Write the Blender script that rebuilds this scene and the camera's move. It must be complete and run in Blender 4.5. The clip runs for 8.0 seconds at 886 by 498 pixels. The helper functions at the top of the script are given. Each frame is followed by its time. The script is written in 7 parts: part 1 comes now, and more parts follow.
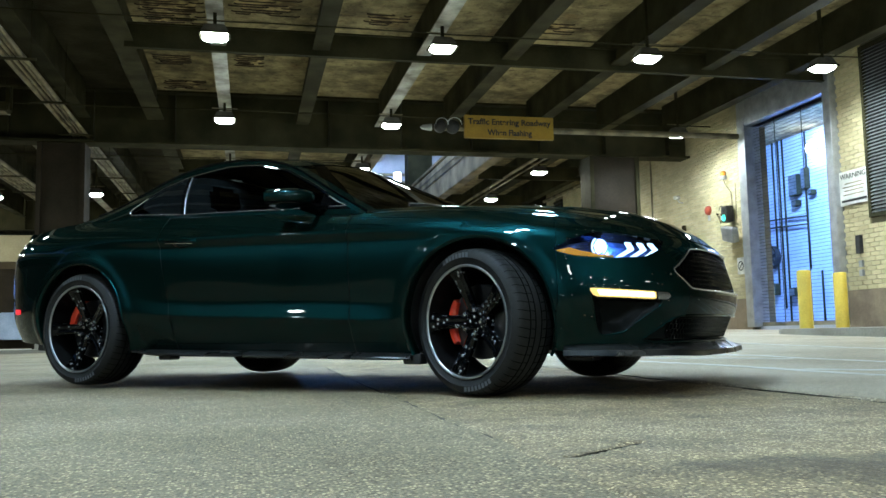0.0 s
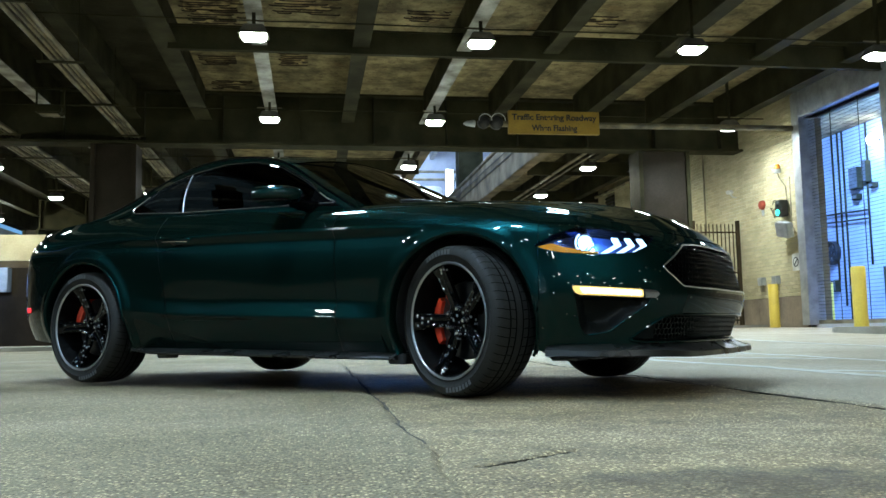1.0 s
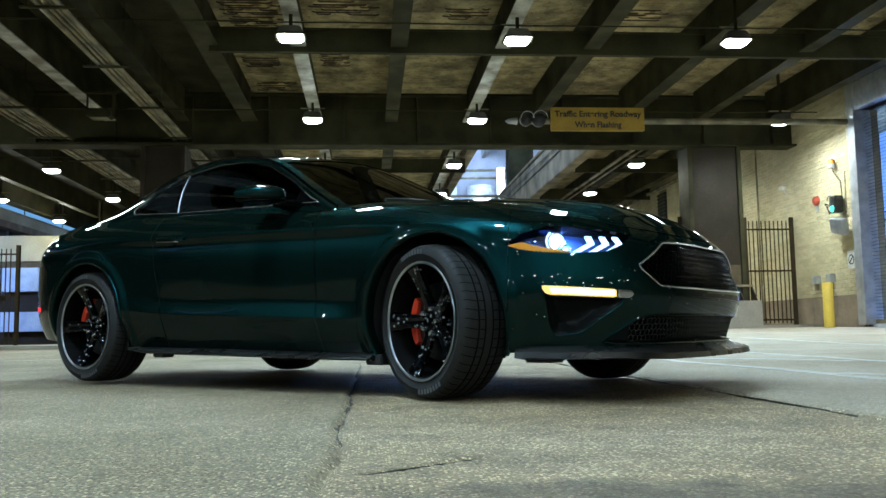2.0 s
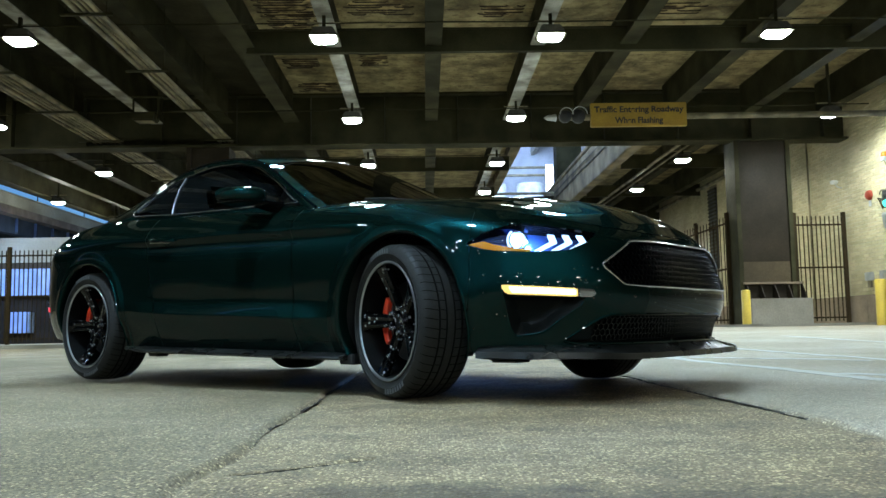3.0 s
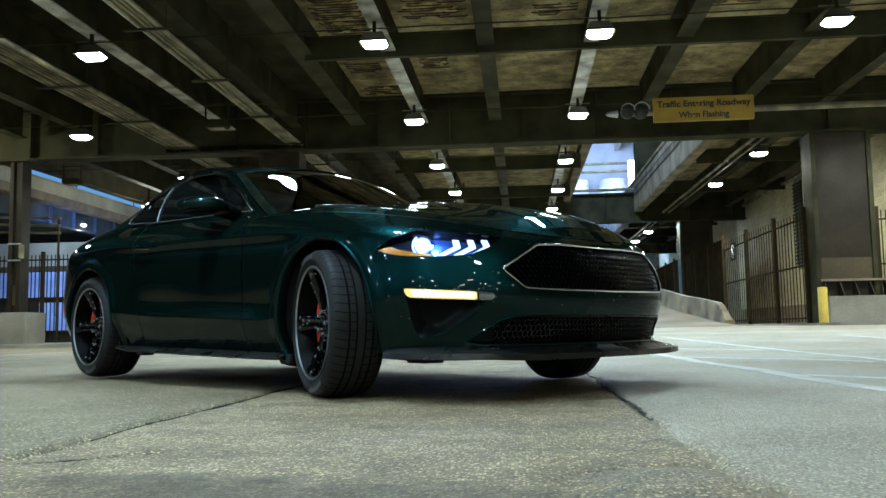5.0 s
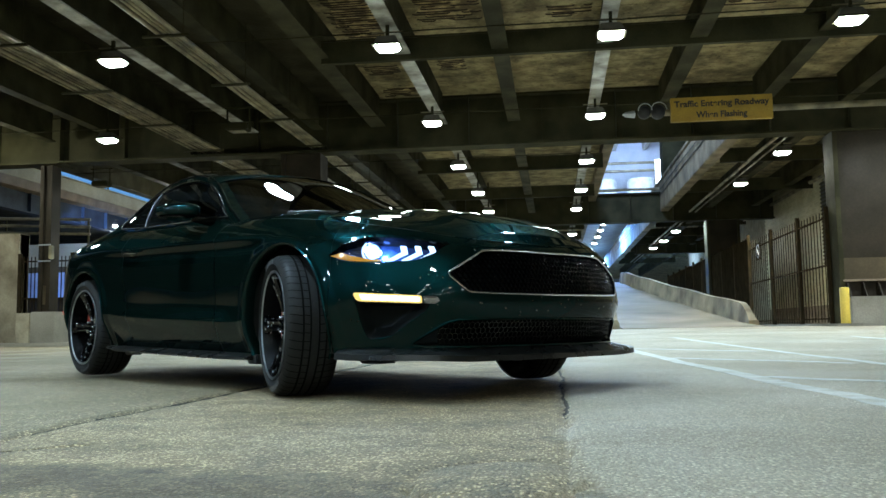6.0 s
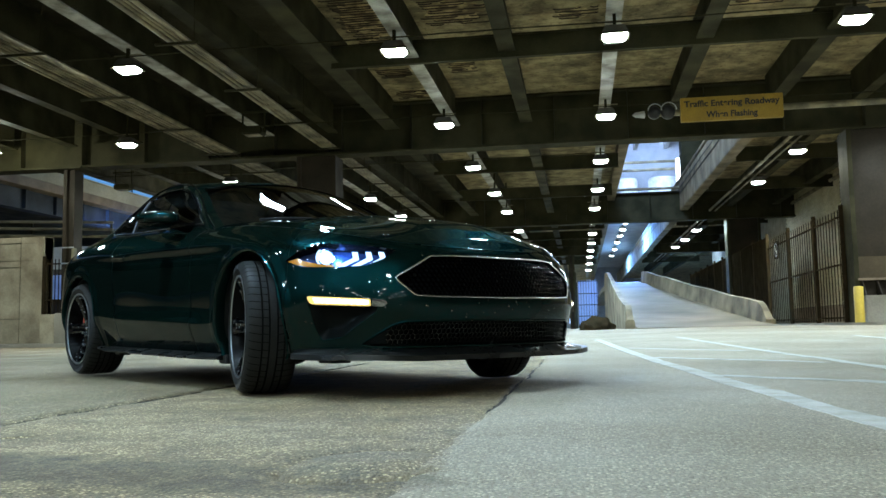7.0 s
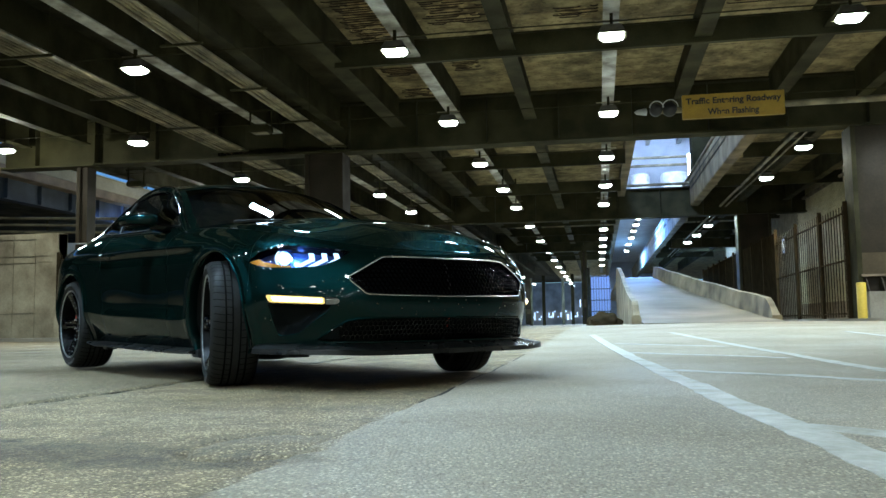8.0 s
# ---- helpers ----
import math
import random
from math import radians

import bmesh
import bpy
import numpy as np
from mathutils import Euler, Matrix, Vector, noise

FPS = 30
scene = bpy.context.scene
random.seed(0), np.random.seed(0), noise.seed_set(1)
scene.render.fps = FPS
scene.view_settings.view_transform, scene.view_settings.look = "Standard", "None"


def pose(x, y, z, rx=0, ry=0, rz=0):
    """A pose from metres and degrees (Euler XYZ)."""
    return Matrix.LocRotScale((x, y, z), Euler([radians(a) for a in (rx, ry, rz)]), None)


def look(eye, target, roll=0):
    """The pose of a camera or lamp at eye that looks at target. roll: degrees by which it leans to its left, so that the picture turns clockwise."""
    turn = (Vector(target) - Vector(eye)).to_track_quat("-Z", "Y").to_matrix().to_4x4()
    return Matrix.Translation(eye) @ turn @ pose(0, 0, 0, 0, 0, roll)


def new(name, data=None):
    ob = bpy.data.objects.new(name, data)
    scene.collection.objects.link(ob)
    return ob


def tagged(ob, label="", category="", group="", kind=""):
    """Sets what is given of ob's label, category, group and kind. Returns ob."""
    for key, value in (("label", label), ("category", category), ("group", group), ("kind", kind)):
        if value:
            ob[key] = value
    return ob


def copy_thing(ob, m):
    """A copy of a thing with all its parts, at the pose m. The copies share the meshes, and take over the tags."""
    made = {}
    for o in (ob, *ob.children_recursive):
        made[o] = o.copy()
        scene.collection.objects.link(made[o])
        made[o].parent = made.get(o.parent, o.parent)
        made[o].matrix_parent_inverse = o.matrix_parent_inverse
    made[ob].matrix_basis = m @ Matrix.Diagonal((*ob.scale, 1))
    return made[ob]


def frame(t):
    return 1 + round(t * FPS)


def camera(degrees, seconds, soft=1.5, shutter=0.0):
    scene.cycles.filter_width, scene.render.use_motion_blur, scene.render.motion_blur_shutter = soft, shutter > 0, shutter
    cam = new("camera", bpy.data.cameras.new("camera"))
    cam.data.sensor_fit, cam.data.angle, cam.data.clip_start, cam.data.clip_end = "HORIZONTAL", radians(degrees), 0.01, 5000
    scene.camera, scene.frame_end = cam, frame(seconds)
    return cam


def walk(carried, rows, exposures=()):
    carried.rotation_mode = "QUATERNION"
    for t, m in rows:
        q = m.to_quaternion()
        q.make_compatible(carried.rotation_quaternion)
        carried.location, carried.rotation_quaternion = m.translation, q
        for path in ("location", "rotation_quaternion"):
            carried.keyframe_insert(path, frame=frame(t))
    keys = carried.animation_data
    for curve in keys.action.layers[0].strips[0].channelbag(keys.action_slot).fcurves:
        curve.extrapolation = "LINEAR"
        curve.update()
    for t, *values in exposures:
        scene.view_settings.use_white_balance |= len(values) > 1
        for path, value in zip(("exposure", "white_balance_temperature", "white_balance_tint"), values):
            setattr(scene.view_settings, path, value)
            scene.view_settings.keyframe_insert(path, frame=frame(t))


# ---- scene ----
cam = camera(54.5, 8.0)
PATH = [
    (0, (-0.042, 0.046, 0.288), (0.396, 1.988, 0.483), -1.2),
    (0.5, (0.14, 0.076, 0.289), (0.514, 2.032, 0.482), -1.2),
    (1, (0.325, 0.091, 0.291), (0.63, 2.058, 0.482), -1.1),
    (1.5, (0.518, 0.111, 0.293), (0.756, 2.088, 0.484), -1.0),
    (3, (1.108, 0.102, 0.294), (1.151, 2.093, 0.482), -1.0),
    (3.5, (1.313, 0.079, 0.295), (1.295, 2.071, 0.482), -1.0),
    (4, (1.513, 0.055, 0.295), (1.436, 2.045, 0.482), -1.0),
    (4.5, (1.711, 0.021, 0.295), (1.582, 2.008, 0.482), -1.0),
    (5, (1.909, -0.027, 0.297), (1.733, 1.956, 0.484), -1.0),
    (6.5, (2.5, -0.23, 0.305), (2.216, 1.74, 0.492), -0.9),
    (7, (2.697, -0.32, 0.305), (2.384, 1.646, 0.492), -1.0),
    (7.5, (2.885, -0.418, 0.307), (2.551, 1.546, 0.49), -0.9),
    (8, (3.074, -0.529, 0.308), (2.721, 1.432, 0.484), -0.9),
]
walk(cam, [(t, look(eye, target, roll)) for t, eye, target, roll in PATH])

# world: blue dusk sky seen past the deck's edges
world = bpy.data.worlds.new("dusk_sky")
scene.world = world
world.use_nodes = True
wn = world.node_tree
sky = wn.nodes.new("ShaderNodeTexSky")
sky.sky_type = "NISHITA"
sky.sun_disc = False
sky.sun_elevation, sky.sun_rotation = radians(20), radians(70)
sky.ozone_density, sky.dust_density = 9.0, 0.2
wn.links.new(sky.outputs["Color"], wn.nodes["Background"].inputs["Color"])
wn.nodes["Background"].inputs["Strength"].default_value = 0.15
sun_data = bpy.data.lights.new("low_sun", "SUN")
sun_data.energy, sun_data.angle, sun_data.color = 0.5, radians(10), (0.7, 0.82, 1.0)
sun = new("low_sun", sun_data)
sun.matrix_world = look((60, 60, 31), (0, 0, 0))
LAMP_W = 202
scene.view_settings.exposure = 0.0


def area_lamp(name, m, size_x, size_y, watts, colour, spread=180):
    d = bpy.data.lights.new(name, "AREA")
    d.shape, d.size, d.size_y, d.energy, d.color, d.spread = "RECTANGLE", size_x, size_y, watts, colour, radians(spread)
    ob = new(name, d)
    ob.matrix_world = m
    return ob

# ---- materials ----
def mat(name, base, rough=0.6, metal=0.0, second=None, scale=3.0, fine=60.0, bump=0.0, bump_scale=None, coat=0.0, spread=(0.35, 0.65), detail=6.0, per_piece=0.0, spec=0.5):
    """Node material: base and second colour mixed by large noise, a fine grain on top, and a noise bump, all in metres."""
    m = bpy.data.materials.new(name)
    m.use_nodes = True
    nt = m.node_tree
    b = nt.nodes["Principled BSDF"]
    b.inputs["Metallic"].default_value = metal
    b.inputs["Roughness"].default_value = rough
    b.inputs["Coat Weight"].default_value = coat
    b.inputs["Coat Roughness"].default_value = 0.03
    b.inputs["Specular IOR Level"].default_value = spec
    co = nt.nodes.new("ShaderNodeNewGeometry").outputs["Position"]
    second = second or tuple(c * 0.7 for c in base)

    def tex(s, d):
        n = nt.nodes.new("ShaderNodeTexNoise")
        n.inputs["Scale"].default_value, n.inputs["Detail"].default_value = s, d
        nt.links.new(co, n.inputs["Vector"])
        return n.outputs["Fac"]

    def ramp(src, lo, hi):
        r = nt.nodes.new("ShaderNodeMapRange")
        r.inputs["From Min"].default_value, r.inputs["From Max"].default_value = lo, hi
        nt.links.new(src, r.inputs["Value"])
        return r.outputs["Result"]

    def blend(fac, a, c, kind="MIX"):
        x = nt.nodes.new("ShaderNodeMix")
        x.data_type, x.blend_type = "RGBA", kind
        for sock, v in ((x.inputs["Factor"], fac), (x.inputs["A"], a), (x.inputs["B"], c)):
            if isinstance(v, bpy.types.NodeSocket):
                nt.links.new(v, sock)
            else:
                sock.default_value = (*v, 1) if isinstance(v, tuple) else v
        return x.outputs["Result"]

    big = ramp(tex(scale, detail), *spread)
    col = blend(big, base, second)
    grain = ramp(tex(fine, 4.0), 0.3, 0.7)
    col = blend(0.35, col, blend(grain, (0.45, 0.45, 0.45), (1.0, 1.0, 1.0)), "MULTIPLY")
    if per_piece:
        info = nt.nodes.new("ShaderNodeObjectInfo")
        isl = nt.nodes.new("ShaderNodeNewGeometry")
        add = nt.nodes.new("ShaderNodeMath")
        add.operation = "ADD"
        nt.links.new(info.outputs["Random"], add.inputs[0])
        nt.links.new(isl.outputs["Random Per Island"], add.inputs[1])
        fr = nt.nodes.new("ShaderNodeMath")
        fr.operation = "FRACT"
        nt.links.new(add.outputs[0], fr.inputs[0])
        k = 1.0 - per_piece
        col = blend(fr.outputs[0], blend(1.0, col, (k, k, k * 0.97), "MULTIPLY"), col)
    nt.links.new(col, b.inputs["Base Color"])
    rr = nt.nodes.new("ShaderNodeMapRange")
    rr.inputs["To Min"].default_value, rr.inputs["To Max"].default_value = max(0.0, rough - 0.08), min(1.0, rough + 0.08)
    nt.links.new(big, rr.inputs["Value"])
    nt.links.new(rr.outputs["Result"], b.inputs["Roughness"])
    if bump:
        bp = nt.nodes.new("ShaderNodeBump")
        bp.inputs["Strength"].default_value = 1.0
        bp.inputs["Distance"].default_value = bump
        nt.links.new(tex(bump_scale or fine, 5.0), bp.inputs["Height"])
        nt.links.new(bp.outputs["Normal"], b.inputs["Normal"])
    return m


def glow(name, colour, strength):
    m = bpy.data.materials.new(name)
    m.use_nodes = True
    b = m.node_tree.nodes["Principled BSDF"]
    b.inputs["Base Color"].default_value = (*[min(1, c) * 0.5 for c in colour], 1)
    b.inputs["Emission Color"].default_value = (*colour, 1)
    b.inputs["Emission Strength"].default_value = strength
    b.inputs["Roughness"].default_value = 0.3
    return m


def plain(name, base, rough=0.5, metal=0.0, coat=0.0, spec=0.5, transmission=0.0, alpha=1.0):
    m = bpy.data.materials.new(name)
    m.use_nodes = True
    b = m.node_tree.nodes["Principled BSDF"]
    for key, v in (("Base Color", (*base, 1)), ("Roughness", rough), ("Metallic", metal), ("Coat Weight", coat), ("Coat Roughness", 0.02), ("Specular IOR Level", spec), ("Transmission Weight", transmission), ("Alpha", alpha)):
        b.inputs[key].default_value = v
    return m


def deck_concrete():
    """Old formed concrete seen from below: board joints, damp stains, soot and rust bleeding."""
    m = mat("stained_deck_concrete", (0.46, 0.375, 0.19), 0.9, second=(0.22, 0.175, 0.085), scale=2.2, fine=14, bump=0.022, bump_scale=7, spread=(0.36, 0.66), detail=9.0)
    nt = m.node_tree
    N, L = nt.nodes.new, nt.links.new
    b = nt.nodes["Principled BSDF"]
    col = b.inputs["Base Color"].links[0].from_socket
    co = N("ShaderNodeNewGeometry").outputs["Position"]
    xyz = N("ShaderNodeSeparateXYZ")
    L(co, xyz.inputs[0])

    def calc(op, a, c=0.0):
        x = N("ShaderNodeMath")
        x.operation = op
        for sock, v in ((x.inputs[0], a), (x.inputs[1], c)):
            if isinstance(v, bpy.types.NodeSocket):
                L(v, sock)
            else:
                sock.default_value = v
        return x.outputs[0]

    def fog(scale, lo, hi, detail=8.0, rough=0.65):
        n = N("ShaderNodeTexNoise")
        n.inputs["Scale"].default_value, n.inputs["Detail"].default_value, n.inputs["Roughness"].default_value = scale, detail, rough
        L(co, n.inputs["Vector"])
        r = N("ShaderNodeMapRange")
        r.inputs["From Min"].default_value, r.inputs["From Max"].default_value = lo, hi
        L(n.outputs["Fac"], r.inputs["Value"])
        return r.outputs["Result"]

    def over(fac, under, tone, kind="MULTIPLY"):
        x = N("ShaderNodeMix")
        x.data_type, x.blend_type = "RGBA", kind
        L(fac, x.inputs["Factor"])
        L(under, x.inputs["A"])
        x.inputs["B"].default_value = (*tone, 1)
        return x.outputs["Result"]

    wob = calc("MULTIPLY", fog(2.5, 0.3, 0.7), 0.05)
    board = calc("FRACT", calc("DIVIDE", calc("ADD", xyz.outputs["Y"], wob), 0.62))
    line = calc("MULTIPLY", calc("LESS_THAN", board, 0.05), fog(1.7, 0.4, 0.6))
    col = over(line, col, (0.35, 0.33, 0.3))
    col = over(calc("MULTIPLY", fog(0.9, 0.47, 0.6, 12.0, 0.72), 0.7), col, (0.25, 0.23, 0.19))
    col = over(calc("MULTIPLY", fog(5.5, 0.53, 0.63, 9.0, 0.78), 0.75), col, (0.22, 0.17, 0.12))
    col = over(calc("MULTIPLY", fog(1.4, 0.6, 0.72, 6.0), 0.5), col, (0.8, 0.48, 0.25))
    L(col, b.inputs["Base Color"])
    return m


M_CONC = mat("weathered_concrete", (0.36, 0.33, 0.27), 0.85, second=(0.2, 0.18, 0.14), scale=0.6, fine=25, bump=0.006, bump_scale=30)
M_PARAPET = mat("grey_parapet_concrete", (0.27, 0.218, 0.132), 0.85, second=(0.1, 0.08, 0.048), scale=0.9, fine=20, bump=0.006, bump_scale=25)
M_DECK = deck_concrete()
M_STEEL = mat("dark_painted_steel", (0.049, 0.045, 0.021), 0.7, second=(0.025, 0.0235, 0.0115), scale=1.3, fine=30, bump=0.003, bump_scale=50, spec=0.1)
M_FLANGE = mat("pale_lamplit_steel", (0.5, 0.5, 0.45), 0.6, second=(0.16, 0.15, 0.12), scale=2.2, fine=25, bump=0.003)
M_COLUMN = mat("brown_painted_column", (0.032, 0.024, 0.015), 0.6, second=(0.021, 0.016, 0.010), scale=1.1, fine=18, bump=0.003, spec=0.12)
M_BRICK = mat("glazed_yellow_brick", (0.62, 0.55, 0.33), 0.45, second=(0.5, 0.43, 0.25), scale=0.7, fine=35, bump=0.002, per_piece=0.22)
M_MORTAR = mat("grey_mortar", (0.25, 0.22, 0.15), 0.95, scale=2, fine=60, bump=0.003)
M_PLINTH = mat("brown_stone_plinth", (0.26, 0.2, 0.13), 0.8, second=(0.16, 0.12, 0.08), scale=1.5, fine=20, bump=0.004)
M_YELLOW = mat("yellow_bollard_paint", (0.72, 0.52, 0.07), 0.45, second=(0.6, 0.42, 0.06), scale=3, fine=40, bump=0.001)
M_GALV = mat("galvanised_steel", (0.5, 0.52, 0.53), 0.4, 0.7, second=(0.36, 0.37, 0.38), scale=4, fine=50)
M_PIPE = mat("dusty_pipe", (0.31, 0.265, 0.16), 0.55, 0.1, second=(0.1, 0.086, 0.052), scale=2, fine=30)
M_SIGN = mat("amber_sign_face", (0.40, 0.25, 0.018), 0.5, second=(0.29, 0.175, 0.013), scale=2, fine=30)
M_BLACK = mat("dull_black", (0.02, 0.02, 0.02), 0.6, second=(0.012, 0.012, 0.012), scale=5, fine=60)
M_FENCE = mat("black_painted_fence", (0.030, 0.024, 0.014), 0.6, second=(0.046, 0.032, 0.018), scale=4, fine=40, spec=0.0)
M_WHITE = mat("worn_white_paint", (0.72, 0.72, 0.68), 0.6, second=(0.5, 0.5, 0.46), scale=3, fine=30)
M_HOUSING = mat("lamp_housing_paint", (0.16, 0.155, 0.14), 0.5, 0.3, scale=5)
M_LENS = glow("lamp_lens", (0.86, 1.0, 0.98), 105.0)
M_LINE = mat("worn_road_paint", (0.50, 0.46, 0.39), 0.75, second=(0.38, 0.34, 0.27), scale=6, fine=45, bump=0.002, bump_scale=120)
M_RED = plain("red_plastic", (0.30, 0.045, 0.02), 0.55)
M_BLUEWALL = mat("service_bay_wall", (0.5, 0.52, 0.56), 0.7, second=(0.4, 0.42, 0.46), scale=1.2, fine=20)
M_DARKDECK = mat("dark_deck_concrete", (0.05, 0.043, 0.024), 0.9, second=(0.026, 0.023, 0.014), scale=1.2, fine=16, bump=0.015, bump_scale=9, spec=0.1)
M_BLUEPANEL = mat("pale_blue_panel", (0.42, 0.52, 0.68), 0.5, second=(0.27, 0.36, 0.52), scale=1.5, fine=20)
M_FARGLASS = glow("far_lit_pane", (0.35, 0.55, 1.0), 0.17)
M_FARLIGHT = glow("far_window_light", (0.5, 0.7, 1.0), 2.2)
M_PANEL = mat("rain_streaked_concrete", (0.47, 0.415, 0.295), 0.85, second=(0.2, 0.165, 0.11), scale=1.1, fine=18, bump=0.005, bump_scale=25)
M_PALE = mat("pale_overpass_concrete", (0.5, 0.45, 0.3), 0.85, second=(0.34, 0.3, 0.19), scale=0.5, fine=15, bump=0.004)
M_BLUEGIRDER = mat("blue_grey_girder_paint", (0.05, 0.07, 0.1), 0.6, second=(0.025, 0.034, 0.05), scale=0.8, fine=18, spec=0.2)
M_BAND = mat("touched_up_brown_paint", (0.085, 0.064, 0.036), 0.6, second=(0.06, 0.046, 0.027), scale=1.5, fine=20, spec=0.15)
M_REBAR = mat("rusted_rebar", (0.05, 0.03, 0.018), 0.9, second=(0.02, 0.014, 0.01), scale=8, fine=60, bump=0.003)
M_SPALL = mat("spalled_concrete", (0.6, 0.46, 0.22), 0.95, second=(0.16, 0.115, 0.055), scale=3.5, fine=40, bump=0.03, bump_scale=12, spread=(0.4, 0.58), detail=9)


# ---- building helpers ----
def box(bm, x0, x1, y0, y1, z0, z1, bevel=0.0):
    start = len(bm.verts)
    vs = [bm.verts.new((x, y, z)) for x in (x0, x1) for y in (y0, y1) for z in (z0, z1)]
    fs = [bm.faces.new([vs[i] for i in q]) for q in ((0, 1, 3, 2), (4, 6, 7, 5), (0, 4, 5, 1), (2, 3, 7, 6), (0, 2, 6, 4), (1, 5, 7, 3))]
    if bevel:
        es = list({e for f in fs for e in f.edges})
        bmesh.ops.bevel(bm, geom=es, offset=bevel, segments=2, affect="EDGES", clamp_overlap=True)
    return bm


def tube(bm, points, radius, sides=10, closed=False, flat=None):
    """A round bar swept along points; radius may be a list. flat=(a, b): scale across the two section axes."""
    pts = [Vector(p) for p in points]
    n = len(pts)
    rings = []
    up = None
    for i, p in enumerate(pts):
        a = pts[i - 1] if (i or closed) else p
        c = pts[(i + 1) % n] if (i < n - 1 or closed) else p
        d = (c - a).normalized()
        if up is None:
            up = d.orthogonal().normalized()
        up = (up - d * up.dot(d)).normalized()
        side = d.cross(up)
        r = radius[i] if isinstance(radius, (list, tuple)) else radius
        fa, fb = flat or (1, 1)
        rings.append([bm.verts.new(p + (up * math.cos(q) * fa + side * math.sin(q) * fb) * r) for q in (2 * math.pi * k / sides for k in range(sides))])
    for i in range(n if closed else n - 1):
        r0, r1 = rings[i], rings[(i + 1) % n]
        for k in range(sides):
            bm.faces.new((r0[k], r0[(k + 1) % sides], r1[(k + 1) % sides], r1[k]))
    if not closed:
        bm.faces.new(rings[0][::-1])
        bm.faces.new(rings[-1])
    return bm


def lathe(bm, profile, axis="z", segments=32, centre=(0, 0, 0), caps=False):
    """Turns a profile of (radius, height) round an axis."""
    rings = []
    c = Vector(centre)
    for r, h in profile:
        ring = []
        for k in range(segments):
            q = 2 * math.pi * k / segments
            a, b = r * math.cos(q), r * math.sin(q)
            v = {"z": (a, b, h), "y": (a, h, b), "x": (h, a, b)}[axis]
            ring.append(bm.verts.new(c + Vector(v)))
        rings.append(ring)
    for r0, r1 in zip(rings, rings[1:]):
        for k in range(segments):
            bm.faces.new((r0[k], r0[(k + 1) % segments], r1[(k + 1) % segments], r1[k]))
    for ring, turn in ((rings[0], -1), (rings[-1], 1)) if caps else ():
        if (ring[0].co - ring[segments // 2].co).length > 1e-5:
            bm.faces.new(ring[::turn])
    return bm


def to_mesh(name, bm, material, smooth=False, angle=None):
    bmesh.ops.recalc_face_normals(bm, faces=bm.faces)
    me = bpy.data.meshes.new(name)
    bm.to_mesh(me)
    bm.free()
    for mt in material if isinstance(material, (list, tuple)) else [material]:
        me.materials.append(mt)
    if smooth:
        me.polygons.foreach_set("use_smooth", [True] * len(me.polygons))
        if angle:
            me.set_sharp_from_angle(angle=radians(angle))
    return me


def thing(name, label, category, m=None, group="", kind=""):
    ob = new(name)
    ob.empty_display_size = 0.1
    if m is not None:
        ob.matrix_world = m
    return tagged(ob, label, category, group, kind)


def solid(name, bm, material, label="", category="", group="", kind="", smooth=False, m=None, angle=None):
    ob = new(name, to_mesh(name, bm, material, smooth, angle))
    if m is not None:
        ob.matrix_world = m
    return tagged(ob, label, category, group, kind)


def part(name, bm, material, parent, label="", smooth=False, m=None, angle=35):
    ob = new(name, to_mesh(name, bm, material, smooth, angle))
    ob.parent = parent
    if m is not None:
        ob.matrix_local = m
    return tagged(ob, label)


def smoothstep(a, b, x):
    t = min(1.0, max(0.0, (x - a) / (b - a)))
    return t * t * (3 - 2 * t)


def ground_z(x, y):
    return 0.25 * smoothstep(5, 25, y) * smoothstep(-7, 7, x)


def B():
    return bmesh.new()


# ---- ground ----
JOINT_W, JOINT_E = 0.62, 2.335


def joint_x(base, y):
    return base + 0.022 * noise.noise((base * 7, y * 2.1, 0.3)) + 0.012 * noise.noise((base * 3, y * 9.0, 1.7))


def near_relief(x, y):
    """Slab steps, open joints, one short crack and a swollen repair patch near the camera."""
    z = 0.006 * noise.noise((x * 1.3, y * 1.3, 0.0)) + 0.003 * noise.noise((x * 7, y * 7, 3.0))
    fade = smoothstep(-1.0, -0.2, y) * (1 - smoothstep(7.5, 9, y))
    a, b = x - joint_x(JOINT_W, y), x - joint_x(JOINT_E, y)
    if a > 0 and b < 0:
        z -= 0.010 + 0.004 * noise.noise((x * 3, y * 3, 8.0))
    for d, deep, wide in ((a, 0.022, 0.022), (b, 0.006 + 0.016 * smoothstep(2.3, 3.3, y), 0.026)):
        if abs(d) < wide:
            z -= deep * (1 - abs(d) / wide) * (0.65 + 0.5 * noise.noise((x, y * 5, 2.0)))
    cx, cy = x - 0.68, y - 2.0
    along = cx * 0.82 + cy * 0.57
    across = cx * 0.57 - cy * 0.82 + 0.02 * noise.noise((x * 12, y * 12, 5.0))
    if 0 < along < 0.36 and abs(across) < 0.014:
        z -= 0.024 * (1 - abs(across) / 0.014)
    r = math.hypot((x - 2.18) / 0.19, (y - 1.69) / 0.23) + 0.15 * noise.noise((x * 5, y * 5, 9.0))
    z += 0.018 * (1 - smoothstep(0.35, 1.0, r)) - (0.022 if y < 1.62 else 0.006) * math.exp(-((r - 1.04) / 0.07) ** 2)
    return z * fade


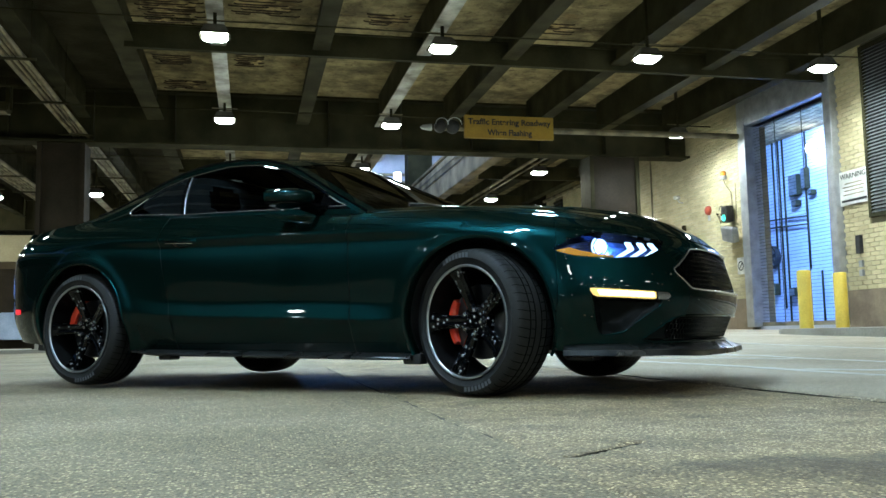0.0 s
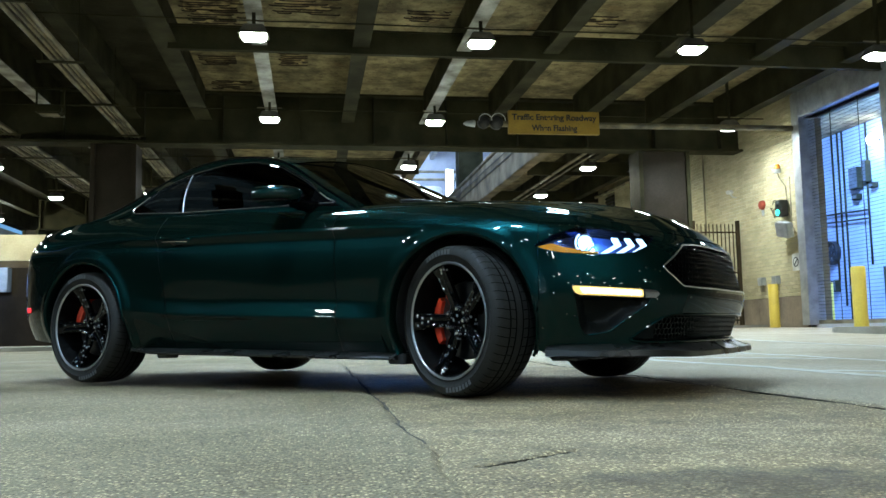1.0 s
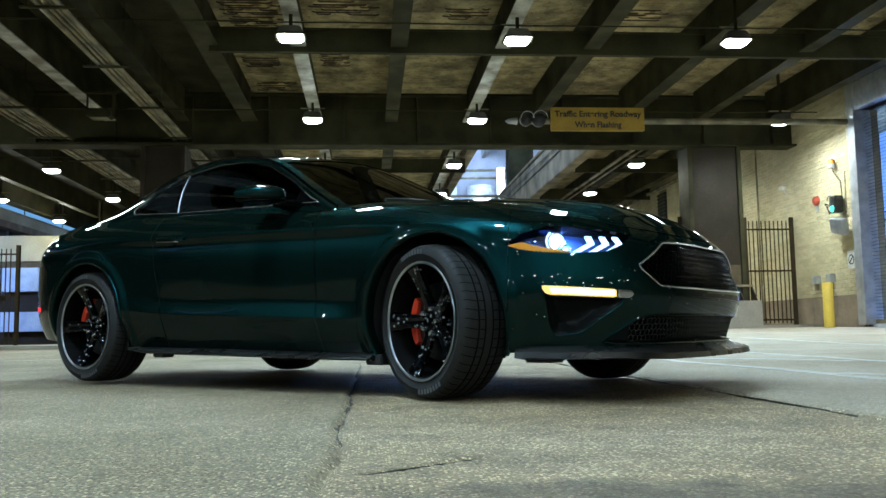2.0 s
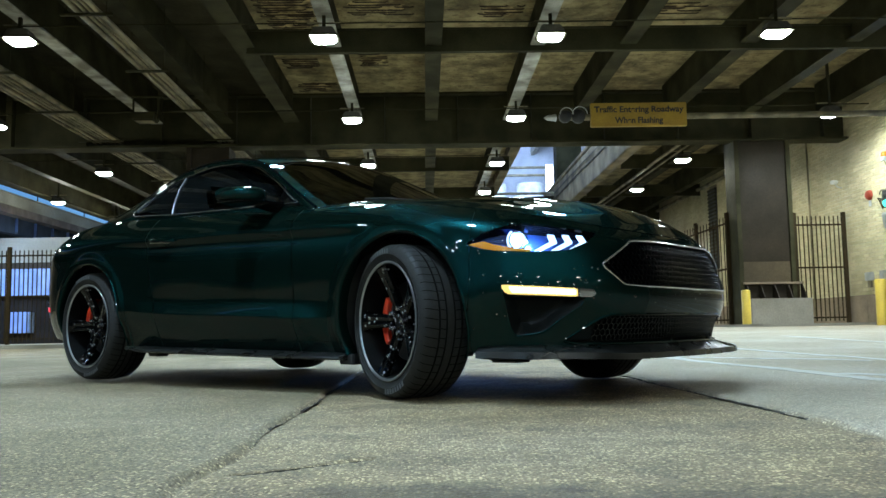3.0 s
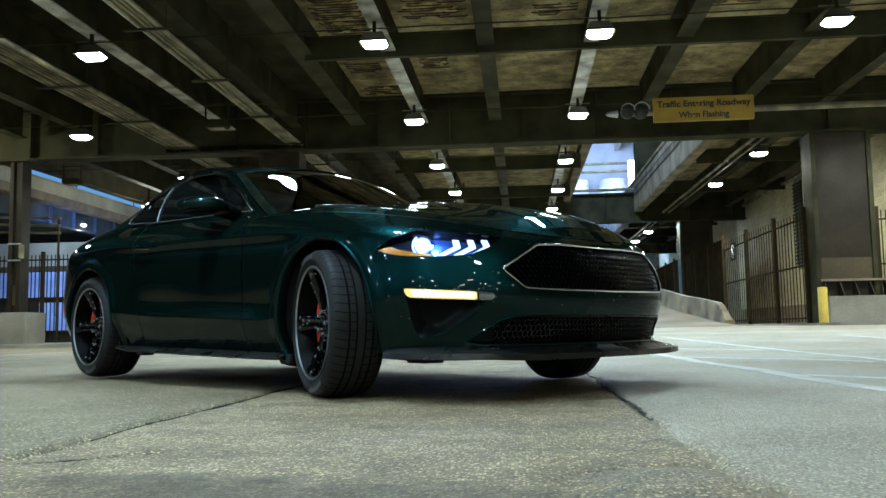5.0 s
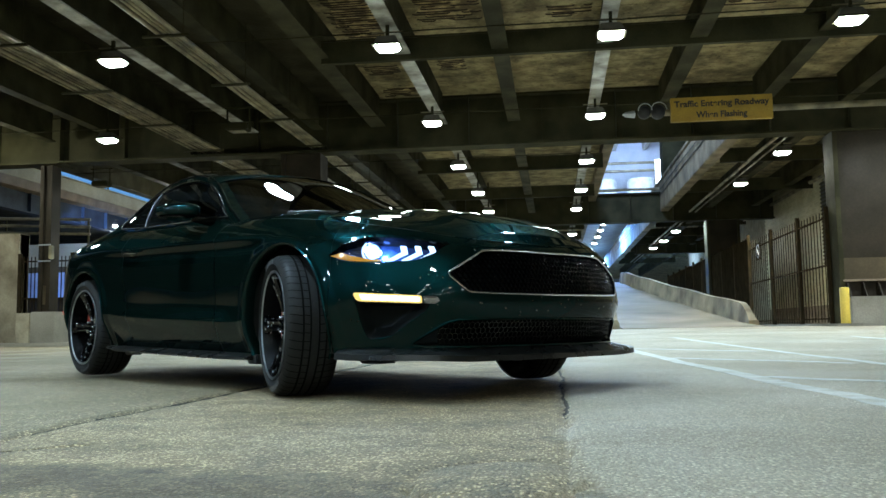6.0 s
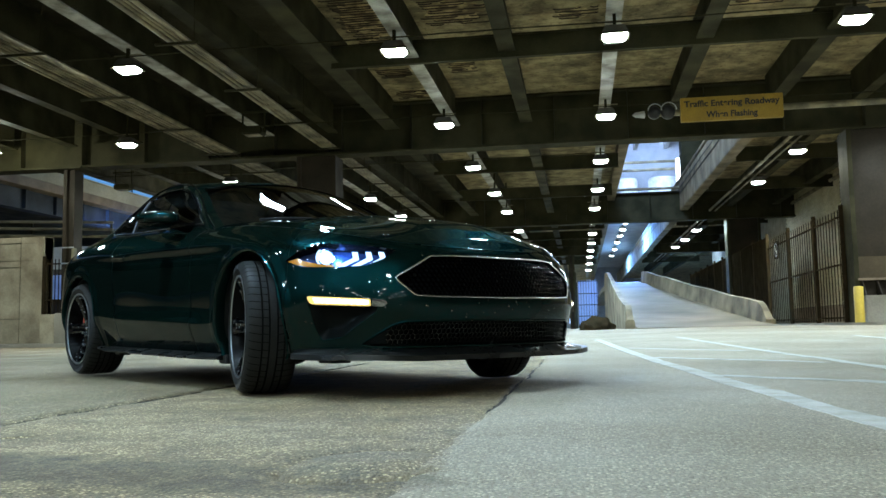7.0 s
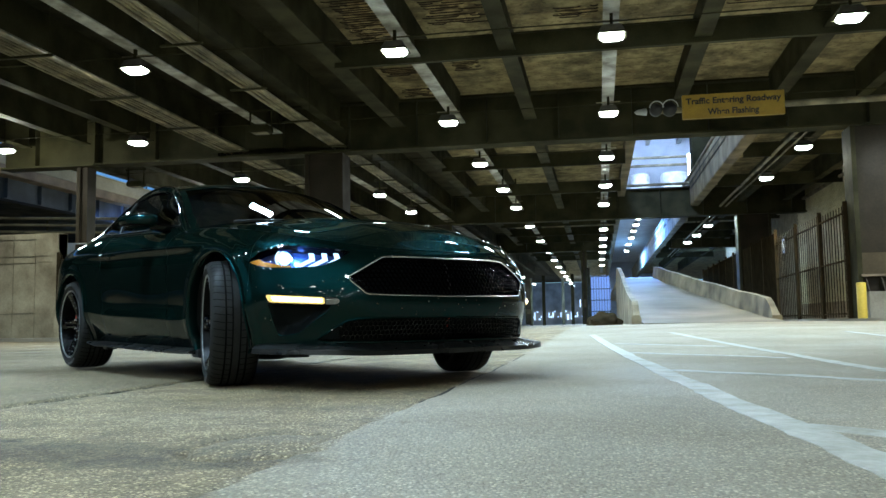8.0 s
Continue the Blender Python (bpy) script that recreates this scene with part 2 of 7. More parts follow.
def build_ground():
    fine = []
    x = -5.0
    while x < 6.0:
        fine.append(x)
        x += 0.010 if (0.52 < x < 1.02 or 1.95 < x < 2.43) else (0.025 if 0.4 < x < 3.4 else 0.06)
    xs = [-4000, -1200, -400, -150, -70, -40] + [-30 + 0.5 * i for i in range(50)] + fine + [6 + 0.5 * i for i in range(49)] + [40, 80, 160, 400, 1200, 4000]
    ys = [-4000, -1200, -400, -100, -40, -20, -10, -5, -2] + [-1 + 0.04 * i for i in range(25)] + [0.02 * i for i in range(200)] + [4 + 0.05 * i for i in range(100)] + [9 + 0.5 * i for i in range(64)] + [42, 46, 52, 60, 75, 100, 160, 400, 1200, 4000]
    verts, faces = [], []
    for y in ys:
        for x in xs:
            z = ground_z(x, y)
            if -5 <= x <= 6 and -1 <= y <= 9:
                z += near_relief(x, y)
            verts.append((x, y, z))
    n = len(xs)
    for r in range(len(ys) - 1):
        faces += [(r * n + i, r * n + i + 1, r * n + n + i + 1, r * n + n + i) for i in range(n - 1)]
    me = bpy.data.meshes.new("ground")
    me.from_pydata(verts, [], faces)
    me.materials.append(M_ROAD)
    me.polygons.foreach_set("use_smooth", [True] * len(me.polygons))
    return tagged(new("ground", me), "worn pale aggregate concrete slabs with open joints", "road", kind="structure")


def road_material():
    m = bpy.data.materials.new("exposed_aggregate_concrete")
    m.use_nodes = True
    nt = m.node_tree
    b = nt.nodes["Principled BSDF"]
    N, L = nt.nodes.new, nt.links.new
    co = N("ShaderNodeNewGeometry").outputs["Position"]

    def noise_tex(scale, detail, rough=0.55):
        n = N("ShaderNodeTexNoise")
        n.inputs["Scale"].default_value, n.inputs["Detail"].default_value, n.inputs["Roughness"].default_value = scale, detail, rough
        L(co, n.inputs["Vector"])
        return n.outputs["Fac"]

    def rng(src, a, c, lo=0.0, hi=1.0):
        r = N("ShaderNodeMapRange")
        for k, v in (("From Min", a), ("From Max", c), ("To Min", lo), ("To Max", hi)):
            r.inputs[k].default_value = v
        L(src, r.inputs["Value"])
        return r.outputs["Result"]

    def mix(fac, a, c, kind="MIX"):
        x = N("ShaderNodeMix")
        x.data_type, x.blend_type = "RGBA", kind
        for sock, v in ((x.inputs["Factor"], fac), (x.inputs["A"], a), (x.inputs["B"], c)):
            if isinstance(v, bpy.types.NodeSocket):
                L(v, sock)
            else:
                sock.default_value = (*v, 1) if isinstance(v, tuple) else v
        return x.outputs["Result"]

    def math_node(op, a, c):
        x = N("ShaderNodeMath")
        x.operation = op
        for sock, v in ((x.inputs[0], a), (x.inputs[1], c)):
            if isinstance(v, bpy.types.NodeSocket):
                L(v, sock)
            else:
                sock.default_value = v
        return x.outputs[0]

    stones = N("ShaderNodeTexVoronoi")
    stones.inputs["Scale"].default_value = 120.0
    L(co, stones.inputs["Vector"])
    pebble = N("ShaderNodeTexVoronoi")
    pebble.inputs["Scale"].default_value = 260.0
    L(co, pebble.inputs["Vector"])
    sep = N("ShaderNodeSeparateColor")
    L(stones.outputs["Color"], sep.inputs[0])
    sep2 = N("ShaderNodeSeparateColor")
    L(pebble.outputs["Color"], sep2.inputs[0])
    xyz = N("ShaderNodeSeparateXYZ")
    L(co, xyz.inputs[0])
    wob = rng(noise_tex(2.2, 4), 0.3, 0.7, -0.05, 0.05)
    xw = math_node("ADD", xyz.outputs["X"], wob)
    east = rng(xw, JOINT_E - 0.03, JOINT_E + 0.03)
    west = rng(xw, JOINT_W + 0.02, JOINT_W - 0.02)
    big = rng(noise_tex(0.7, 5), 0.35, 0.65)
    blot = rng(noise_tex(3.5, 6, 0.65), 0.42, 0.62)
    mid = mix(big, (0.37, 0.285, 0.17), (0.265, 0.2, 0.115))
    mid = mix(math_node("MULTIPLY", blot, 0.55), mid, (0.115, 0.085, 0.055))
    eastc = mix(big, (0.368, 0.308, 0.222), (0.298, 0.246, 0.174))
    westc = mix(big, (0.262, 0.208, 0.128), (0.185, 0.145, 0.087))
    col = mix(east, mix(west, mid, westc), eastc)
    light = rng(sep.outputs[0], 0.6, 0.9)
    dark = rng(sep.outputs[1], 0.30, 0.14)
    grain = mix(sep2.outputs[0], (0.55, 0.53, 0.5), (1.35, 1.34, 1.3))
    stone = mix(light, mix(dark, (0.92, 0.92, 0.92), (0.24, 0.21, 0.18)), (2.4, 2.35, 2.2))
    gap = rng(stones.outputs["Distance"], 0.35, 0.62)
    stone = mix(gap, stone, (0.6, 0.57, 0.53))
    stone = mix(0.6, stone, grain, "MULTIPLY")
    col = mix(rng(east, 0, 1, 0.9, 0.5), col, stone, "MULTIPLY")
    dirt = rng(noise_tex(14.0, 5), 0.6, 0.75)
    col = mix(math_node("MULTIPLY", dirt, 0.4), col, (0.09, 0.07, 0.05))

    def spot(cx, cy, rx, ry, lo, hi):
        dx = math_node("MULTIPLY", math_node("SUBTRACT", xyz.outputs["X"], cx), 1 / rx)
        dy = math_node("MULTIPLY", math_node("SUBTRACT", xyz.outputs["Y"], cy), 1 / ry)
        r2 = math_node("ADD", math_node("MULTIPLY", dx, dx), math_node("MULTIPLY", dy, dy))
        return rng(math_node("ADD", r2, rng(noise_tex(9.0, 5), 0.3, 0.7, -0.5, 0.5)), hi, lo)

    stain = mix(rng(noise_tex(25.0, 4), 0.35, 0.6), (0.05, 0.036, 0.022), (0.1, 0.075, 0.045))
    for place in ((1.55, 1.6, 0.6, 0.2), (2.05, 1.42, 0.4, 0.1), (1.1, 1.75, 0.3, 0.12)):
        col = mix(math_node("MULTIPLY", spot(*place, 0.3, 1.3), 0.7), col, stain)
    col = mix(math_node("MULTIPLY", spot(2.18, 1.69, 0.19, 0.23, 0.3, 1.2), 0.22), col, mix(sep2.outputs[0], (0.1, 0.095, 0.08), (0.3, 0.285, 0.24)))
    L(col, b.inputs["Base Color"])
    L(rng(big, 0, 1, 0.62, 0.82), b.inputs["Roughness"])
    h = math_node("ADD", math_node("MULTIPLY", stones.outputs["Distance"], -1.0), math_node("MULTIPLY", pebble.outputs["Distance"], -0.35))
    bp = N("ShaderNodeBump")
    bp.inputs["Strength"].default_value = 1.0
    bp.inputs["Distance"].default_value = 0.005
    L(h, bp.inputs["Height"])
    b.inputs["Specular IOR Level"].default_value = 0.25
    L(bp.outputs["Normal"], b.inputs["Normal"])
    return m


M_ROAD = road_material()
build_ground()


def joint_filler(points, width, deep):
    """Dark earth lying in an open joint."""
    bm = B()
    rows = []
    for x, y in points:
        w = width * (0.6 + 0.6 * abs(noise.noise((x * 11, y * 11, 6.0))))
        z = ground_z(x, y) - deep
        rows.append([bm.verts.new((x - w, y, z + 0.004)), bm.verts.new((x, y, z - 0.002)), bm.verts.new((x + w, y, z + 0.004))])
    for a, b in zip(rows, rows[1:]):
        bm.faces.new((a[0], a[1], b[1], b[0]))
        bm.faces.new((a[1], a[2], b[2], b[1]))
    return solid("joint_earth", bm, M_EARTH, "dark damp earth in the slab joint", "joint", "slab joints", "structure", smooth=True)


M_EARTH = mat("dark_joint_earth", (0.075, 0.058, 0.04), 0.95, second=(0.025, 0.02, 0.014), scale=20, fine=150, bump=0.004)
for base, y0 in ((JOINT_W, 2.45), (JOINT_E, 2.9)):
    joint_filler([(joint_x(base, y), y) for y in np.arange(y0, 9.0, 0.03)], 0.011, 0.014)
joint_filler([(0.69 + 0.27 * k / 20 + 0.012 * noise.noise((k * 0.4, 0, 5)), 2.01 + 0.18 * k / 20 + 0.01 * noise.noise((k * 0.7, 3, 0))) for k in range(21)], 0.005, 0.016)


def painted_line(points, width):
    """A thin worn paint strip laid on the roadway."""
    bm = B()
    rows = []
    dist = 0.0
    for (ax, ay), (bx, by) in zip(points, points[1:]):
        n = max(2, int(math.hypot(bx - ax, by - ay) / 0.06))
        d = Vector((bx - ax, by - ay, 0)).normalized()
        side = Vector((-d.y, d.x, 0))
        for k in range(n + 1):
            p = Vector((ax + (bx - ax) * k / n, ay + (by - ay) * k / n, 0))
            w = width / 2 * (1 + 0.12 * noise.noise((p.x * 5, p.y * 5, 0)) + 0.10 * noise.noise((p.x * 31, p.y * 31, 2)))
            row = []
            for q, drop in ((p - side * (w + 0.004), 0.03), (p - side * w, 0), (p + side * w, 0), (p + side * (w + 0.004), 0.03)):
                lift = near_relief(q.x, q.y) if q.x < 6 and q.y < 9 else 0
                row.append(bm.verts.new((q.x, q.y, ground_z(q.x, q.y) + lift + 0.003 - drop)))
            rows.append(row)
    for a, b in zip(rows, rows[1:]):
        for k in range(3):
            bm.faces.new((a[k], a[k + 1], b[k + 1], b[k]))
    return solid("road_marking", bm, M_LINE, "worn white painted line on the roadway", "road marking", "road markings", "structure")


painted_line([(3.72, 0.2), (3.64, 1.66), (3.57, 2.67), (3.45, 5.01), (3.29, 8.0), (3.16, 10.35), (2.95, 14.5)], 0.12)
painted_line([(4.76, 2.0), (4.72, 4.97), (4.69, 7.07), (4.53, 10.74), (4.3, 15.0)], 0.11)
for x, y in ((3.63, 2.13), (3.52, 5.12), (3.36, 7.97), (3.25, 10.55)):
    painted_line([(x, y), (x + 1.17, y - 1.28)], 0.12)
painted_line([(6.6, 2.0), (6.9, 14.0)], 0.11)

# raised kerbed islands along the east side
for name, pts, top in (("pavement", [(13.02, -20), (13.02, 15.9), (10.9, 15.9), (10.45, 15.7), (10.15, 15.2), (10.1, 14.6), (10.1, -20)], 0.235),
                       ("pavement", [(13.02, 22.6), (13.02, 60), (9.3, 60), (9.2, 23.4), (9.4, 22.7), (9.9, 22.45), (11.2, 22.4)], 0.31),
                       ("pavement", [(-40, 22.6), (-40, 26), (-3.4, 26), (-3.4, 23.0), (-3.8, 22.6)], 0.10)):
    bm = B()
    f = bm.faces.new([bm.verts.new((x, y, -0.02)) for x, y in pts])
    r = bmesh.ops.extrude_face_region(bm, geom=[f])
    up = [v for v in r["geom"] if isinstance(v, bmesh.types.BMVert)]
    bmesh.ops.translate(bm, verts=up, vec=(0, 0, top + 0.02))
    es = [e for e in bm.edges if all(v in up for v in e.verts)]
    bmesh.ops.bevel(bm, geom=es, offset=0.025, segments=2, affect="EDGES")
    solid(name, bm, M_CONC, "grey concrete island with a rounded kerb", "pavement", kind="structure")

# ---- deck overhead ----
DECK_Z = 6.9


def build_ceiling():
    bm = B()
    t = 0.35
    box(bm, -2.45, 4.5, -95, 140, DECK_Z, DECK_Z + t)
    box(bm, 4.5, 8.05, -95, 24.4, DECK_Z, DECK_Z + t)
    box(bm, 8.05, 30, -95, 140, DECK_Z, DECK_Z + t)
    box(bm, 4.5, 8.05, 122, 140, DECK_Z, DECK_Z + t)
    return solid("ceiling", bm, M_DECK, "stained yellowish concrete underside of the deck", "ceiling", kind="structure")


build_ceiling()
# west part of the deck underside, in a much darker colour than the rest
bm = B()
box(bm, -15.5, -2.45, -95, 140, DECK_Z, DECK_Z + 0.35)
solid("ceiling_west", bm, M_DARKDECK, "dark concrete underside of the deck's west part", "ceiling", kind="structure")


def i_beam_y(name, x, y0, y1, z0, z1, width, material, flange_material, label):
    bm = B()
    f = 0.035
    box(bm, x - 0.02, x + 0.02, y0, y1, z0 + f, z1)
    ob = solid(name, bm, material, label, "beam", "deck beams", "structure")
    bm = B()
    box(bm, x - width / 2, x + width / 2, y0, y1, z0, z0 + f)
    part("flange", bm, flange_material, ob)
    return ob


# flanges of the lamp-bearing beams are coloured pale: their lit look is painted in
for x, wide, pale in ((-14.3, 0.3, 0), (-12.3, 0.3, 0), (-10.2, 0.3, 0), (-8.1, 0.3, 0), (-6.1, 0.3, 1), (-4.2, 0.3, 0), (-2.45, 0.42, 0), (-0.65, 0.3, 1), (1.35, 0.34, 0), (3.46, 0.3, 1), (5.3, 0.34, 0), (7.75, 0.34, 0), (9.9, 0.3, 0), (12.0, 0.3, 0)):
    for y0, y1 in ((-95, 4.2), (5.4, 23.2), (24.4, 42.4), (43.6, 100)):
        if 4.1 < x < 8.05 and y0 > 24 and y0 < 70:
            continue
        i_beam_y("deck_beam", x, y0, y1, 6.0, DECK_Z - 0.004, wide, M_STEEL, M_FLANGE if pale else M_STEEL, "steel deck beam, flange coloured pale as lit by its lamps" if pale else "dark steel deck beam")
def build_spall(x0, x1, y0, y1, seed):
    """A patch of broken concrete under the deck with rusty bars laid bare."""
    rng = random.Random(seed)
    cx, cy, rx, ry = (x0 + x1) / 2, (y0 + y1) / 2, (x1 - x0) / 2, (y1 - y0) / 2
    ob = thing("spalled_patch", "broken concrete with rusty bars under the deck", "spalled concrete", pose(cx, cy, DECK_Z), "spalled patches", "structure")
    bm = B()
    ring = [bm.verts.new((rx * c * k, ry * s * k, -0.006)) for c, s, k in ((math.cos(q), math.sin(q), 0.85 + 0.3 * noise.noise((3 * math.cos(q), 3 * math.sin(q), seed * 5.0)) + rng.uniform(-0.08, 0.08)) for q in np.linspace(0, 2 * math.pi, 49)[:-1])]
    mid = bm.verts.new((0, 0, -0.02))
    for a, b in zip(ring, ring[1:] + ring[:1]):
        bm.faces.new((a, b, mid))
    part("broken_face", bm, M_SPALL, ob)
    n = max(3, int((y1 - y0) / 0.13))
    for k in range(n):
        y = -ry + (k + 0.5) * 2 * ry / n + rng.uniform(-0.03, 0.03)
        x = -rx * rng.uniform(0.7, 1.1)
        while x < rx * 0.8:
            e = min(rx * 1.1, x + rng.uniform(0.25, 1.2))
            bm = B()
            tube(bm, [(x, y, -0.015), (x + 0.06, y, -0.03), (e - 0.06, y, -0.03), (e, y, -0.015)], 0.012, 6)
            part("rebar", bm, M_REBAR, ob)
            x = e + rng.uniform(0.1, 0.4)


for i, q in enumerate(((-2.25, -1.0, 15.7, 18.6), (-0.42, 0.9, 16.1, 17.6), (-0.3, 0.6, 12.2, 13.4), (-2.25, -1.45, 20.4, 21.2), (-0.42, 0.25, 20.1, 21.1), (2.3, 3.2, 17.1, 17.8), (-2.2, -1.2, 22.4, 23.3), (-2.1, -1.1, 12.0, 13.8), (5.9, 7.0, 17.0, 17.7), (1.7, 2.4, 12.6, 13.2), (-2.0, -1.3, 26.5, 27.4), (1.8, 2.6, 28.0, 28.6))):
    build_spall(*q, i)
def cross_beam(y, x0, x1):
    """A deep channel between the deck beams, with a narrow foot."""
    bm = B()
    box(bm, x0, x1, y - 0.015, y + 0.015, 5.9, 6.34)
    beam = solid("cross_beam", bm, M_STEEL, "dark steel cross beam under the deck", "beam", "cross beams", "structure")
    for z in (5.87, 6.34):
        bm = B()
        box(bm, x0, x1, y - 0.06, y + 0.06, z, z + 0.029)
        part("flange", bm, M_STEEL, beam)


for y in (-13.0, -7.0, -1.0, 11.0, 17.0):
    cross_beam(y, -2.4, 13)
for y in (30.0, 36.5, 49, 54.3, 59.2, 65, 71, 77):
    for x0, x1 in ((-2.4, 4.14), (8.1, 13)):
        cross_beam(y, x0, x1)
for y, x0, x1 in ((4.8, -15.5, 13.0), (23.8, -15.5, 13.0), (43.0, -12.4, 13.0), (62.0, -15.5, 3.7), (62.0, 8.1, 13.0)):
    bm = B()
    box(bm, x0, x1, y - 0.03, y + 0.03, 5.49, DECK_Z - 0.004)
    girder = solid("main_girder", bm, M_STEEL, "deep dark plate girder with stiffeners", "girder", "main girders", "structure")
    for z0, z1 in ((5.43, 5.489), (6.84, 6.89)):
        bm = B()
        box(bm, x0, x1, y - 0.3, y + 0.3, z0, z1)
        part("flange", bm, M_STEEL, girder)
    for k in range(14):
        x = -14.3 + 2.05 * k
        if not x0 < x < x1:
            continue
        bm = B()
        box(bm, x - 0.01, x + 0.01, y - 0.25, y - 0.031, 5.49, 6.84)
        part("stiffener", bm, M_STEEL, girder)

# ---- columns ----
def build_column(x0, x1, yc, plinth, base_z, deep=0.4, flange=M_STEEL):
    ob = thing("column", "brown steel column with flanges on a concrete plinth", "column", pose((x0 + x1) / 2, yc, base_z), "deck columns", "structure")
    w = (x1 - x0) / 2
    top = 5.43 - base_z
    bm = B()
    box(bm, -w + 0.06, w - 0.06, 0.08 - deep, deep - 0.08, 0, top)
    part("shaft", bm, M_COLUMN, ob)
    for s in (-1, 1):
        bm = B()
        box(bm, s * w - 0.06, s * w + 0.06, -deep, deep, 0, top, 0.006)
        part("flange", bm, flange, ob)
    bm = B()
    box(bm, -w + 0.05, w - 0.05, 0.075 - deep, deep - 0.075, 1.22, 1.78)
    part("paint_band", bm, M_BAND, ob, "paler brown touched-up paint band")
    if plinth:
        bm = B()
        box(bm, -w + 0.08, w + 0.32, -0.75, 0.75, -0.3, 0.75, 0.02)
        part("plinth", bm, M_CONC, ob, "grey concrete plinth")
        for k in range(5):
            bm = B()
            xx = -w + 0.12 + k * (2 * w + 0.08) / 4
            vs = [bm.verts.new(p) for p in ((xx - 0.015, -0.32, 0.75), (xx - 0.015, -0.7, 0.75), (xx - 0.015, -0.40, 1.15), (xx - 0.015, -0.32, 1.15))]
            f = bm.faces.new(vs)
            r = bmesh.ops.extrude_face_region(bm, geom=[f])
            bmesh.ops.translate(bm, verts=[v for v in r["geom"] if isinstance(v, bmesh.types.BMVert)], vec=(0.03, 0, 0))
            part("gusset", bm, M_COLUMN, ob)
        bm = B()
        box(bm, -w + 0.02, w + 0.22, -0.46, -0.30, 1.15, 1.21, 0.01)
        part("cap_plate", bm, M_PLINTH, ob)
    return ob


build_column(9.85, 11.3, 24.0, True, 0.25)
build_column(-5.35, -4.3, 24.0, True, 0.0, 0.4, M_COLUMN)
west_column = build_column(-12.71, -12.45, 23.68, False, 0.0, 0.23, M_COLUMN)
bm = B()
box(bm, -0.7, -0.24, -0.48, 0.6, -0.1, 0.97, 0.02)
part("plinth", bm, M_PANEL, west_column, "stained concrete plinth block")
bm = B()
box(bm, -0.235, 0.53, -0.48, 0.6, -0.1, 1.0, 0.02)
part("plinth", bm, M_CONC, west_column, "grey concrete plinth block")
bm = B()
box(bm, 0.2, 0.3, -0.36, -0.2, 2.55, 2.95, 0.02)
part("meter_box", bm, M_PIPE, west_column, "small pale box strapped to the column")
for z in (2.5, 2.98):
    bm = B()
    box(bm, -0.2, 0.2, -0.245, -0.235, z - 0.02, z + 0.02)
    part("strap", bm, M_GALV, west_column)
bm = B()
box(bm, -0.62, 0.5, -0.45, 0.45, 5.36, 5.429, 0.01)
part("cap_plate", bm, M_STEEL, west_column)
for x0, x1 in ((-5.35, -4.3), (-13.0, -12.4)):
    for y in (43.0,):
        build_column(x0, x1, y + 0.2, False, 0.05)
for y in (62.0, 81.0, 100.0):
    for x0, wide in ((1.95, 0.3), (-5.3, 0.6), (-12.9, 0.6)):
        build_column(x0, x0 + wide, y, False, 0.2, 0.25)
build_column(9.85, 11.3, 43.2, False, 0.25)

# ---- east wall with the service door ----
WX = 13.0
DY0, DY1, DZ0, DZ1 = 17.05, 20.35, 0.3, 5.65


def build_east_wall():
    bm = B()
    box(bm, WX + 0.05, WX + 0.5, -95, DY0, 0, DECK_Z)
    box(bm, WX + 0.05, WX + 0.5, DY1, 70, 0, DECK_Z)
    box(bm, WX + 0.05, WX + 0.5, DY0, DY1, DZ1, DECK_Z)
    ob = solid("wall_east", bm, M_MORTAR, "yellow glazed brick wall with grey joints", "wall", kind="structure")
    bm = B()
    for y0, y1 in ((6, DY0 - 0.25), (DY1 + 0.25, 45)):
        y = y0
        while y < y1 - 0.05:
            e = min(y + 1.2, y1)
            box(bm, WX - 0.03, WX + 0.05, y + 0.004, e - 0.004, 0.1, 1.04, 0.008)
            y = e
    part("plinth", bm, M_PLINTH, ob, "brown stone plinth course")
    return ob


wall_east = build_east_wall()


def build_service_bay():
    bm = B()
    x0, x1, y0, y1 = WX + 0.5, WX + 5.5, DY0 - 2.5, DY1 + 9.5
    box(bm, x1, x1 + 0.2, y0, y1, 0.3, 7.0)
    box(bm, x0, x1, y0 - 0.2, y0, 0.3, 7.0)
    box(bm, x0, x1, y1, y1 + 0.2, 0.3, 7.0)
    box(bm, x0, x1, y0, y1, 7.0, 7.2)
    box(bm, x0 - 0.45, x1, y0, y1, 0.1, 0.3)
    solid("service_bay", bm, M_BLUEWALL, "pale walls of the service bay behind the rolling grille", "room", kind="structure")


build_service_bay()


def build_door_frame():
    ob = thing("door_1", "galvanised steel frame of the wide service door", "door frame", pose(WX, 0, 0), kind="structure")
    for y0, y1 in ((DY0 - 0.22, DY0 + 0.04), (DY1 - 0.04, DY1 + 0.3)):
        bm = B()
        box(bm, -0.16, 0.3, y0, y1, 0.28, 6.3, 0.01)
        part("jamb", bm, M_GALV, ob)
    bm = B()
    box(bm, -0.14, 0.35, DY0 - 0.2, DY1 + 0.28, 5.65, 6.35, 0.02)
    part("roller_hood", bm, M_GALV, ob, "grey steel roller hood")
    return ob


build_door_frame()


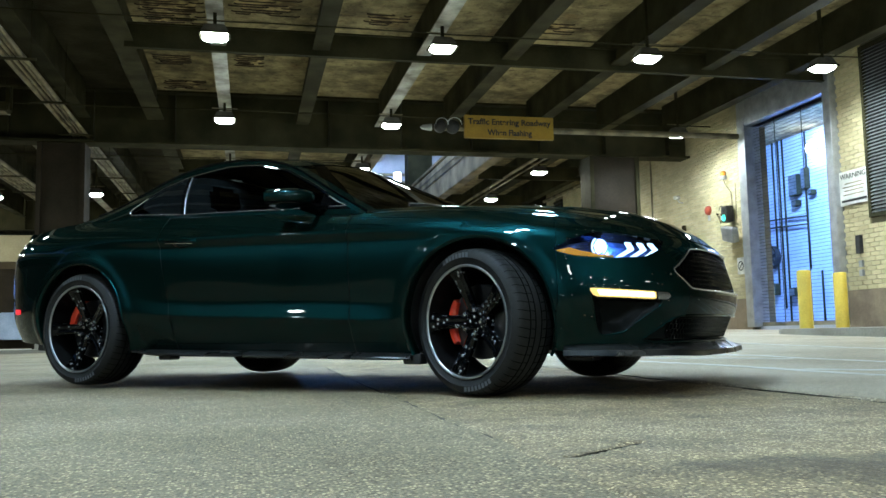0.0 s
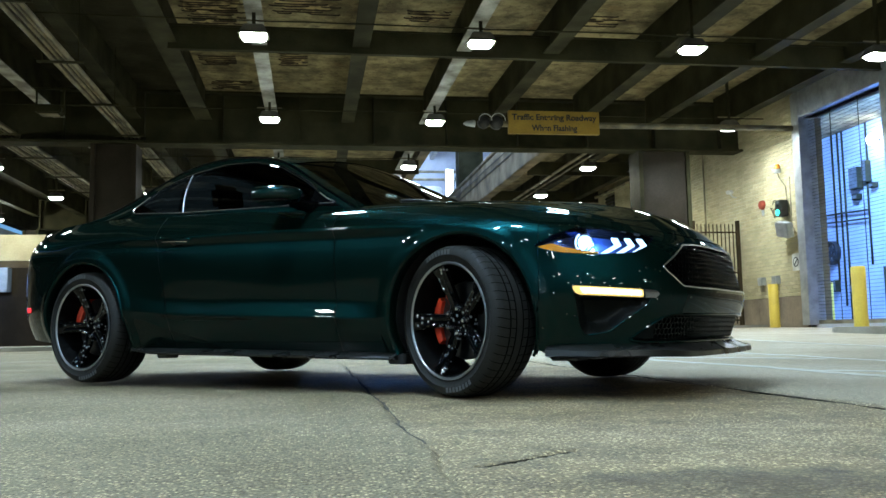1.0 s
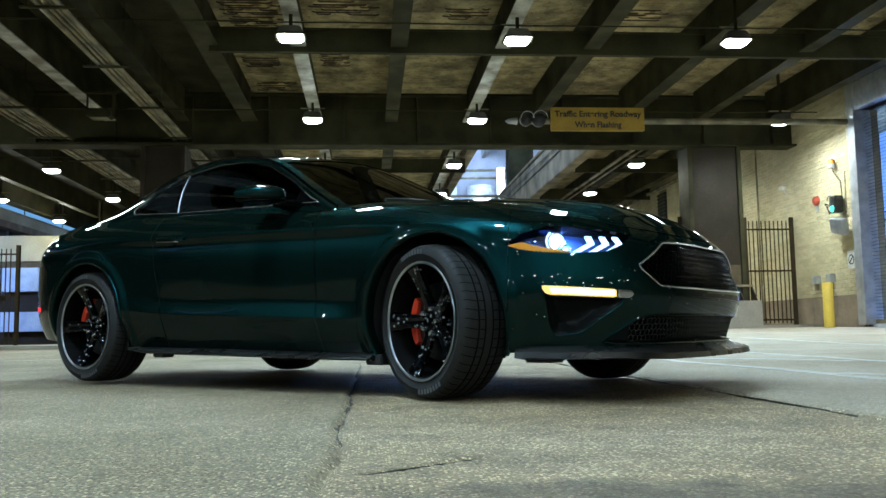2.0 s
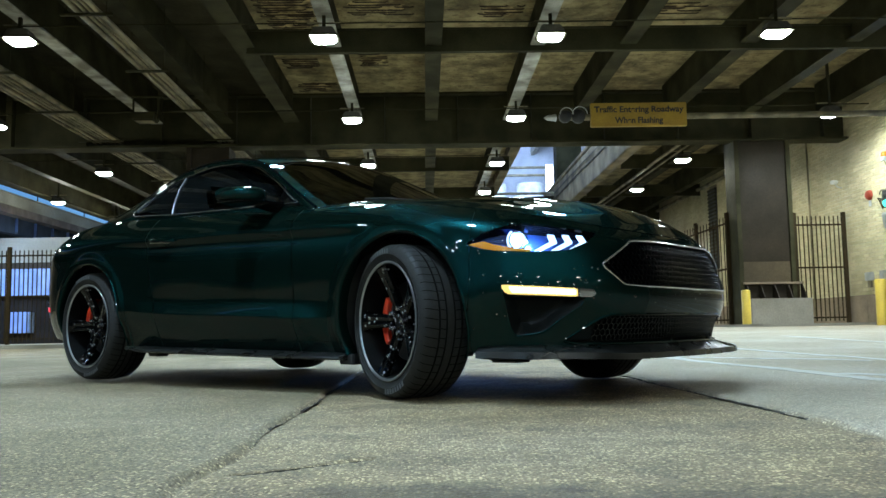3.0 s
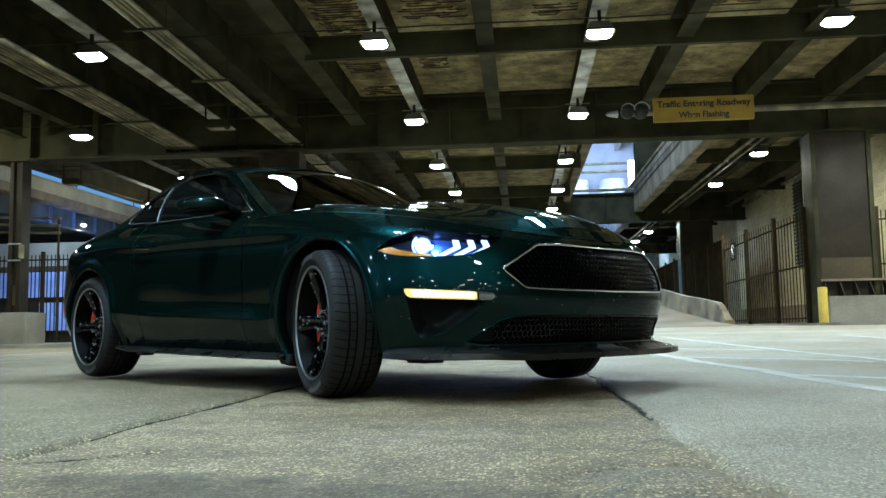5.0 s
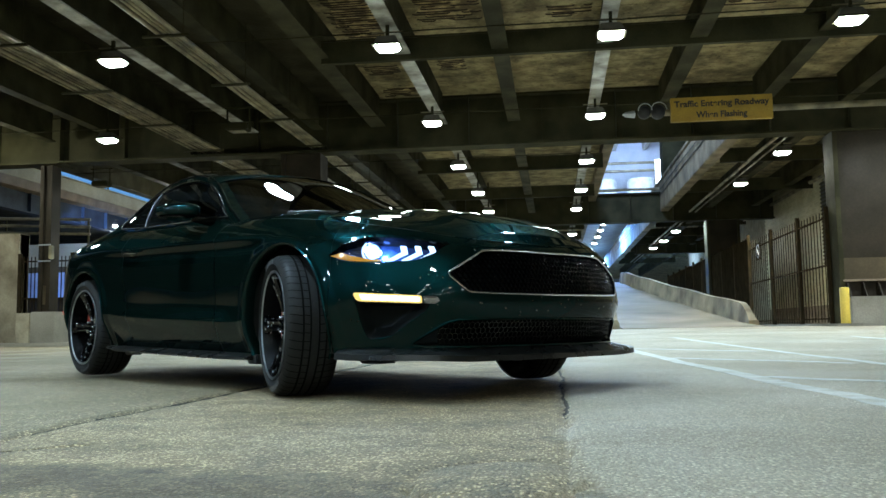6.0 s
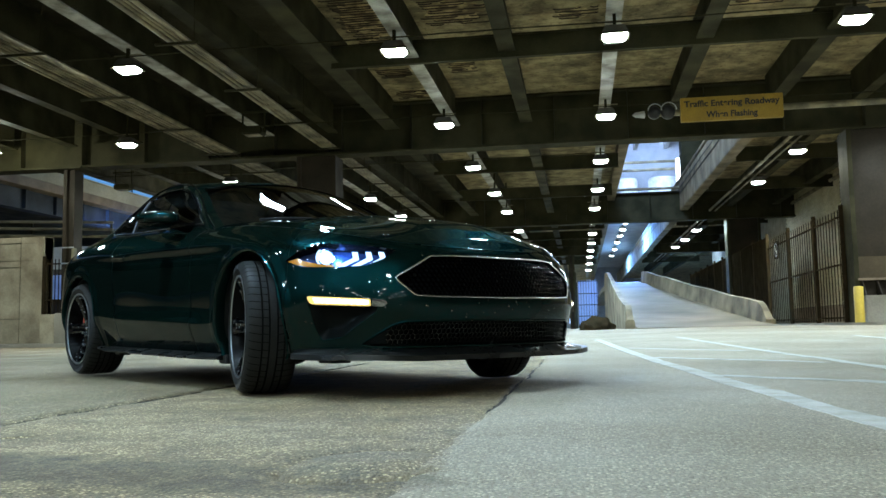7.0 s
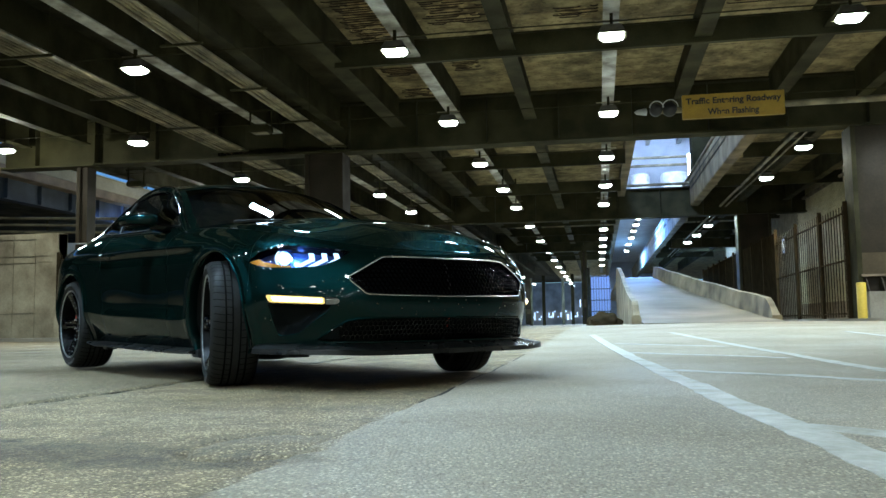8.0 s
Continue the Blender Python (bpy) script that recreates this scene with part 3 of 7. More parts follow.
def build_rolling_grille():
    ob = thing("rolling_grille", "closed rolling grille of thin steel rods", "grille", pose(WX + 0.12, 0, 0))
    me = None
    n = 0
    z = 0.36
    while z < DZ1:
        if me is None:
            bm = B()
            tube(bm, [(0, DY0 + 0.02, 0), (0, DY1 - 0.02, 0)], 0.0045, 6)
            me = to_mesh("rod", bm, M_STEEL)
        r = new("rod", me)
        r.parent = ob
        r.location = (0, 0, z)
        z += 0.085
    y = DY0 + 0.12
    while y < DY1:
        bm = B()
        box(bm, -0.010, 0.010, y - 0.004, y + 0.004, 0.34, DZ1)
        part("link_chain", bm, M_STEEL, ob)
        y += 1.1
    bm = B()
    box(bm, -0.03, 0.03, DY0 + 0.02, DY1 - 0.02, 0.3, 0.4)
    part("bottom_bar", bm, M_PIPE, ob)


build_rolling_grille()

# unseen wall far behind the camera, added to keep open sky out of reflections
bm = B()
box(bm, -60, 13, -95.4, -95, 0, 13)
solid("wall_south", bm, M_CONC, "unseen plain end wall added to shut out the sky", "wall", kind="structure")

# ---- ramp up to the next level ----
RAMP = [(27.5, 0.0), (31, 0.15), (35, 0.5), (40, 1.12), (46, 1.95), (51, 2.55), (58, 3.0), (75, 3.3)]


def ramp_z(y):
    y = max(y, RAMP[0][0])
    for (a, za), (b, zb) in zip(RAMP, RAMP[1:]):
        if y <= b:
            return 0.25 + za + (zb - za) * smoothstep(0, 1, (y - a) / (b - a)) * 0.25 + (zb - za) * (y - a) / (b - a) * 0.75
    return 0.25 + RAMP[-1][1]


def ramp_right(y):
    return 8.75 - 2.35 * smoothstep(31, 52, y)


def build_ramp():
    bm = B()
    rows = []
    for i in range(116):
        y = 27.5 + i * 0.8
        rows.append([bm.verts.new((x, y, ramp_z(y) + 0.005)) for x in (4.45, 5.2, 6.0, ramp_right(y) - 0.6, ramp_right(y) + 0.05)])
    for a, b in zip(rows, rows[1:]):
        for k in range(4):
            bm.faces.new((a[k], a[k + 1], b[k + 1], b[k]))
    r = bmesh.ops.extrude_face_region(bm, geom=bm.faces[:])
    bmesh.ops.translate(bm, verts=[v for v in r["geom"] if isinstance(v, bmesh.types.BMVert)], vec=(0, 0, -0.35))
    solid("ramp", bm, M_RAMP, "concrete ramp rising to the upper level", "ramp", kind="structure", smooth=True, angle=40)
    for side in (0, 1):
        bm = B()
        n = 50
        rings = []
        for i in range(n):
            y = (29.2 if side == 0 else 29.7) + i * 0.5
            x = 4.3 if side == 0 else ramp_right(y) + 0.15
            h = 0.66 * smoothstep(-0.5, 1.6 if side else 0.9, i * 0.5) + 0.02
            z = ramp_z(y)
            rings.append([bm.verts.new(p) for p in ((x - 0.16, y, 0.0), (x - 0.16, y, z + 0.12), (x - 0.1, y, z + h), (x + 0.1, y, z + h), (x + 0.16, y, z + 0.12), (x + 0.16, y, 0.0))])
        for a, b in zip(rings, rings[1:]):
            for k in range(5):
                bm.faces.new((a[k], a[k + 1], b[k + 1], b[k]))
        bm.faces.new(rings[0][::-1])
        bm.faces.new(rings[-1])
        solid("ramp_parapet", bm, M_PARAPET, "stained concrete parapet beside the ramp", "parapet", "ramp parapets", "structure")


M_RAMP = mat("ramp_concrete", (0.225, 0.18, 0.108), 0.75, second=(0.075, 0.06, 0.036), scale=0.4, fine=25, bump=0.004, spread=(0.25, 0.8), detail=8)
build_ramp()

# concrete edge beam of the upper ramp, beside the opening
bm = B()
box(bm, 7.65, 8.05, 24.6, 120, 5.95, 7.35, 0.03)
box(bm, 7.6, 8.1, 24.6, 120, 7.35, 7.5, 0.02)
solid("edge_beam", bm, M_PARAPET, "grey concrete edge beam beside the opening", "beam", kind="structure")

for z, drop in ((6.75, 0.0), (7.0, 0.02)):
    bm = B()
    tube(bm, [(7.63 - drop, y, z + 0.03 * noise.noise((y * 0.3, z, 0))) for y in np.linspace(25, 75, 40)], 0.018, 6)
    solid("beam_cable", bm, M_BLACK, "dark cable clipped along the edge beam", "cable", "beam cables", smooth=True)
for x, z, r in ((9.3, 5.86, 0.03), (9.05, 5.9, 0.05)):
    bm = B()
    tube(bm, [(x + 0.02 * noise.noise((y * 0.4, x, 0)), y, z) for y in np.linspace(25, 76, 40)], r, 8)
    solid("lamp_cable", bm, M_PIPE, "conduit feeding the lamps beside the ramp", "conduit", "lamp conduits", smooth=True)
booth = thing("lit_screen", "pale blue lit glazed screen with thin bars", "glazed screen", pose(2.5, 66.0, 0.25))
bm = B()
box(bm, 0, 1.45, 0.0, 0.06, 0.0, 3.6)
part("pane", bm, M_FARGLASS, booth, "pale blue lit pane")
for k in range(8):
    bm = B()
    box(bm, k * 0.2 - 0.015, k * 0.2 + 0.015, -0.05, -0.002, 0, 3.65)
    part("mullion", bm, M_STEEL, booth)
for z in (0.9, 1.75, 2.6, 3.55):
    bm = B()
    box(bm, -0.02, 1.47, -0.06, -0.051, z - 0.03, z + 0.03)
    part("rail", bm, M_STEEL, booth)

# ---- upper level seen through the opening ----
bm = B()
box(bm, 3.6, 30, 58, 58.3, 8.6, 14)
box(bm, 3.4, 12, 58, 120, 8.5, 8.8)
box(bm, 3.4, 3.6, 58, 120, 7.0, 8.5)
box(bm, 3.4, 12, 120, 120.3, 3.9, 8.6)
box(bm, -6, 30, 24.4, 60, 14, 14.3)
box(bm, -6, -5.7, 24.4, 60, 7.3, 14)
solid("upper_walls", bm, M_BLUEWALL, "pale walls and soffit of the upper level", "wall", kind="structure")
for y in (36, 41, 46, 51, 55.5):
    bm = B()
    box(bm, -5, 20, y - 0.06, y + 0.06, 12.9, 13.9)
    box(bm, -5, 20, y - 0.16, y + 0.16, 12.85, 12.9)
    solid("upper_beam", bm, M_WHITE, "white painted steel beam of the upper level", "beam", "upper beams", "structure")
for x in (4.6, 6.6, 8.6):
    bm = B()
    box(bm, x - 0.13, x + 0.13, 42, 58, 12.1, 12.6)
    solid("upper_joist", bm, M_WHITE, "grey painted joist of the upper level", "beam", "upper joists", "structure")
for x, w in ((5.9, 0.62), (8.1, 0.9)):
    bm = B()
    lathe(bm, [(w, 6.95), (w, 9.6), (w * 0.92, 9.75), (0.1, 9.8)], "z", 24, (x, 55.8, 0))
    solid("upper_tank", bm, M_WHITE, "pale round tank on the upper level", "tank", "upper tanks", smooth=True, angle=40)
for z in (10.1, 10.6, 8.35):
    bm = B()
    tube(bm, [(3.7, 54.5, z), (10.5, 54.5, z)], 0.09, 8)
    solid("upper_pipe", bm, M_PIPE, "pipe along the upper level wall", "pipe", "upper pipes", smooth=True)
bm = B()
box(bm, 8.35, 8.75, 50.0, 50.2, 7.75, 9.9, 0.03)
solid("upper_lamp", bm, glow("upper_lamp_glow", (0.75, 0.88, 1.0), 12.0), "bright tall blue-white light of the upper level", "lamp")
bm = B()
box(bm, 7.75, 9.0, 42.2, 43.2, 7.3, 11.5, 0.02)
solid("upper_column", bm, M_STEEL, "dark steel column of the upper level", "column", kind="structure")
bm = B()
tube(bm, [(4.2, 42.55, 7.02), (7.6, 42.55, 7.02)], 0.07, 10)
solid("drain_pipe", bm, M_PIPE, "grey pipe along the girder", "pipe", smooth=True, angle=40)
bm = B()
box(bm, 4.15, 4.5, 24.6, 120, 6.55, 6.896)
solid("opening_edge", bm, M_PARAPET, "pale concrete edge of the deck opening", "edge beam", kind="structure")

# ---- west side: wall, far overpass ----
def build_west_wall():
    bm = B()
    box(bm, -40, -14.2, 24.75, 25.2, -0.1, 3.5)
    ob = solid("wall_west", bm, M_MORTAR, "weathered concrete panel wall", "wall", kind="structure")
    for z0, z1 in ((0.1, 0.87), (0.89, 2.5), (2.54, 2.72), (2.75, 3.28), (3.31, 3.5)):
        x = -24.6
        bm = B()
        box(bm, 0, 0.782, -0.05, 0.1, z0, z1, 0.008)
        me = to_mesh("panel", bm, M_PANEL)
        while x < -14.9:
            p = new("panel", me)
            p.parent = ob
            p.location = (x, 24.74, 0)
            x += 0.8
    bm = B()
    box(bm, -14.99, -14.4, 24.71, 24.85, 0.1, 3.5, 0.01)
    part("panel", bm, M_PANEL, ob)
    bm = B()
    box(bm, -14.39, -14.2, 24.66, 25.2, 0.1, 3.5, 0.02)
    part("end_pier", bm, M_PANEL, ob)
    bm = B()
    box(bm, -40, -24.6, 24.7, 24.85, 0.1, 3.5)
    part("panel", bm, M_PANEL, ob)


build_west_wall()
bm = B()
box(bm, -18.9, -18.3, -95, 110, 6.45, 7.03, 0.03)
box(bm, -18.95, -18.24, -95, 110, 7.03, 7.08, 0.02)
overpass = solid("overpass", bm, M_PALE, "pale concrete parapet of the neighbouring overpass", "overpass", kind="structure")
bm = B()
box(bm, -19.4, -18.2, -95, 110, 6.08, 6.449, 0.02)
part("fascia", bm, M_PLINTH, overpass, "brown stained concrete fascia")
bm = B()
box(bm, -19.2, -18.75, -95, 110, 5.3, 6.079)
part("girder", bm, M_BLUEGIRDER, overpass, "dark blue-grey steel girder")
for k in range(60):
    bm = B()
    box(bm, -18.749, -18.6, 2 * k - 10.02, 2 * k - 9.98, 5.32, 6.07)
    part("stiffener", bm, M_BLUEGIRDER, overpass)
for k in range(20):
    bm = B()
    tube(bm, [(-18.6, 6.0 * k - 10, 7.07), (-18.6, 6.0 * k - 10, 7.75)], 0.03, 6)
    part("rail_post", bm, M_STEEL, overpass)
bm = B()
tube(bm, [(-18.6, -95, 7.5), (-18.6, 110, 7.5)], 0.025, 6)
part("hand_rail", bm, M_STEEL, overpass)
# overpass underside and deck edge take the dark beam colour
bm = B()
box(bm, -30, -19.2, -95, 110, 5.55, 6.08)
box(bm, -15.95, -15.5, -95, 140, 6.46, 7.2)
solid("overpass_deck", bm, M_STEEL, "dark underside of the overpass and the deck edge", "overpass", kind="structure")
guard = thing("guard_rail", "sloping steel guard rail behind the panel wall", "guard rail", pose(-13.4, 27.4, 0))
for z in (3.75, 4.0, 4.25):
    bm = B()
    tube(bm, [(-18.6, 0, z + 0.8), (0, 0, z)], 0.05, 6)
    part("rail", bm, M_PIPE, guard, smooth=True)
for k in range(7):
    bm = B()
    tube(bm, [(-3.05 * k - 0.1, 0.06, -0.05), (-3.05 * k - 0.1, 0.06, 4.3 + 0.13 * k)], 0.04, 6)
    part("post", bm, M_STEEL, guard, smooth=True)
# wall body takes the near-black column colour, its top band a pale one
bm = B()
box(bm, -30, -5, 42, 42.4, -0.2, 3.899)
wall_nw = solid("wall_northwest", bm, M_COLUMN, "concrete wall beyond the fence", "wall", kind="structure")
bm = B()
box(bm, -30, -5, 41.93, 42.4, 3.9, 5.1, 0.02)
part("coping", bm, M_PALE, wall_nw, "pale concrete coping band")
bm = B()
box(bm, -30, -5, 41.95, 41.996, 3.58, 3.88)
part("timber_band", bm, M_BAND, wall_nw, "brown boarded band")
for x0, x1, z0, z1 in ((-25.5, -16.3, 2.25, 3.55), (-18.8, -17.7, 0.5, 1.5), (-22.3, -20.4, 0.6, 2.0), (-16.2, -14.6, 2.45, 3.55), (-14.5, -13.2, 2.45, 3.55), (-16.3, -14.0, 0.6, 1.5), (-10.8, -8.4, 0.4, 1.6)):
    bm = B()
    box(bm, x0, x1, 41.4, 41.996, z0, z1, 0.03)
    solid("container_panel", bm, M_BLUEPANEL, "pale blue corrugated panel by the far wall", "panel", "far panels")
bm = B()
box(bm, -30, 13.5, 150, 150.5, -0.2, 7.3)
solid("wall_north", bm, M_CONC, "dark far end of the lower roadway", "wall", kind="structure")
far_rng = random.Random(5)
for k in range(30):
    bm = B()
    x, z = -9 + k * 0.42 + far_rng.uniform(-0.15, 0.15), far_rng.choice((0.9, 1.3, 1.3, 2.2, 3.0))
    w, h = far_rng.choice((0.12, 0.16, 0.3)), far_rng.choice((0.16, 0.25, 0.9, 1.3))
    box(bm, x, x + w, 149.7, 149.9, z, z + h)
    solid("far_window", bm, M_FARLIGHT, "lit blue-white window at the far end", "window", "far windows")
for k, (x, y) in enumerate(((-8.6, 118), (-6.7, 126), (-4.4, 119), (-2.1, 128), (-0.4, 117), (1.4, 124))):
    bm = B()
    box(bm, x - 0.22, x + 0.22, y - 0.22, y + 0.22, 0, 6.9, 0.02)
    solid("far_post", bm, M_STEEL, "dark steel post far along the roadway", "post", "far posts", "structure")
# hidden wall past the overpass, added so the car side mirrors no sky
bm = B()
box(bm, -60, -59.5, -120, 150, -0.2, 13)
solid("wall_far_west", bm, M_STEEL, "unseen dark wall added to block the western sky", "wall", kind="structure")


# ---- lamps ----
def build_lamp_proto(reach):
    ob = thing("ceiling_lamp", "grey box floodlight hung under the deck, lit", "lamp", pose(0, 0, -50), "ceiling lamps")
    bm = B()
    vs = [bm.verts.new(p) for p in ((-0.17, -0.13, 0.2), (0.17, -0.13, 0.2), (0.17, 0.13, 0.2), (-0.17, 0.13, 0.2), (-0.25, -0.19, 0.03), (0.25, -0.19, 0.03), (0.25, 0.19, 0.03), (-0.25, 0.19, 0.03))]
    for q in ((0, 1, 2, 3), (0, 4, 5, 1), (1, 5, 6, 2), (2, 6, 7, 3), (3, 7, 4, 0), (4, 7, 6, 5)):
        bm.faces.new([vs[i] for i in q])
    bmesh.ops.bevel(bm, geom=bm.edges[:], offset=0.015, segments=2, affect="EDGES")
    part("housing", bm, M_HOUSING, ob)
    bm = B()
    vs = [bm.verts.new((sx * x, sy * y, z)) for x, y, z in ((0.22, 0.165, 0.028), (0.21, 0.155, -0.012), (0.15, 0.11, -0.06)) for sx, sy in ((-1, -1), (1, -1), (1, 1), (-1, 1))]
    for k in (0, 4):
        for i in range(4):
            bm.faces.new((vs[k + i], vs[k + (i + 1) % 4], vs[k + 4 + (i + 1) % 4], vs[k + 4 + i]))
    bm.faces.new(vs[8:12])
    bmesh.ops.bevel(bm, geom=[e for e in bm.edges if not e.is_boundary], offset=0.014, segments=2, affect="EDGES")
    part("lens", bm, M_LENS, ob, "bright white prismatic lens", smooth=True)
    for x0, x1, y0, y1 in ((-0.25, 0.25, -0.205, -0.185), (-0.25, 0.25, 0.185, 0.205), (-0.265, -0.245, -0.2, 0.2), (0.245, 0.265, -0.2, 0.2)):
        bm = B()
        box(bm, x0, x1, y0, y1, 0.012, 0.045, 0.004)
        part("lens_frame", bm, M_STEEL, ob)
    bm = B()
    box(bm, -0.03, 0.03, -0.03, 0.03, 0.195, reach)
    part("bracket", bm, M_STEEL, ob)
    bm = B()
    tube(bm, [(-0.3, 0, 0.3), (0.3, 0, 0.3)], 0.015, 6)
    part("conduit", bm, M_PIPE, ob)
    return ob


LAMPS = [(-0.65, 15.25), (3.46, 15.25), (7.57, 15.2), (11.48, 15.2), (-6.06, 15.2), (-10.2, 15.2),
         (-0.65, 21.25), (3.46, 21.25), (11.42, 21.27), (-9.6, 21.5), (-13.8, 21.5),
         (-0.65, 9.25), (3.46, 9.25), (11.48, 9.25),
         (-0.65, 3.25), (-10.2, 3.25), (-0.65, -2.75), (3.46, -2.75), (-6.06, -2.75), (-10.2, -2.75),
         (-0.65, 27.25), (3.46, 27.15), (9.4, 27.05), (-9.28, 27.95), (-9.11, 33.9), (-18.9, 39.0), (-13.3, 34.0), (-13.3, 40.25),
         (-5.5, 32.9), (-0.5, 32.8), (3.46, 32.9), (9.35, 32.8),
         (-5.4, 38.35), (-0.5, 38.25), (3.42, 38.25), (3.44, 43.8), (9.24, 43.7), (3.46, 48.7), (9.16, 48.8), (9.13, 54.1), (3.46, 54.2), (9.07, 59), (3.46, 59.5),
         (3.46, 65), (3.46, 72), (3.46, 80)]
LAMPS += [(x, 46.0 + 8.6 * k) for k in range(10) for x in (-0.5, -5.4, -9.5) if k % 2 == 0 or x > -4]
LAMPS += [(x, -8.75 - 6 * k) for k in range(12) for x in (-6.06, -0.65, 3.46, 7.57, 11.48)]
# power and tint of single lamps, tuned to balance car side, nose and walls
UNEVEN = {(9.4, 27.05): (1.3, (0.98, 1.0, 0.8)), (9.35, 32.8): (1.4, (0.96, 1.0, 0.82)), (-9.6, 21.5): (1.1, (0.8, 1.02, 1.0)), (-6.06, -2.75): (1.9, (0.5, 0.96, 1.42)), (-10.2, -2.75): (1.8, (0.6, 1.0, 1.3)), (3.46, -2.75): (0.62, (0.74, 1.04, 1.14))}
short_lamp, long_lamp = build_lamp_proto(0.436), build_lamp_proto(1.336)
for i, (x, y) in enumerate(LAMPS):
    on_beam = min(abs(x - b) for b in (-0.65, 3.46, -6.06)) < 0.12
    ob = copy_thing(short_lamp if on_beam else long_lamp, pose(x, y, 5.56))
    if -4 < y < 45:
        edge_side = (x > 11 and y > 5) or x < -9
        if x < -13:
            d = bpy.data.lights.new("lamp_light", "POINT")
            d.energy, d.color, d.shadow_soft_size = 230, (0.95, 0.98, 0.8), 0.15
            new("lamp_light", d).location = (x, y, 5.36)
            continue
        tint = (0.86, 1.02, 1.1) if edge_side else (0.67, 1.03, 1.36)
        power, tint = UNEVEN.get((x, y), (1.4 if edge_side else 1.0, tint))
        area_lamp("lamp_light", pose(x, y, 5.49), 0.46, 0.3, LAMP_W * power, tint, 164 if edge_side or x > 9 else 130)


# service bay and upper level lamps
area_lamp("bay_light", look((WX + 2.2, 22.0, 6.7), (WX + 4.6, 26, 1.5)), 0.5, 0.5, 2900, (0.15, 0.36, 1.0))
area_lamp("upper_light", look((6.5, 47, 11.5), (6.4, 57, 9)), 2.5, 2.5, 2600, (0.42, 0.62, 1.0))
area_lamp("upper_light", look((3, 30, 13.5), (7.6, 40, 7)), 3, 3, 3400, (0.42, 0.62, 1.0))
# added light without a fixture, gives the panels beyond the fence their blue cast
area_lamp("far_blue_light", look((-17.5, 33, 4.6), (-19.5, 41.5, 2.4)), 2, 1, 420, (0.25, 0.45, 1.0), 90)
for y in (62, 65.7, 70, 75, 81, 88, 96):
    copy_thing(short_lamp, pose(6.2, y, 8.1))
area_lamp("ramp_top_light", pose(6.0, 66, 7.9), 0.5, 4, 9000, (0.12, 0.36, 1.0))
area_lamp("ramp_top_light", pose(6.0, 90, 7.9), 0.5, 4, 8000, (0.12, 0.36, 1.0))
for y in (50, 62, 74, 86, 98, 110):
    area_lamp("far_row_light", pose(-2, y, 5.4), 6, 0.3, 700, (0.5, 0.75, 1.0), 150)
# extra light with no lamp behind it, brightens the east wall's far end
area_lamp("bay_end_light", look((10.6, 67, 5.6), (13, 68.5, 4.6)), 1, 1, 500, (0.35, 0.58, 1.0))
# invented source above the far roadway, there to turn its ground blue
area_lamp("far_street_light", look((-2, 122, 6.4), (-2, 124, 0)), 8, 3, 6000, (0.35, 0.55, 1.0))
for o in (*short_lamp.children, *long_lamp.children, short_lamp, long_lamp):
    bpy.data.objects.remove(o)


# ---- bollards ----
def build_bollard(x, y, z, h, r=0.115):
    ob = thing("bollard", "yellow painted steel bollard", "bollard", pose(x, y, z), "bollards")
    bm = B()
    lathe(bm, [(r, -0.05), (r, h - 0.03), (r * 0.9, h - 0.008), (r * 0.6, h)], "z", 24, caps=True)
    part("post", bm, M_YELLOW, ob, smooth=True)
    return ob


build_bollard(9.62, 22.8, 0.30, 0.92)
build_bollard(10.6, 15.0, 0.2, 1.18, 0.13)
build_bollard(11.6, 15.25, 0.25, 1.1, 0.13)
build_bollard(12.45, 21.3, 0.28, 1.1, 0.13)


# ---- overhead sign ----
def build_sign():
    ob = thing("overhead_sign", "amber sign reading traffic entering roadway when flashing", "sign", pose(6.36, 20.54, 5.43))
    bm = B()
    box(bm, -1.17, 1.17, -0.06, 0.06, -0.29, 0.29, 0.01)
    part("panel", bm, M_SIGN, ob)
    for text, z, size in (("Traffic Entering Roadway", 0.12, 0.205), ("When Flashing", -0.15, 0.205)):
        cu = bpy.data.curves.new("lettering", "FONT")
        cu.body, cu.size, cu.align_x, cu.align_y, cu.extrude, cu.offset = text, size, "CENTER", "CENTER", 0.004, 0.0055
        tx = new("lettering_curve", cu)
        me = bpy.data.meshes.new_from_object(tx.evaluated_get(bpy.context.evaluated_depsgraph_get()))
        bpy.data.objects.remove(tx)
        me.materials.clear()
        me.materials.append(M_BLACK)
        w = max(v.co.x for v in me.vertices) - min(v.co.x for v in me.vertices)
        want = 2.18 if "Traffic" in text else 1.17
        t = new("lettering", me)
        t.parent = ob
        tagged(t, kind="stuff")
        t.matrix_local = pose(0, -0.066, z, 90, 0, 0) @ Matrix.Diagonal((want / w, 1, 1, 1))
    return ob


build_sign()
bm = B()
tube(bm, [(4.6, 20.62, 5.4), (13.0, 20.62, 5.42)], 0.075, 12)
solid("sign_mast", bm, M_PIPE, "grey round mast arm carrying the overhead sign", "mast", smooth=True, angle=40)


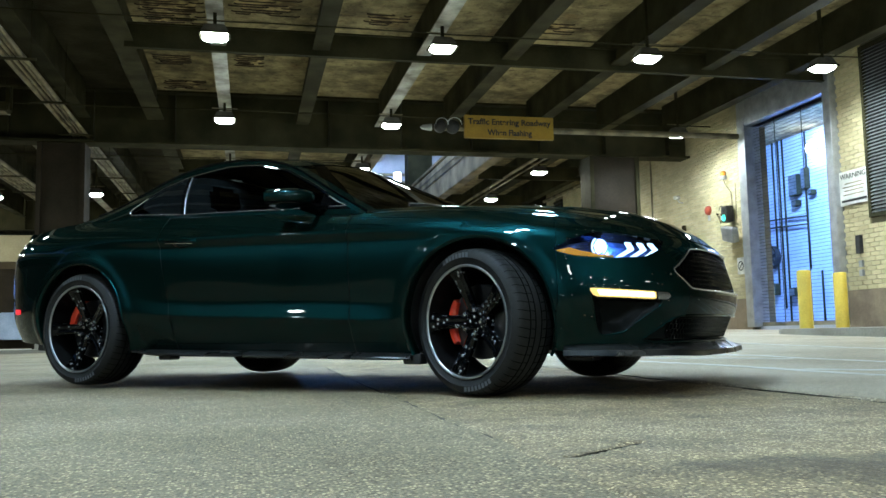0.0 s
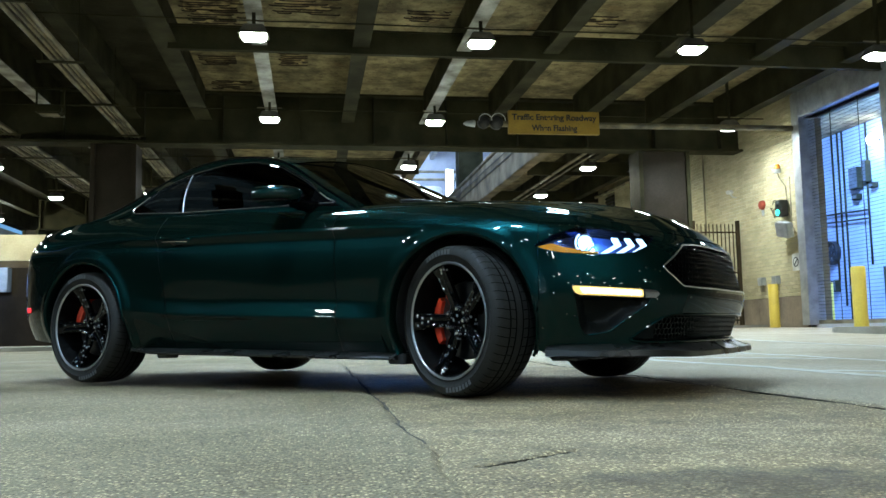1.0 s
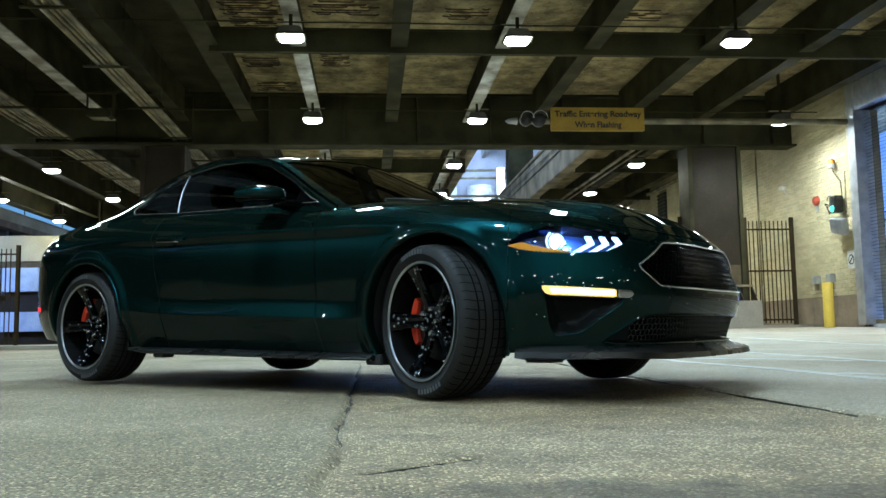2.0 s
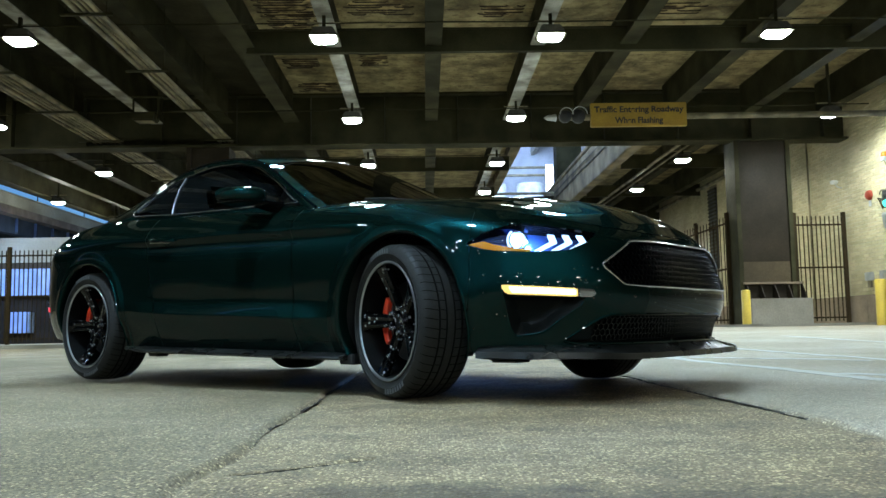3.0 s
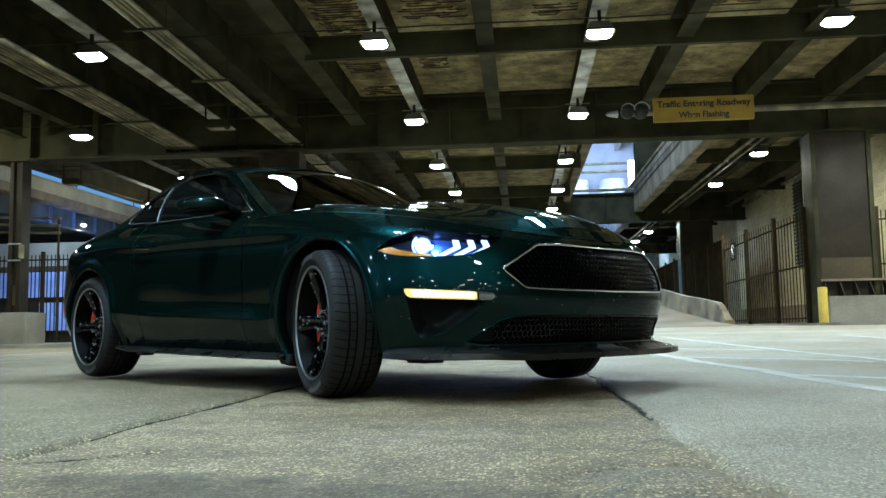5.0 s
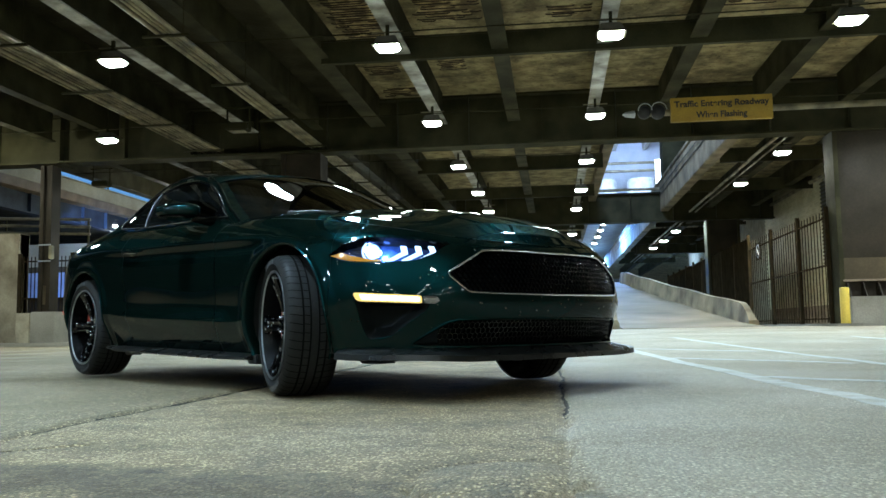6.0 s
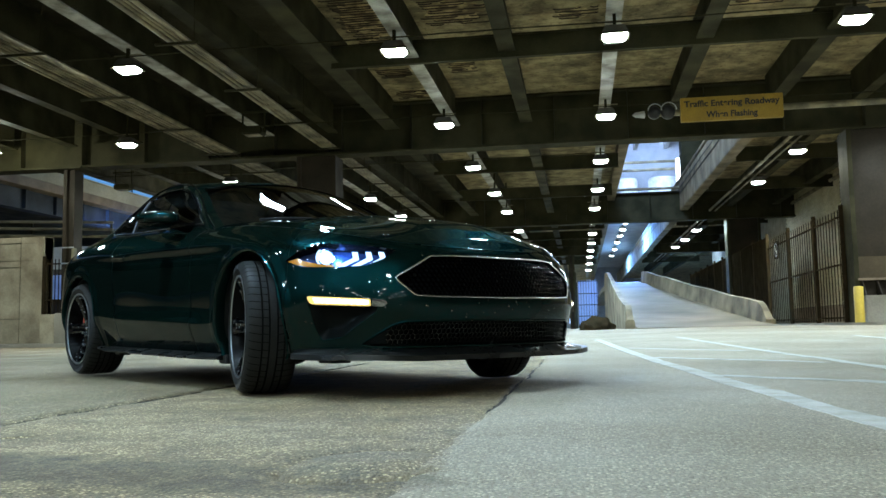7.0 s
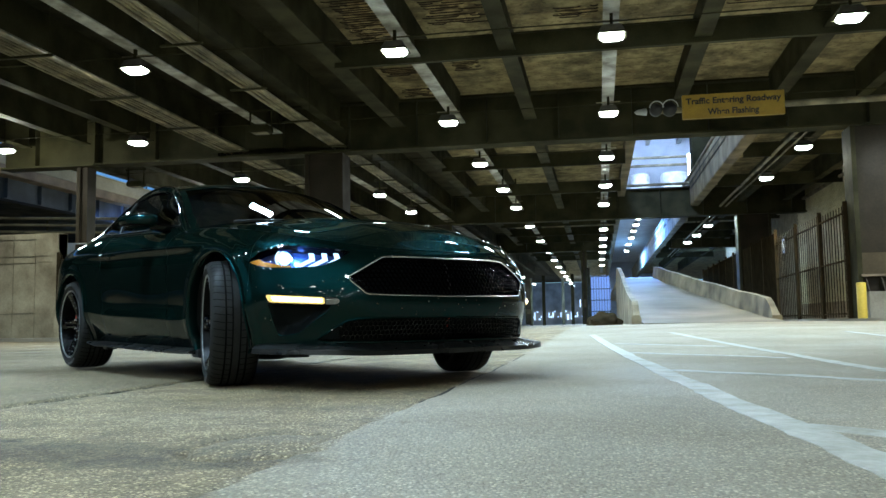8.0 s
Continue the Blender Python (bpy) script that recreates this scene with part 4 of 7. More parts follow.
# ---- the car ----
def car_paint():
    m = bpy.data.materials.new("dark_green_metallic_paint")
    m.use_nodes = True
    nt = m.node_tree
    b = nt.nodes["Principled BSDF"]
    tc = nt.nodes.new("ShaderNodeTexCoord").outputs["Object"]
    vo = nt.nodes.new("ShaderNodeTexNoise")
    vo.inputs["Scale"].default_value = 900.0
    nt.links.new(tc, vo.inputs["Vector"])
    mx = nt.nodes.new("ShaderNodeMix")
    mx.data_type = "RGBA"
    mx.inputs["A"].default_value = (0.0010, 0.0034, 0.0025, 1)
    mx.inputs["B"].default_value = (0.0015, 0.0050, 0.0037, 1)
    nt.links.new(vo.outputs["Fac"], mx.inputs["Factor"])
    nt.links.new(mx.outputs["Result"], b.inputs["Base Color"])
    b.inputs["Metallic"].default_value = 0.0
    b.inputs["Roughness"].default_value = 0.5
    b.inputs["Specular IOR Level"].default_value = 0.0
    b.inputs["Coat Weight"].default_value = 1.0
    b.inputs["Coat Roughness"].default_value = 0.015
    b.inputs["Coat IOR"].default_value = 1.26
    # lamp glints put into the nose lacquer as small glossy specks, masked by drop
    speck = nt.nodes.new("ShaderNodeTexVoronoi")
    speck.inputs["Scale"].default_value = 34.0
    nt.links.new(tc, speck.inputs["Vector"])
    dome = nt.nodes.new("ShaderNodeMapRange")
    dome.interpolation_type = "SMOOTHSTEP"
    for key, v in (("From Min", 0.02), ("From Max", 0.17), ("To Min", 1.0), ("To Max", 0.0)):
        dome.inputs[key].default_value = v
    nt.links.new(speck.outputs["Distance"], dome.inputs["Value"])
    split = nt.nodes.new("ShaderNodeSeparateColor")
    nt.links.new(speck.outputs["Color"], split.inputs[0])
    few = nt.nodes.new("ShaderNodeMath")
    few.operation = "LESS_THAN"
    nt.links.new(split.outputs[0], few.inputs[0])
    drop = nt.nodes.new("ShaderNodeMath")
    drop.operation = "MULTIPLY"
    nt.links.new(dome.outputs["Result"], drop.inputs[0])
    place = nt.nodes.new("ShaderNodeSeparateXYZ")
    nt.links.new(tc, place.inputs[0])
    front = nt.nodes.new("ShaderNodeMapRange")
    for key, v in (("From Min", 3.02), ("From Max", 3.2), ("To Min", 0.0), ("To Max", 0.62)):
        front.inputs[key].default_value = v
    nt.links.new(place.outputs["X"], front.inputs["Value"])
    nt.links.new(front.outputs["Result"], few.inputs[1])
    nt.links.new(few.outputs[0], drop.inputs[1])
    relief = nt.nodes.new("ShaderNodeBump")
    relief.inputs["Distance"].default_value = 0.0022
    nt.links.new(drop.outputs[0], relief.inputs["Height"])
    shine = nt.nodes.new("ShaderNodeBsdfGlossy")
    shine.inputs["Color"].default_value = (0.7, 0.7, 0.7, 1)
    shine.inputs["Roughness"].default_value = 0.2
    nt.links.new(relief.outputs["Normal"], shine.inputs["Normal"])
    flake = nt.nodes.new("ShaderNodeBsdfGlossy")
    flake.distribution = "BECKMANN"
    flake.inputs["Roughness"].default_value = 0.38
    lw = nt.nodes.new("ShaderNodeLayerWeight")
    lw.inputs["Blend"].default_value = 0.5
    fm = nt.nodes.new("ShaderNodeMix")
    fm.data_type = "RGBA"
    fm.inputs["A"].default_value = (0.0009, 0.0132, 0.0150, 1)
    fm.inputs["B"].default_value = (0.0, 0.0005, 0.0006, 1)
    nt.links.new(lw.outputs["Facing"], fm.inputs["Factor"])
    nt.links.new(fm.outputs["Result"], flake.inputs["Color"])
    add = nt.nodes.new("ShaderNodeAddShader")
    nt.links.new(b.outputs[0], add.inputs[0])
    nt.links.new(flake.outputs[0], add.inputs[1])
    glint = nt.nodes.new("ShaderNodeMixShader")
    nt.links.new(drop.outputs[0], glint.inputs[0])
    nt.links.new(add.outputs[0], glint.inputs[1])
    nt.links.new(shine.outputs[0], glint.inputs[2])
    nt.links.new(glint.outputs[0], nt.nodes["Material Output"].inputs["Surface"])
    return m


def tinted_glass(name, tint, rough=0.0, gloss=0.06):
    """Dark tinted pane: clear tint with a Fresnel gloss."""
    m = bpy.data.materials.new(name)
    m.use_nodes = True
    nt = m.node_tree
    nt.nodes.remove(nt.nodes["Principled BSDF"])
    tr = nt.nodes.new("ShaderNodeBsdfTransparent")
    tr.inputs["Color"].default_value = (*tint, 1)
    gl = nt.nodes.new("ShaderNodeBsdfGlossy")
    gl.inputs["Roughness"].default_value = rough + 0.01
    fr = nt.nodes.new("ShaderNodeFresnel")
    fr.inputs["IOR"].default_value = 1.33
    mix = nt.nodes.new("ShaderNodeMixShader")
    nt.links.new(fr.outputs[0], mix.inputs[0])
    nt.links.new(tr.outputs[0], mix.inputs[1])
    nt.links.new(gl.outputs[0], mix.inputs[2])
    nt.links.new(mix.outputs[0], nt.nodes["Material Output"].inputs["Surface"])
    return m


M_PAINT = car_paint()
M_GLASS = tinted_glass("tinted_window_glass", (0.05, 0.06, 0.06))
M_COVER = tinted_glass("clear_lamp_cover", (0.92, 0.95, 1.0))
M_TRIM = plain("bright_chrome_trim", (0.7, 0.71, 0.72), 0.24, 1.0)
M_GLOSSBLACK = plain("gloss_black", (0.002, 0.002, 0.002), 0.03, 0.0, 0.0, 0.22)
M_UPPERTRIM = plain("dim_bright_trim", (0.22, 0.23, 0.24), 0.2, 1.0)
M_DIVIDER = plain("dim_satin_trim", (0.12, 0.12, 0.125), 0.4, 0.8)
M_SATIN = mat("satin_black_plastic", (0.018, 0.018, 0.018), 0.42, second=(0.012, 0.012, 0.012), scale=8, fine=120)
M_SPLIT = mat("satin_grey_splitter", (0.009, 0.0088, 0.0082), 0.3, second=(0.008, 0.0078, 0.007), scale=6, fine=100, spec=0.5)
M_TYRE = mat("tyre_rubber", (0.023, 0.0226, 0.022), 0.55, second=(0.019, 0.0185, 0.017), scale=6, fine=80, bump=0.0006, spec=0.12)
M_GROOVE = plain("tyre_groove_shade", (0.007, 0.007, 0.0065), 0.9, spec=0.0)
M_TYREMARK = plain("raised_tyre_marking", (0.062, 0.063, 0.066), 0.5)
M_MACHINED = plain("machined_rim_lip", (0.42, 0.43, 0.44), 0.28, 0.95)
def wheel_paint():
    """Gloss black lacquer with lamp glints put in as near-white metallic specks."""
    m = plain("gloss_black_wheel_paint", (0.0015, 0.0015, 0.0015), 0.03, 0.0, 0.0, 0.3)
    nt = m.node_tree
    N, L = nt.nodes.new, nt.links.new
    cells = N("ShaderNodeTexVoronoi")
    cells.inputs["Scale"].default_value = 40.0
    L(N("ShaderNodeTexCoord").outputs["Object"], cells.inputs["Vector"])
    dome = N("ShaderNodeMapRange")
    dome.interpolation_type = "SMOOTHSTEP"
    for key, v in (("From Min", 0.05), ("From Max", 0.32), ("To Min", 1.0), ("To Max", 0.0)):
        dome.inputs[key].default_value = v
    L(cells.outputs["Distance"], dome.inputs["Value"])
    bump = N("ShaderNodeBump")
    bump.inputs["Distance"].default_value = 0.003
    L(dome.outputs["Result"], bump.inputs["Height"])
    L(bump.outputs["Normal"], nt.nodes["Principled BSDF"].inputs["Normal"])
    nt.nodes["Principled BSDF"].inputs["IOR"].default_value = 2.5
    soft = N("ShaderNodeMapRange")
    for key, v in (("To Min", 0.03), ("To Max", 0.24)):
        soft.inputs[key].default_value = v
    L(dome.outputs["Result"], soft.inputs["Value"])
    L(soft.outputs["Result"], nt.nodes["Principled BSDF"].inputs["Roughness"])
    glint = N("ShaderNodeMath")
    glint.operation = "MULTIPLY"
    glint.inputs[1].default_value = 1.0
    L(dome.outputs["Result"], glint.inputs[0])
    L(glint.outputs[0], nt.nodes["Principled BSDF"].inputs["Metallic"])
    tone = N("ShaderNodeMix")
    tone.data_type = "RGBA"
    tone.inputs["A"].default_value, tone.inputs["B"].default_value = (0.0015, 0.0015, 0.0015, 1), (0.85, 0.87, 0.9, 1)
    L(dome.outputs["Result"], tone.inputs["Factor"])
    L(tone.outputs["Result"], nt.nodes["Principled BSDF"].inputs["Base Color"])
    gloss = N("ShaderNodeMapRange")
    for key, v in (("To Min", 0.06), ("To Max", 1.0)):
        gloss.inputs[key].default_value = v
    L(dome.outputs["Result"], gloss.inputs["Value"])
    L(gloss.outputs["Result"], nt.nodes["Principled BSDF"].inputs["Specular IOR Level"])
    return m


M_WHEEL = wheel_paint()
M_NUT = plain("wheel_nut_steel", (0.8, 0.8, 0.81), 0.26, 1.0)
M_BARREL = plain("dark_rim_barrel", (0.003, 0.003, 0.003), 0.35, 0.0, 0.0, 0.08)
M_DISC = plain("brake_disc_steel", (0.10, 0.10, 0.105), 0.3, 1.0)
M_CALIPER = plain("red_caliper_paint", (0.7, 0.045, 0.015), 0.3, 0.0, 0.5)
M_LED = glow("headlamp_led", (0.50, 0.74, 1.0), 2.2)
M_PROJ = glow("projector_beam", (0.12, 0.34, 1.0), 24.0)
M_DRL = glow("running_lamp", (1.0, 0.72, 0.22), 0.9)
M_GUIDE = glow("running_lamp_guide", (1.0, 0.86, 0.5), 2.6)
M_CELL = glow("running_lamp_cell", (1.0, 0.97, 0.85), 14.0)
M_AMBER = plain("amber_reflector", (0.6, 0.24, 0.02), 0.2, 0.0, 0.8)
M_REDLENS = glow("red_side_marker", (1.0, 0.03, 0.05), 0.9)
# dark reflector tinted blue: part of the lamp's inner glow is in this colour
M_BUCKET = plain("blue_glow_reflector", (0.04, 0.085, 0.26), 0.3, 0.5)
M_HALO = glow("projector_halo", (0.55, 0.78, 1.0), 1.6)
M_POCKET = plain("black_bumper_insert", (0.003, 0.004, 0.004), 0.4, 0.0, 0.0, 0.08)
M_GRILLE = plain("black_grille_plastic", (0.002, 0.002, 0.002), 0.16, 0.0, 0.0, 0.9)
M_CABIN = mat("dark_cabin_trim", (0.02, 0.02, 0.02), 0.7, second=(0.014, 0.014, 0.014), scale=5, fine=60)
M_SEAT = mat("dark_seat_leather", (0.03, 0.03, 0.03), 0.55, second=(0.02, 0.02, 0.02), scale=8, fine=90)

# longitudinal design lines of the right half, nose to tail: x forward from the rear axle, y half width, z height
LINE_A = [(3.6, 0, 0.205), (3.585, 0.3, 0.205), (3.54, 0.54, 0.205), (3.42, 0.7, 0.205), (3.25, 0.82, 0.205), (3.09, 0.875, 0.205), (2.72, 0.88, 0.2), (2.36, 0.866, 0.185), (2, 0.862, 0.185), (1.4, 0.862, 0.19), (0.77, 0.866, 0.2), (0.4, 0.866, 0.205), (0, 0.9, 0.22), (-0.36, 0.88, 0.24), (-0.68, 0.81, 0.26), (-0.9, 0.66, 0.27), (-1.02, 0.38, 0.27), (-1.05, 0, 0.27)]
LINE_B = [(3.655, 0, 0.33), (3.64, 0.3, 0.33), (3.57, 0.54, 0.33), (3.43, 0.72, 0.33), (3.25, 0.855, 0.33), (3.1, 0.915, 0.33), (2.72, 0.93, 0.33), (2.36, 0.904, 0.29), (2, 0.902, 0.285), (1.4, 0.904, 0.295), (0.763, 0.908, 0.305), (0.4, 0.922, 0.34), (0, 0.95, 0.35), (-0.36, 0.935, 0.36), (-0.7, 0.85, 0.38), (-0.94, 0.69, 0.39), (-1.06, 0.4, 0.39), (-1.09, 0, 0.39)]
LINE_C = [(3.685, 0, 0.45), (3.67, 0.3, 0.45), (3.6, 0.55, 0.45), (3.455, 0.735, 0.45), (3.28, 0.878, 0.45), (3.12, 0.93, 0.45), (2.72, 0.948, 0.45), (2.36, 0.915, 0.37), (2, 0.912, 0.362), (1.4, 0.915, 0.383), (0.75, 0.92, 0.407), (0.4, 0.952, 0.44), (0, 0.965, 0.49), (-0.36, 0.955, 0.5), (-0.7, 0.868, 0.52), (-0.95, 0.71, 0.52), (-1.09, 0.41, 0.52), (-1.13, 0, 0.52)]
LINE_D = [(3.66, 0, 0.58), (3.645, 0.3, 0.58), (3.57, 0.55, 0.58), (3.425, 0.735, 0.585), (3.255, 0.87, 0.59), (3.11, 0.918, 0.6), (2.72, 0.945, 0.62), (2.36, 0.934, 0.58), (1.993, 0.931, 0.575), (1.4, 0.936, 0.6), (0.705, 0.938, 0.62), (0.4, 0.942, 0.64), (0, 0.958, 0.66), (-0.36, 0.945, 0.68), (-0.7, 0.862, 0.7), (-0.95, 0.71, 0.7), (-1.07, 0.41, 0.7), (-1.11, 0, 0.7)]
LINE_E = [(3.63, 0, 0.665), (3.615, 0.3, 0.665), (3.53, 0.535, 0.672), (3.4, 0.7, 0.69), (3.24, 0.835, 0.715), (3.1, 0.89, 0.735), (2.72, 0.915, 0.78), (2.36, 0.92, 0.8), (1.98, 0.92, 0.811), (1.4, 0.922, 0.831), (0.65, 0.925, 0.851), (0.4, 0.93, 0.865), (0, 0.93, 0.875), (-0.36, 0.91, 0.88), (-0.69, 0.83, 0.88), (-0.93, 0.69, 0.87), (-1.04, 0.41, 0.87), (-1.08, 0, 0.87)]
LINE_F = [(3.585, 0, 0.715), (3.565, 0.3, 0.72), (3.47, 0.5, 0.74), (3.35, 0.64, 0.77), (3.2, 0.745, 0.8), (3.05, 0.785, 0.825), (2.72, 0.81, 0.87), (2.36, 0.815, 0.905), (1.955, 0.82, 0.918), (1.4, 0.825, 0.958), (0.62, 0.812, 0.995), (0.4, 0.8, 1.012), (0, 0.775, 1.022), (-0.36, 0.74, 1.025), (-0.68, 0.69, 1.01), (-0.91, 0.59, 0.985), (-1.02, 0.34, 0.975), (-1.05, 0, 0.975)]
# upper edge of the side glass house, windscreen foot to tail
LINE_R = [(2.04, 0.795, 0.92), (1.81, 0.745, 1.042), (1.58, 0.675, 1.165), (1.4, 0.628, 1.255), (1.2, 0.598, 1.315), (0.98, 0.586, 1.342), (0.75, 0.586, 1.342), (0.5, 0.598, 1.302), (0.25, 0.628, 1.215), (-0.02, 0.66, 1.115), (-0.36, 0.685, 1.04)]
# the same along the middle of the car
LINE_M = [(2.24, 0, 1), (1.98, 0, 1.121), (1.72, 0, 1.238), (1.5, 0, 1.326), (1.25, 0, 1.372), (0.98, 0, 1.39), (0.72, 0, 1.388), (0.44, 0, 1.352), (0.16, 0, 1.278), (-0.14, 0, 1.18), (-0.52, 0, 1.075)]


class Spline:
    """Natural cubic spline through rows of values at the knots given."""

    def __init__(self, knots, rows):
        self.t, self.y = np.array(knots, float), np.array(rows, float)
        n, h = len(self.t), np.diff(self.t)
        a = np.eye(n)
        r = np.zeros_like(self.y)
        for i in range(1, n - 1):
            a[i, i - 1], a[i, i], a[i, i + 1] = h[i - 1], 2 * (h[i - 1] + h[i]), h[i]
            r[i] = 6 * ((self.y[i + 1] - self.y[i]) / h[i] - (self.y[i] - self.y[i - 1]) / h[i - 1])
        self.m = np.linalg.solve(a, r.reshape(n, -1)).reshape(r.shape)

    def __call__(self, x):
        x = np.atleast_1d(np.asarray(x, float))
        i = np.clip(np.searchsorted(self.t, x) - 1, 0, len(self.t) - 2)
        h = self.t[i + 1] - self.t[i]
        a, b = (self.t[i + 1] - x) / h, (x - self.t[i]) / h
        sh = (-1,) + (1,) * (self.y.ndim - 1)
        a, b, h = a.reshape(sh), b.reshape(sh), h.reshape(sh)
        return a * self.y[i] + b * self.y[i + 1] + ((a ** 3 - a) * self.m[i] + (b ** 3 - b) * self.m[i + 1]) * h * h / 6


def chords(line):
    p = np.array(line, float)
    return np.concatenate(([0], np.cumsum(np.linalg.norm(np.diff(p, axis=0), axis=1))))


SK = chords(LINE_C)
BODY_U = [Spline(SK, ln) for ln in (LINE_A, LINE_B, LINE_C, LINE_D, LINE_E, LINE_F)]


def body_grid(us, vs):
    """Points of the right body side: us in metres along the plan from the nose, vs 0 (sill) to 1 (top edge)."""
    rows = np.stack([sp(us) for sp in BODY_U])
    p = Spline(np.linspace(0, 1, 6), rows)(vs).transpose(1, 0, 2).copy()
    # two pressed creases along the doors
    z_e, z_c = BODY_U[4](us)[:, 2][:, None], BODY_U[2](us)[:, 2][:, None]
    fade = np.clip((np.asarray(us) - SK[6]) / 0.5, 0, 1) * np.clip((SK[13] - np.asarray(us)) / 1.2, 0, 1)
    low = np.clip((np.asarray(us) - SK[7]) / 0.3, 0, 1) * np.clip((SK[11] - np.asarray(us)) / 0.5, 0, 1)
    de, dc = p[:, :, 2] - z_e, p[:, :, 2] - z_c
    p[:, :, 1] += fade[:, None] * 0.015 * np.where(de > 0, np.exp(-de / 0.035), np.clip(1 + de / 0.026, -0.9, 1) * np.where(de < -0.05, np.exp((de + 0.05) / 0.085), 1))
    p[:, :, 1] += low[:, None] * 0.030 * np.where(dc > 0, np.clip(1 - dc / 0.085, 0, 1) ** 1.2, np.exp(dc / 0.05))
    return p


def body_at(s, z, off=0.0):
    """The point of the body side at plan length s and height z, pushed out by off."""
    vs = np.linspace(0, 1, 121)
    g = body_grid([s - 0.004, s, s + 0.004], vs)

    def at(k):
        return np.array([np.interp(z, g[k, :, 2], g[k, :, c]) for c in range(3)])
    p = at(1)
    tu = at(2) - at(0)
    zz = min(max(z, g[1, 2, 2]), g[1, -3, 2])
    tv = np.array([np.interp(zz + 0.006, g[1, :, 2], g[1, :, c]) - np.interp(zz - 0.006, g[1, :, 2], g[1, :, c]) for c in range(3)])
    n = np.cross(tv, tu)
    n /= np.linalg.norm(n) or 1
    if n[1] < 0 and s > 0.2 or n[0] < 0 and s < 0.2:
        n = -n
    p = p + n * off
    return Vector((p[0], -p[1], p[2]))


def poly_mask(poly, qx, qy):
    """Inside test, distance and nearest boundary point of a polygon, for arrays of places."""
    ins = np.zeros(qx.shape, bool)
    best, nx, ny = np.full(qx.shape, 9.0), qx.copy(), qy.copy()
    for (ax, ay), (bx, by) in zip(poly, poly[1:] + poly[:1]):
        cross = ((ay > qy) != (by > qy)) & (qx < (bx - ax) * (qy - ay) / ((by - ay) or 1e-9) + ax)
        ins ^= cross
        ux, uy = bx - ax, by - ay
        t = np.clip(((qx - ax) * ux + (qy - ay) * uy) / (ux * ux + uy * uy + 1e-12), 0, 1)
        cx, cy = ax + t * ux, ay + t * uy
        d = np.hypot(qx - cx, qy - cy)
        near = d < best
        best, nx, ny = np.where(near, d, best), np.where(near, cx, nx), np.where(near, cy, ny)
    return ins, best, nx, ny


def rounded(poly, r=0.02, n=4):
    """The polygon with rounded corners."""
    out = []
    k = len(poly)
    for i in range(k):
        p, a, b = np.array(poly[i]), np.array(poly[i - 1]), np.array(poly[(i + 1) % k])
        da, db = np.linalg.norm(a - p), np.linalg.norm(b - p)
        r1 = min(r, da * 0.45, db * 0.45)
        s, e = p + (a - p) / da * r1, p + (b - p) / db * r1
        for j in range(n + 1):
            t = j / n
            q = (1 - t) ** 2 * s + 2 * t * (1 - t) * p + t * t * e
            out.append((float(q[0]), float(q[1])))
    return out


def dense(poly, step=0.012):
    out = []
    for a, b in zip(poly, poly[1:] + poly[:1]):
        n = max(1, int(math.hypot(b[0] - a[0], b[1] - a[1]) / step))
        out += [(a[0] + (b[0] - a[0]) * i / n, a[1] + (b[1] - a[1]) * i / n) for i in range(n)]
    return out


def grid_mesh(name, grids, material, keeps=None, thick=0.0):
    """A smooth mesh from point grids, with the kept cells alone."""
    verts, faces = [], []
    for gi, g in enumerate(grids):
        nu, nv = g.shape[:2]
        base = len(verts)
        verts += [tuple(p) for p in g.reshape(-1, 3)]
        keep = keeps[gi] if keeps else np.ones((nu - 1, nv - 1), bool)
        for i, j in zip(*np.nonzero(keep)):
            a = base + i * nv + j
            faces.append((a, a + 1, a + nv + 1, a + nv))
    bm = B()
    me = bpy.data.meshes.new(name)
    me.from_pydata(verts, [], faces)
    bm.from_mesh(me)
    bpy.data.meshes.remove(me)
    loose = [v for v in bm.verts if not v.link_faces]
    bmesh.ops.delete(bm, geom=loose, context="VERTS")
    bmesh.ops.remove_doubles(bm, verts=bm.verts, dist=0.0004)
    return bm


def flip(g):
    h = g.copy()
    h[..., 1] *= -1
    return h


WHEEL_R, ARCH_R, FRONT_X = 0.343, 0.397, 2.705
HUB_Y_F, HUB_Y_R = 0.838, 0.82
GRILLE = rounded([(0.0001, .672), (.30, .674), (.415, .670), (.604, .568), (.600, .550), (.525, .480), (.40, .474), (0.0001, .470)], 0.016)
LOWER = rounded([(0.0001, .360), (.57, .357), (.625, .345), (.79, .250), (.72, .238), (0.0001, .236)], 0.015)
LAMP = rounded([(1.21, .657), (1.12, .705), (1.0, .738), (.88, .732), (.70, .716), (.585, .700), (.66, .655), (.74, .624), (.90, .616), (1.05, .621), (1.14, .634)], 0.012)
POCKET = rounded([(1.05, .462), (.70, .440), (.715, .400), (.87, .286), (.985, .270), (1.0, .30)], 0.015)


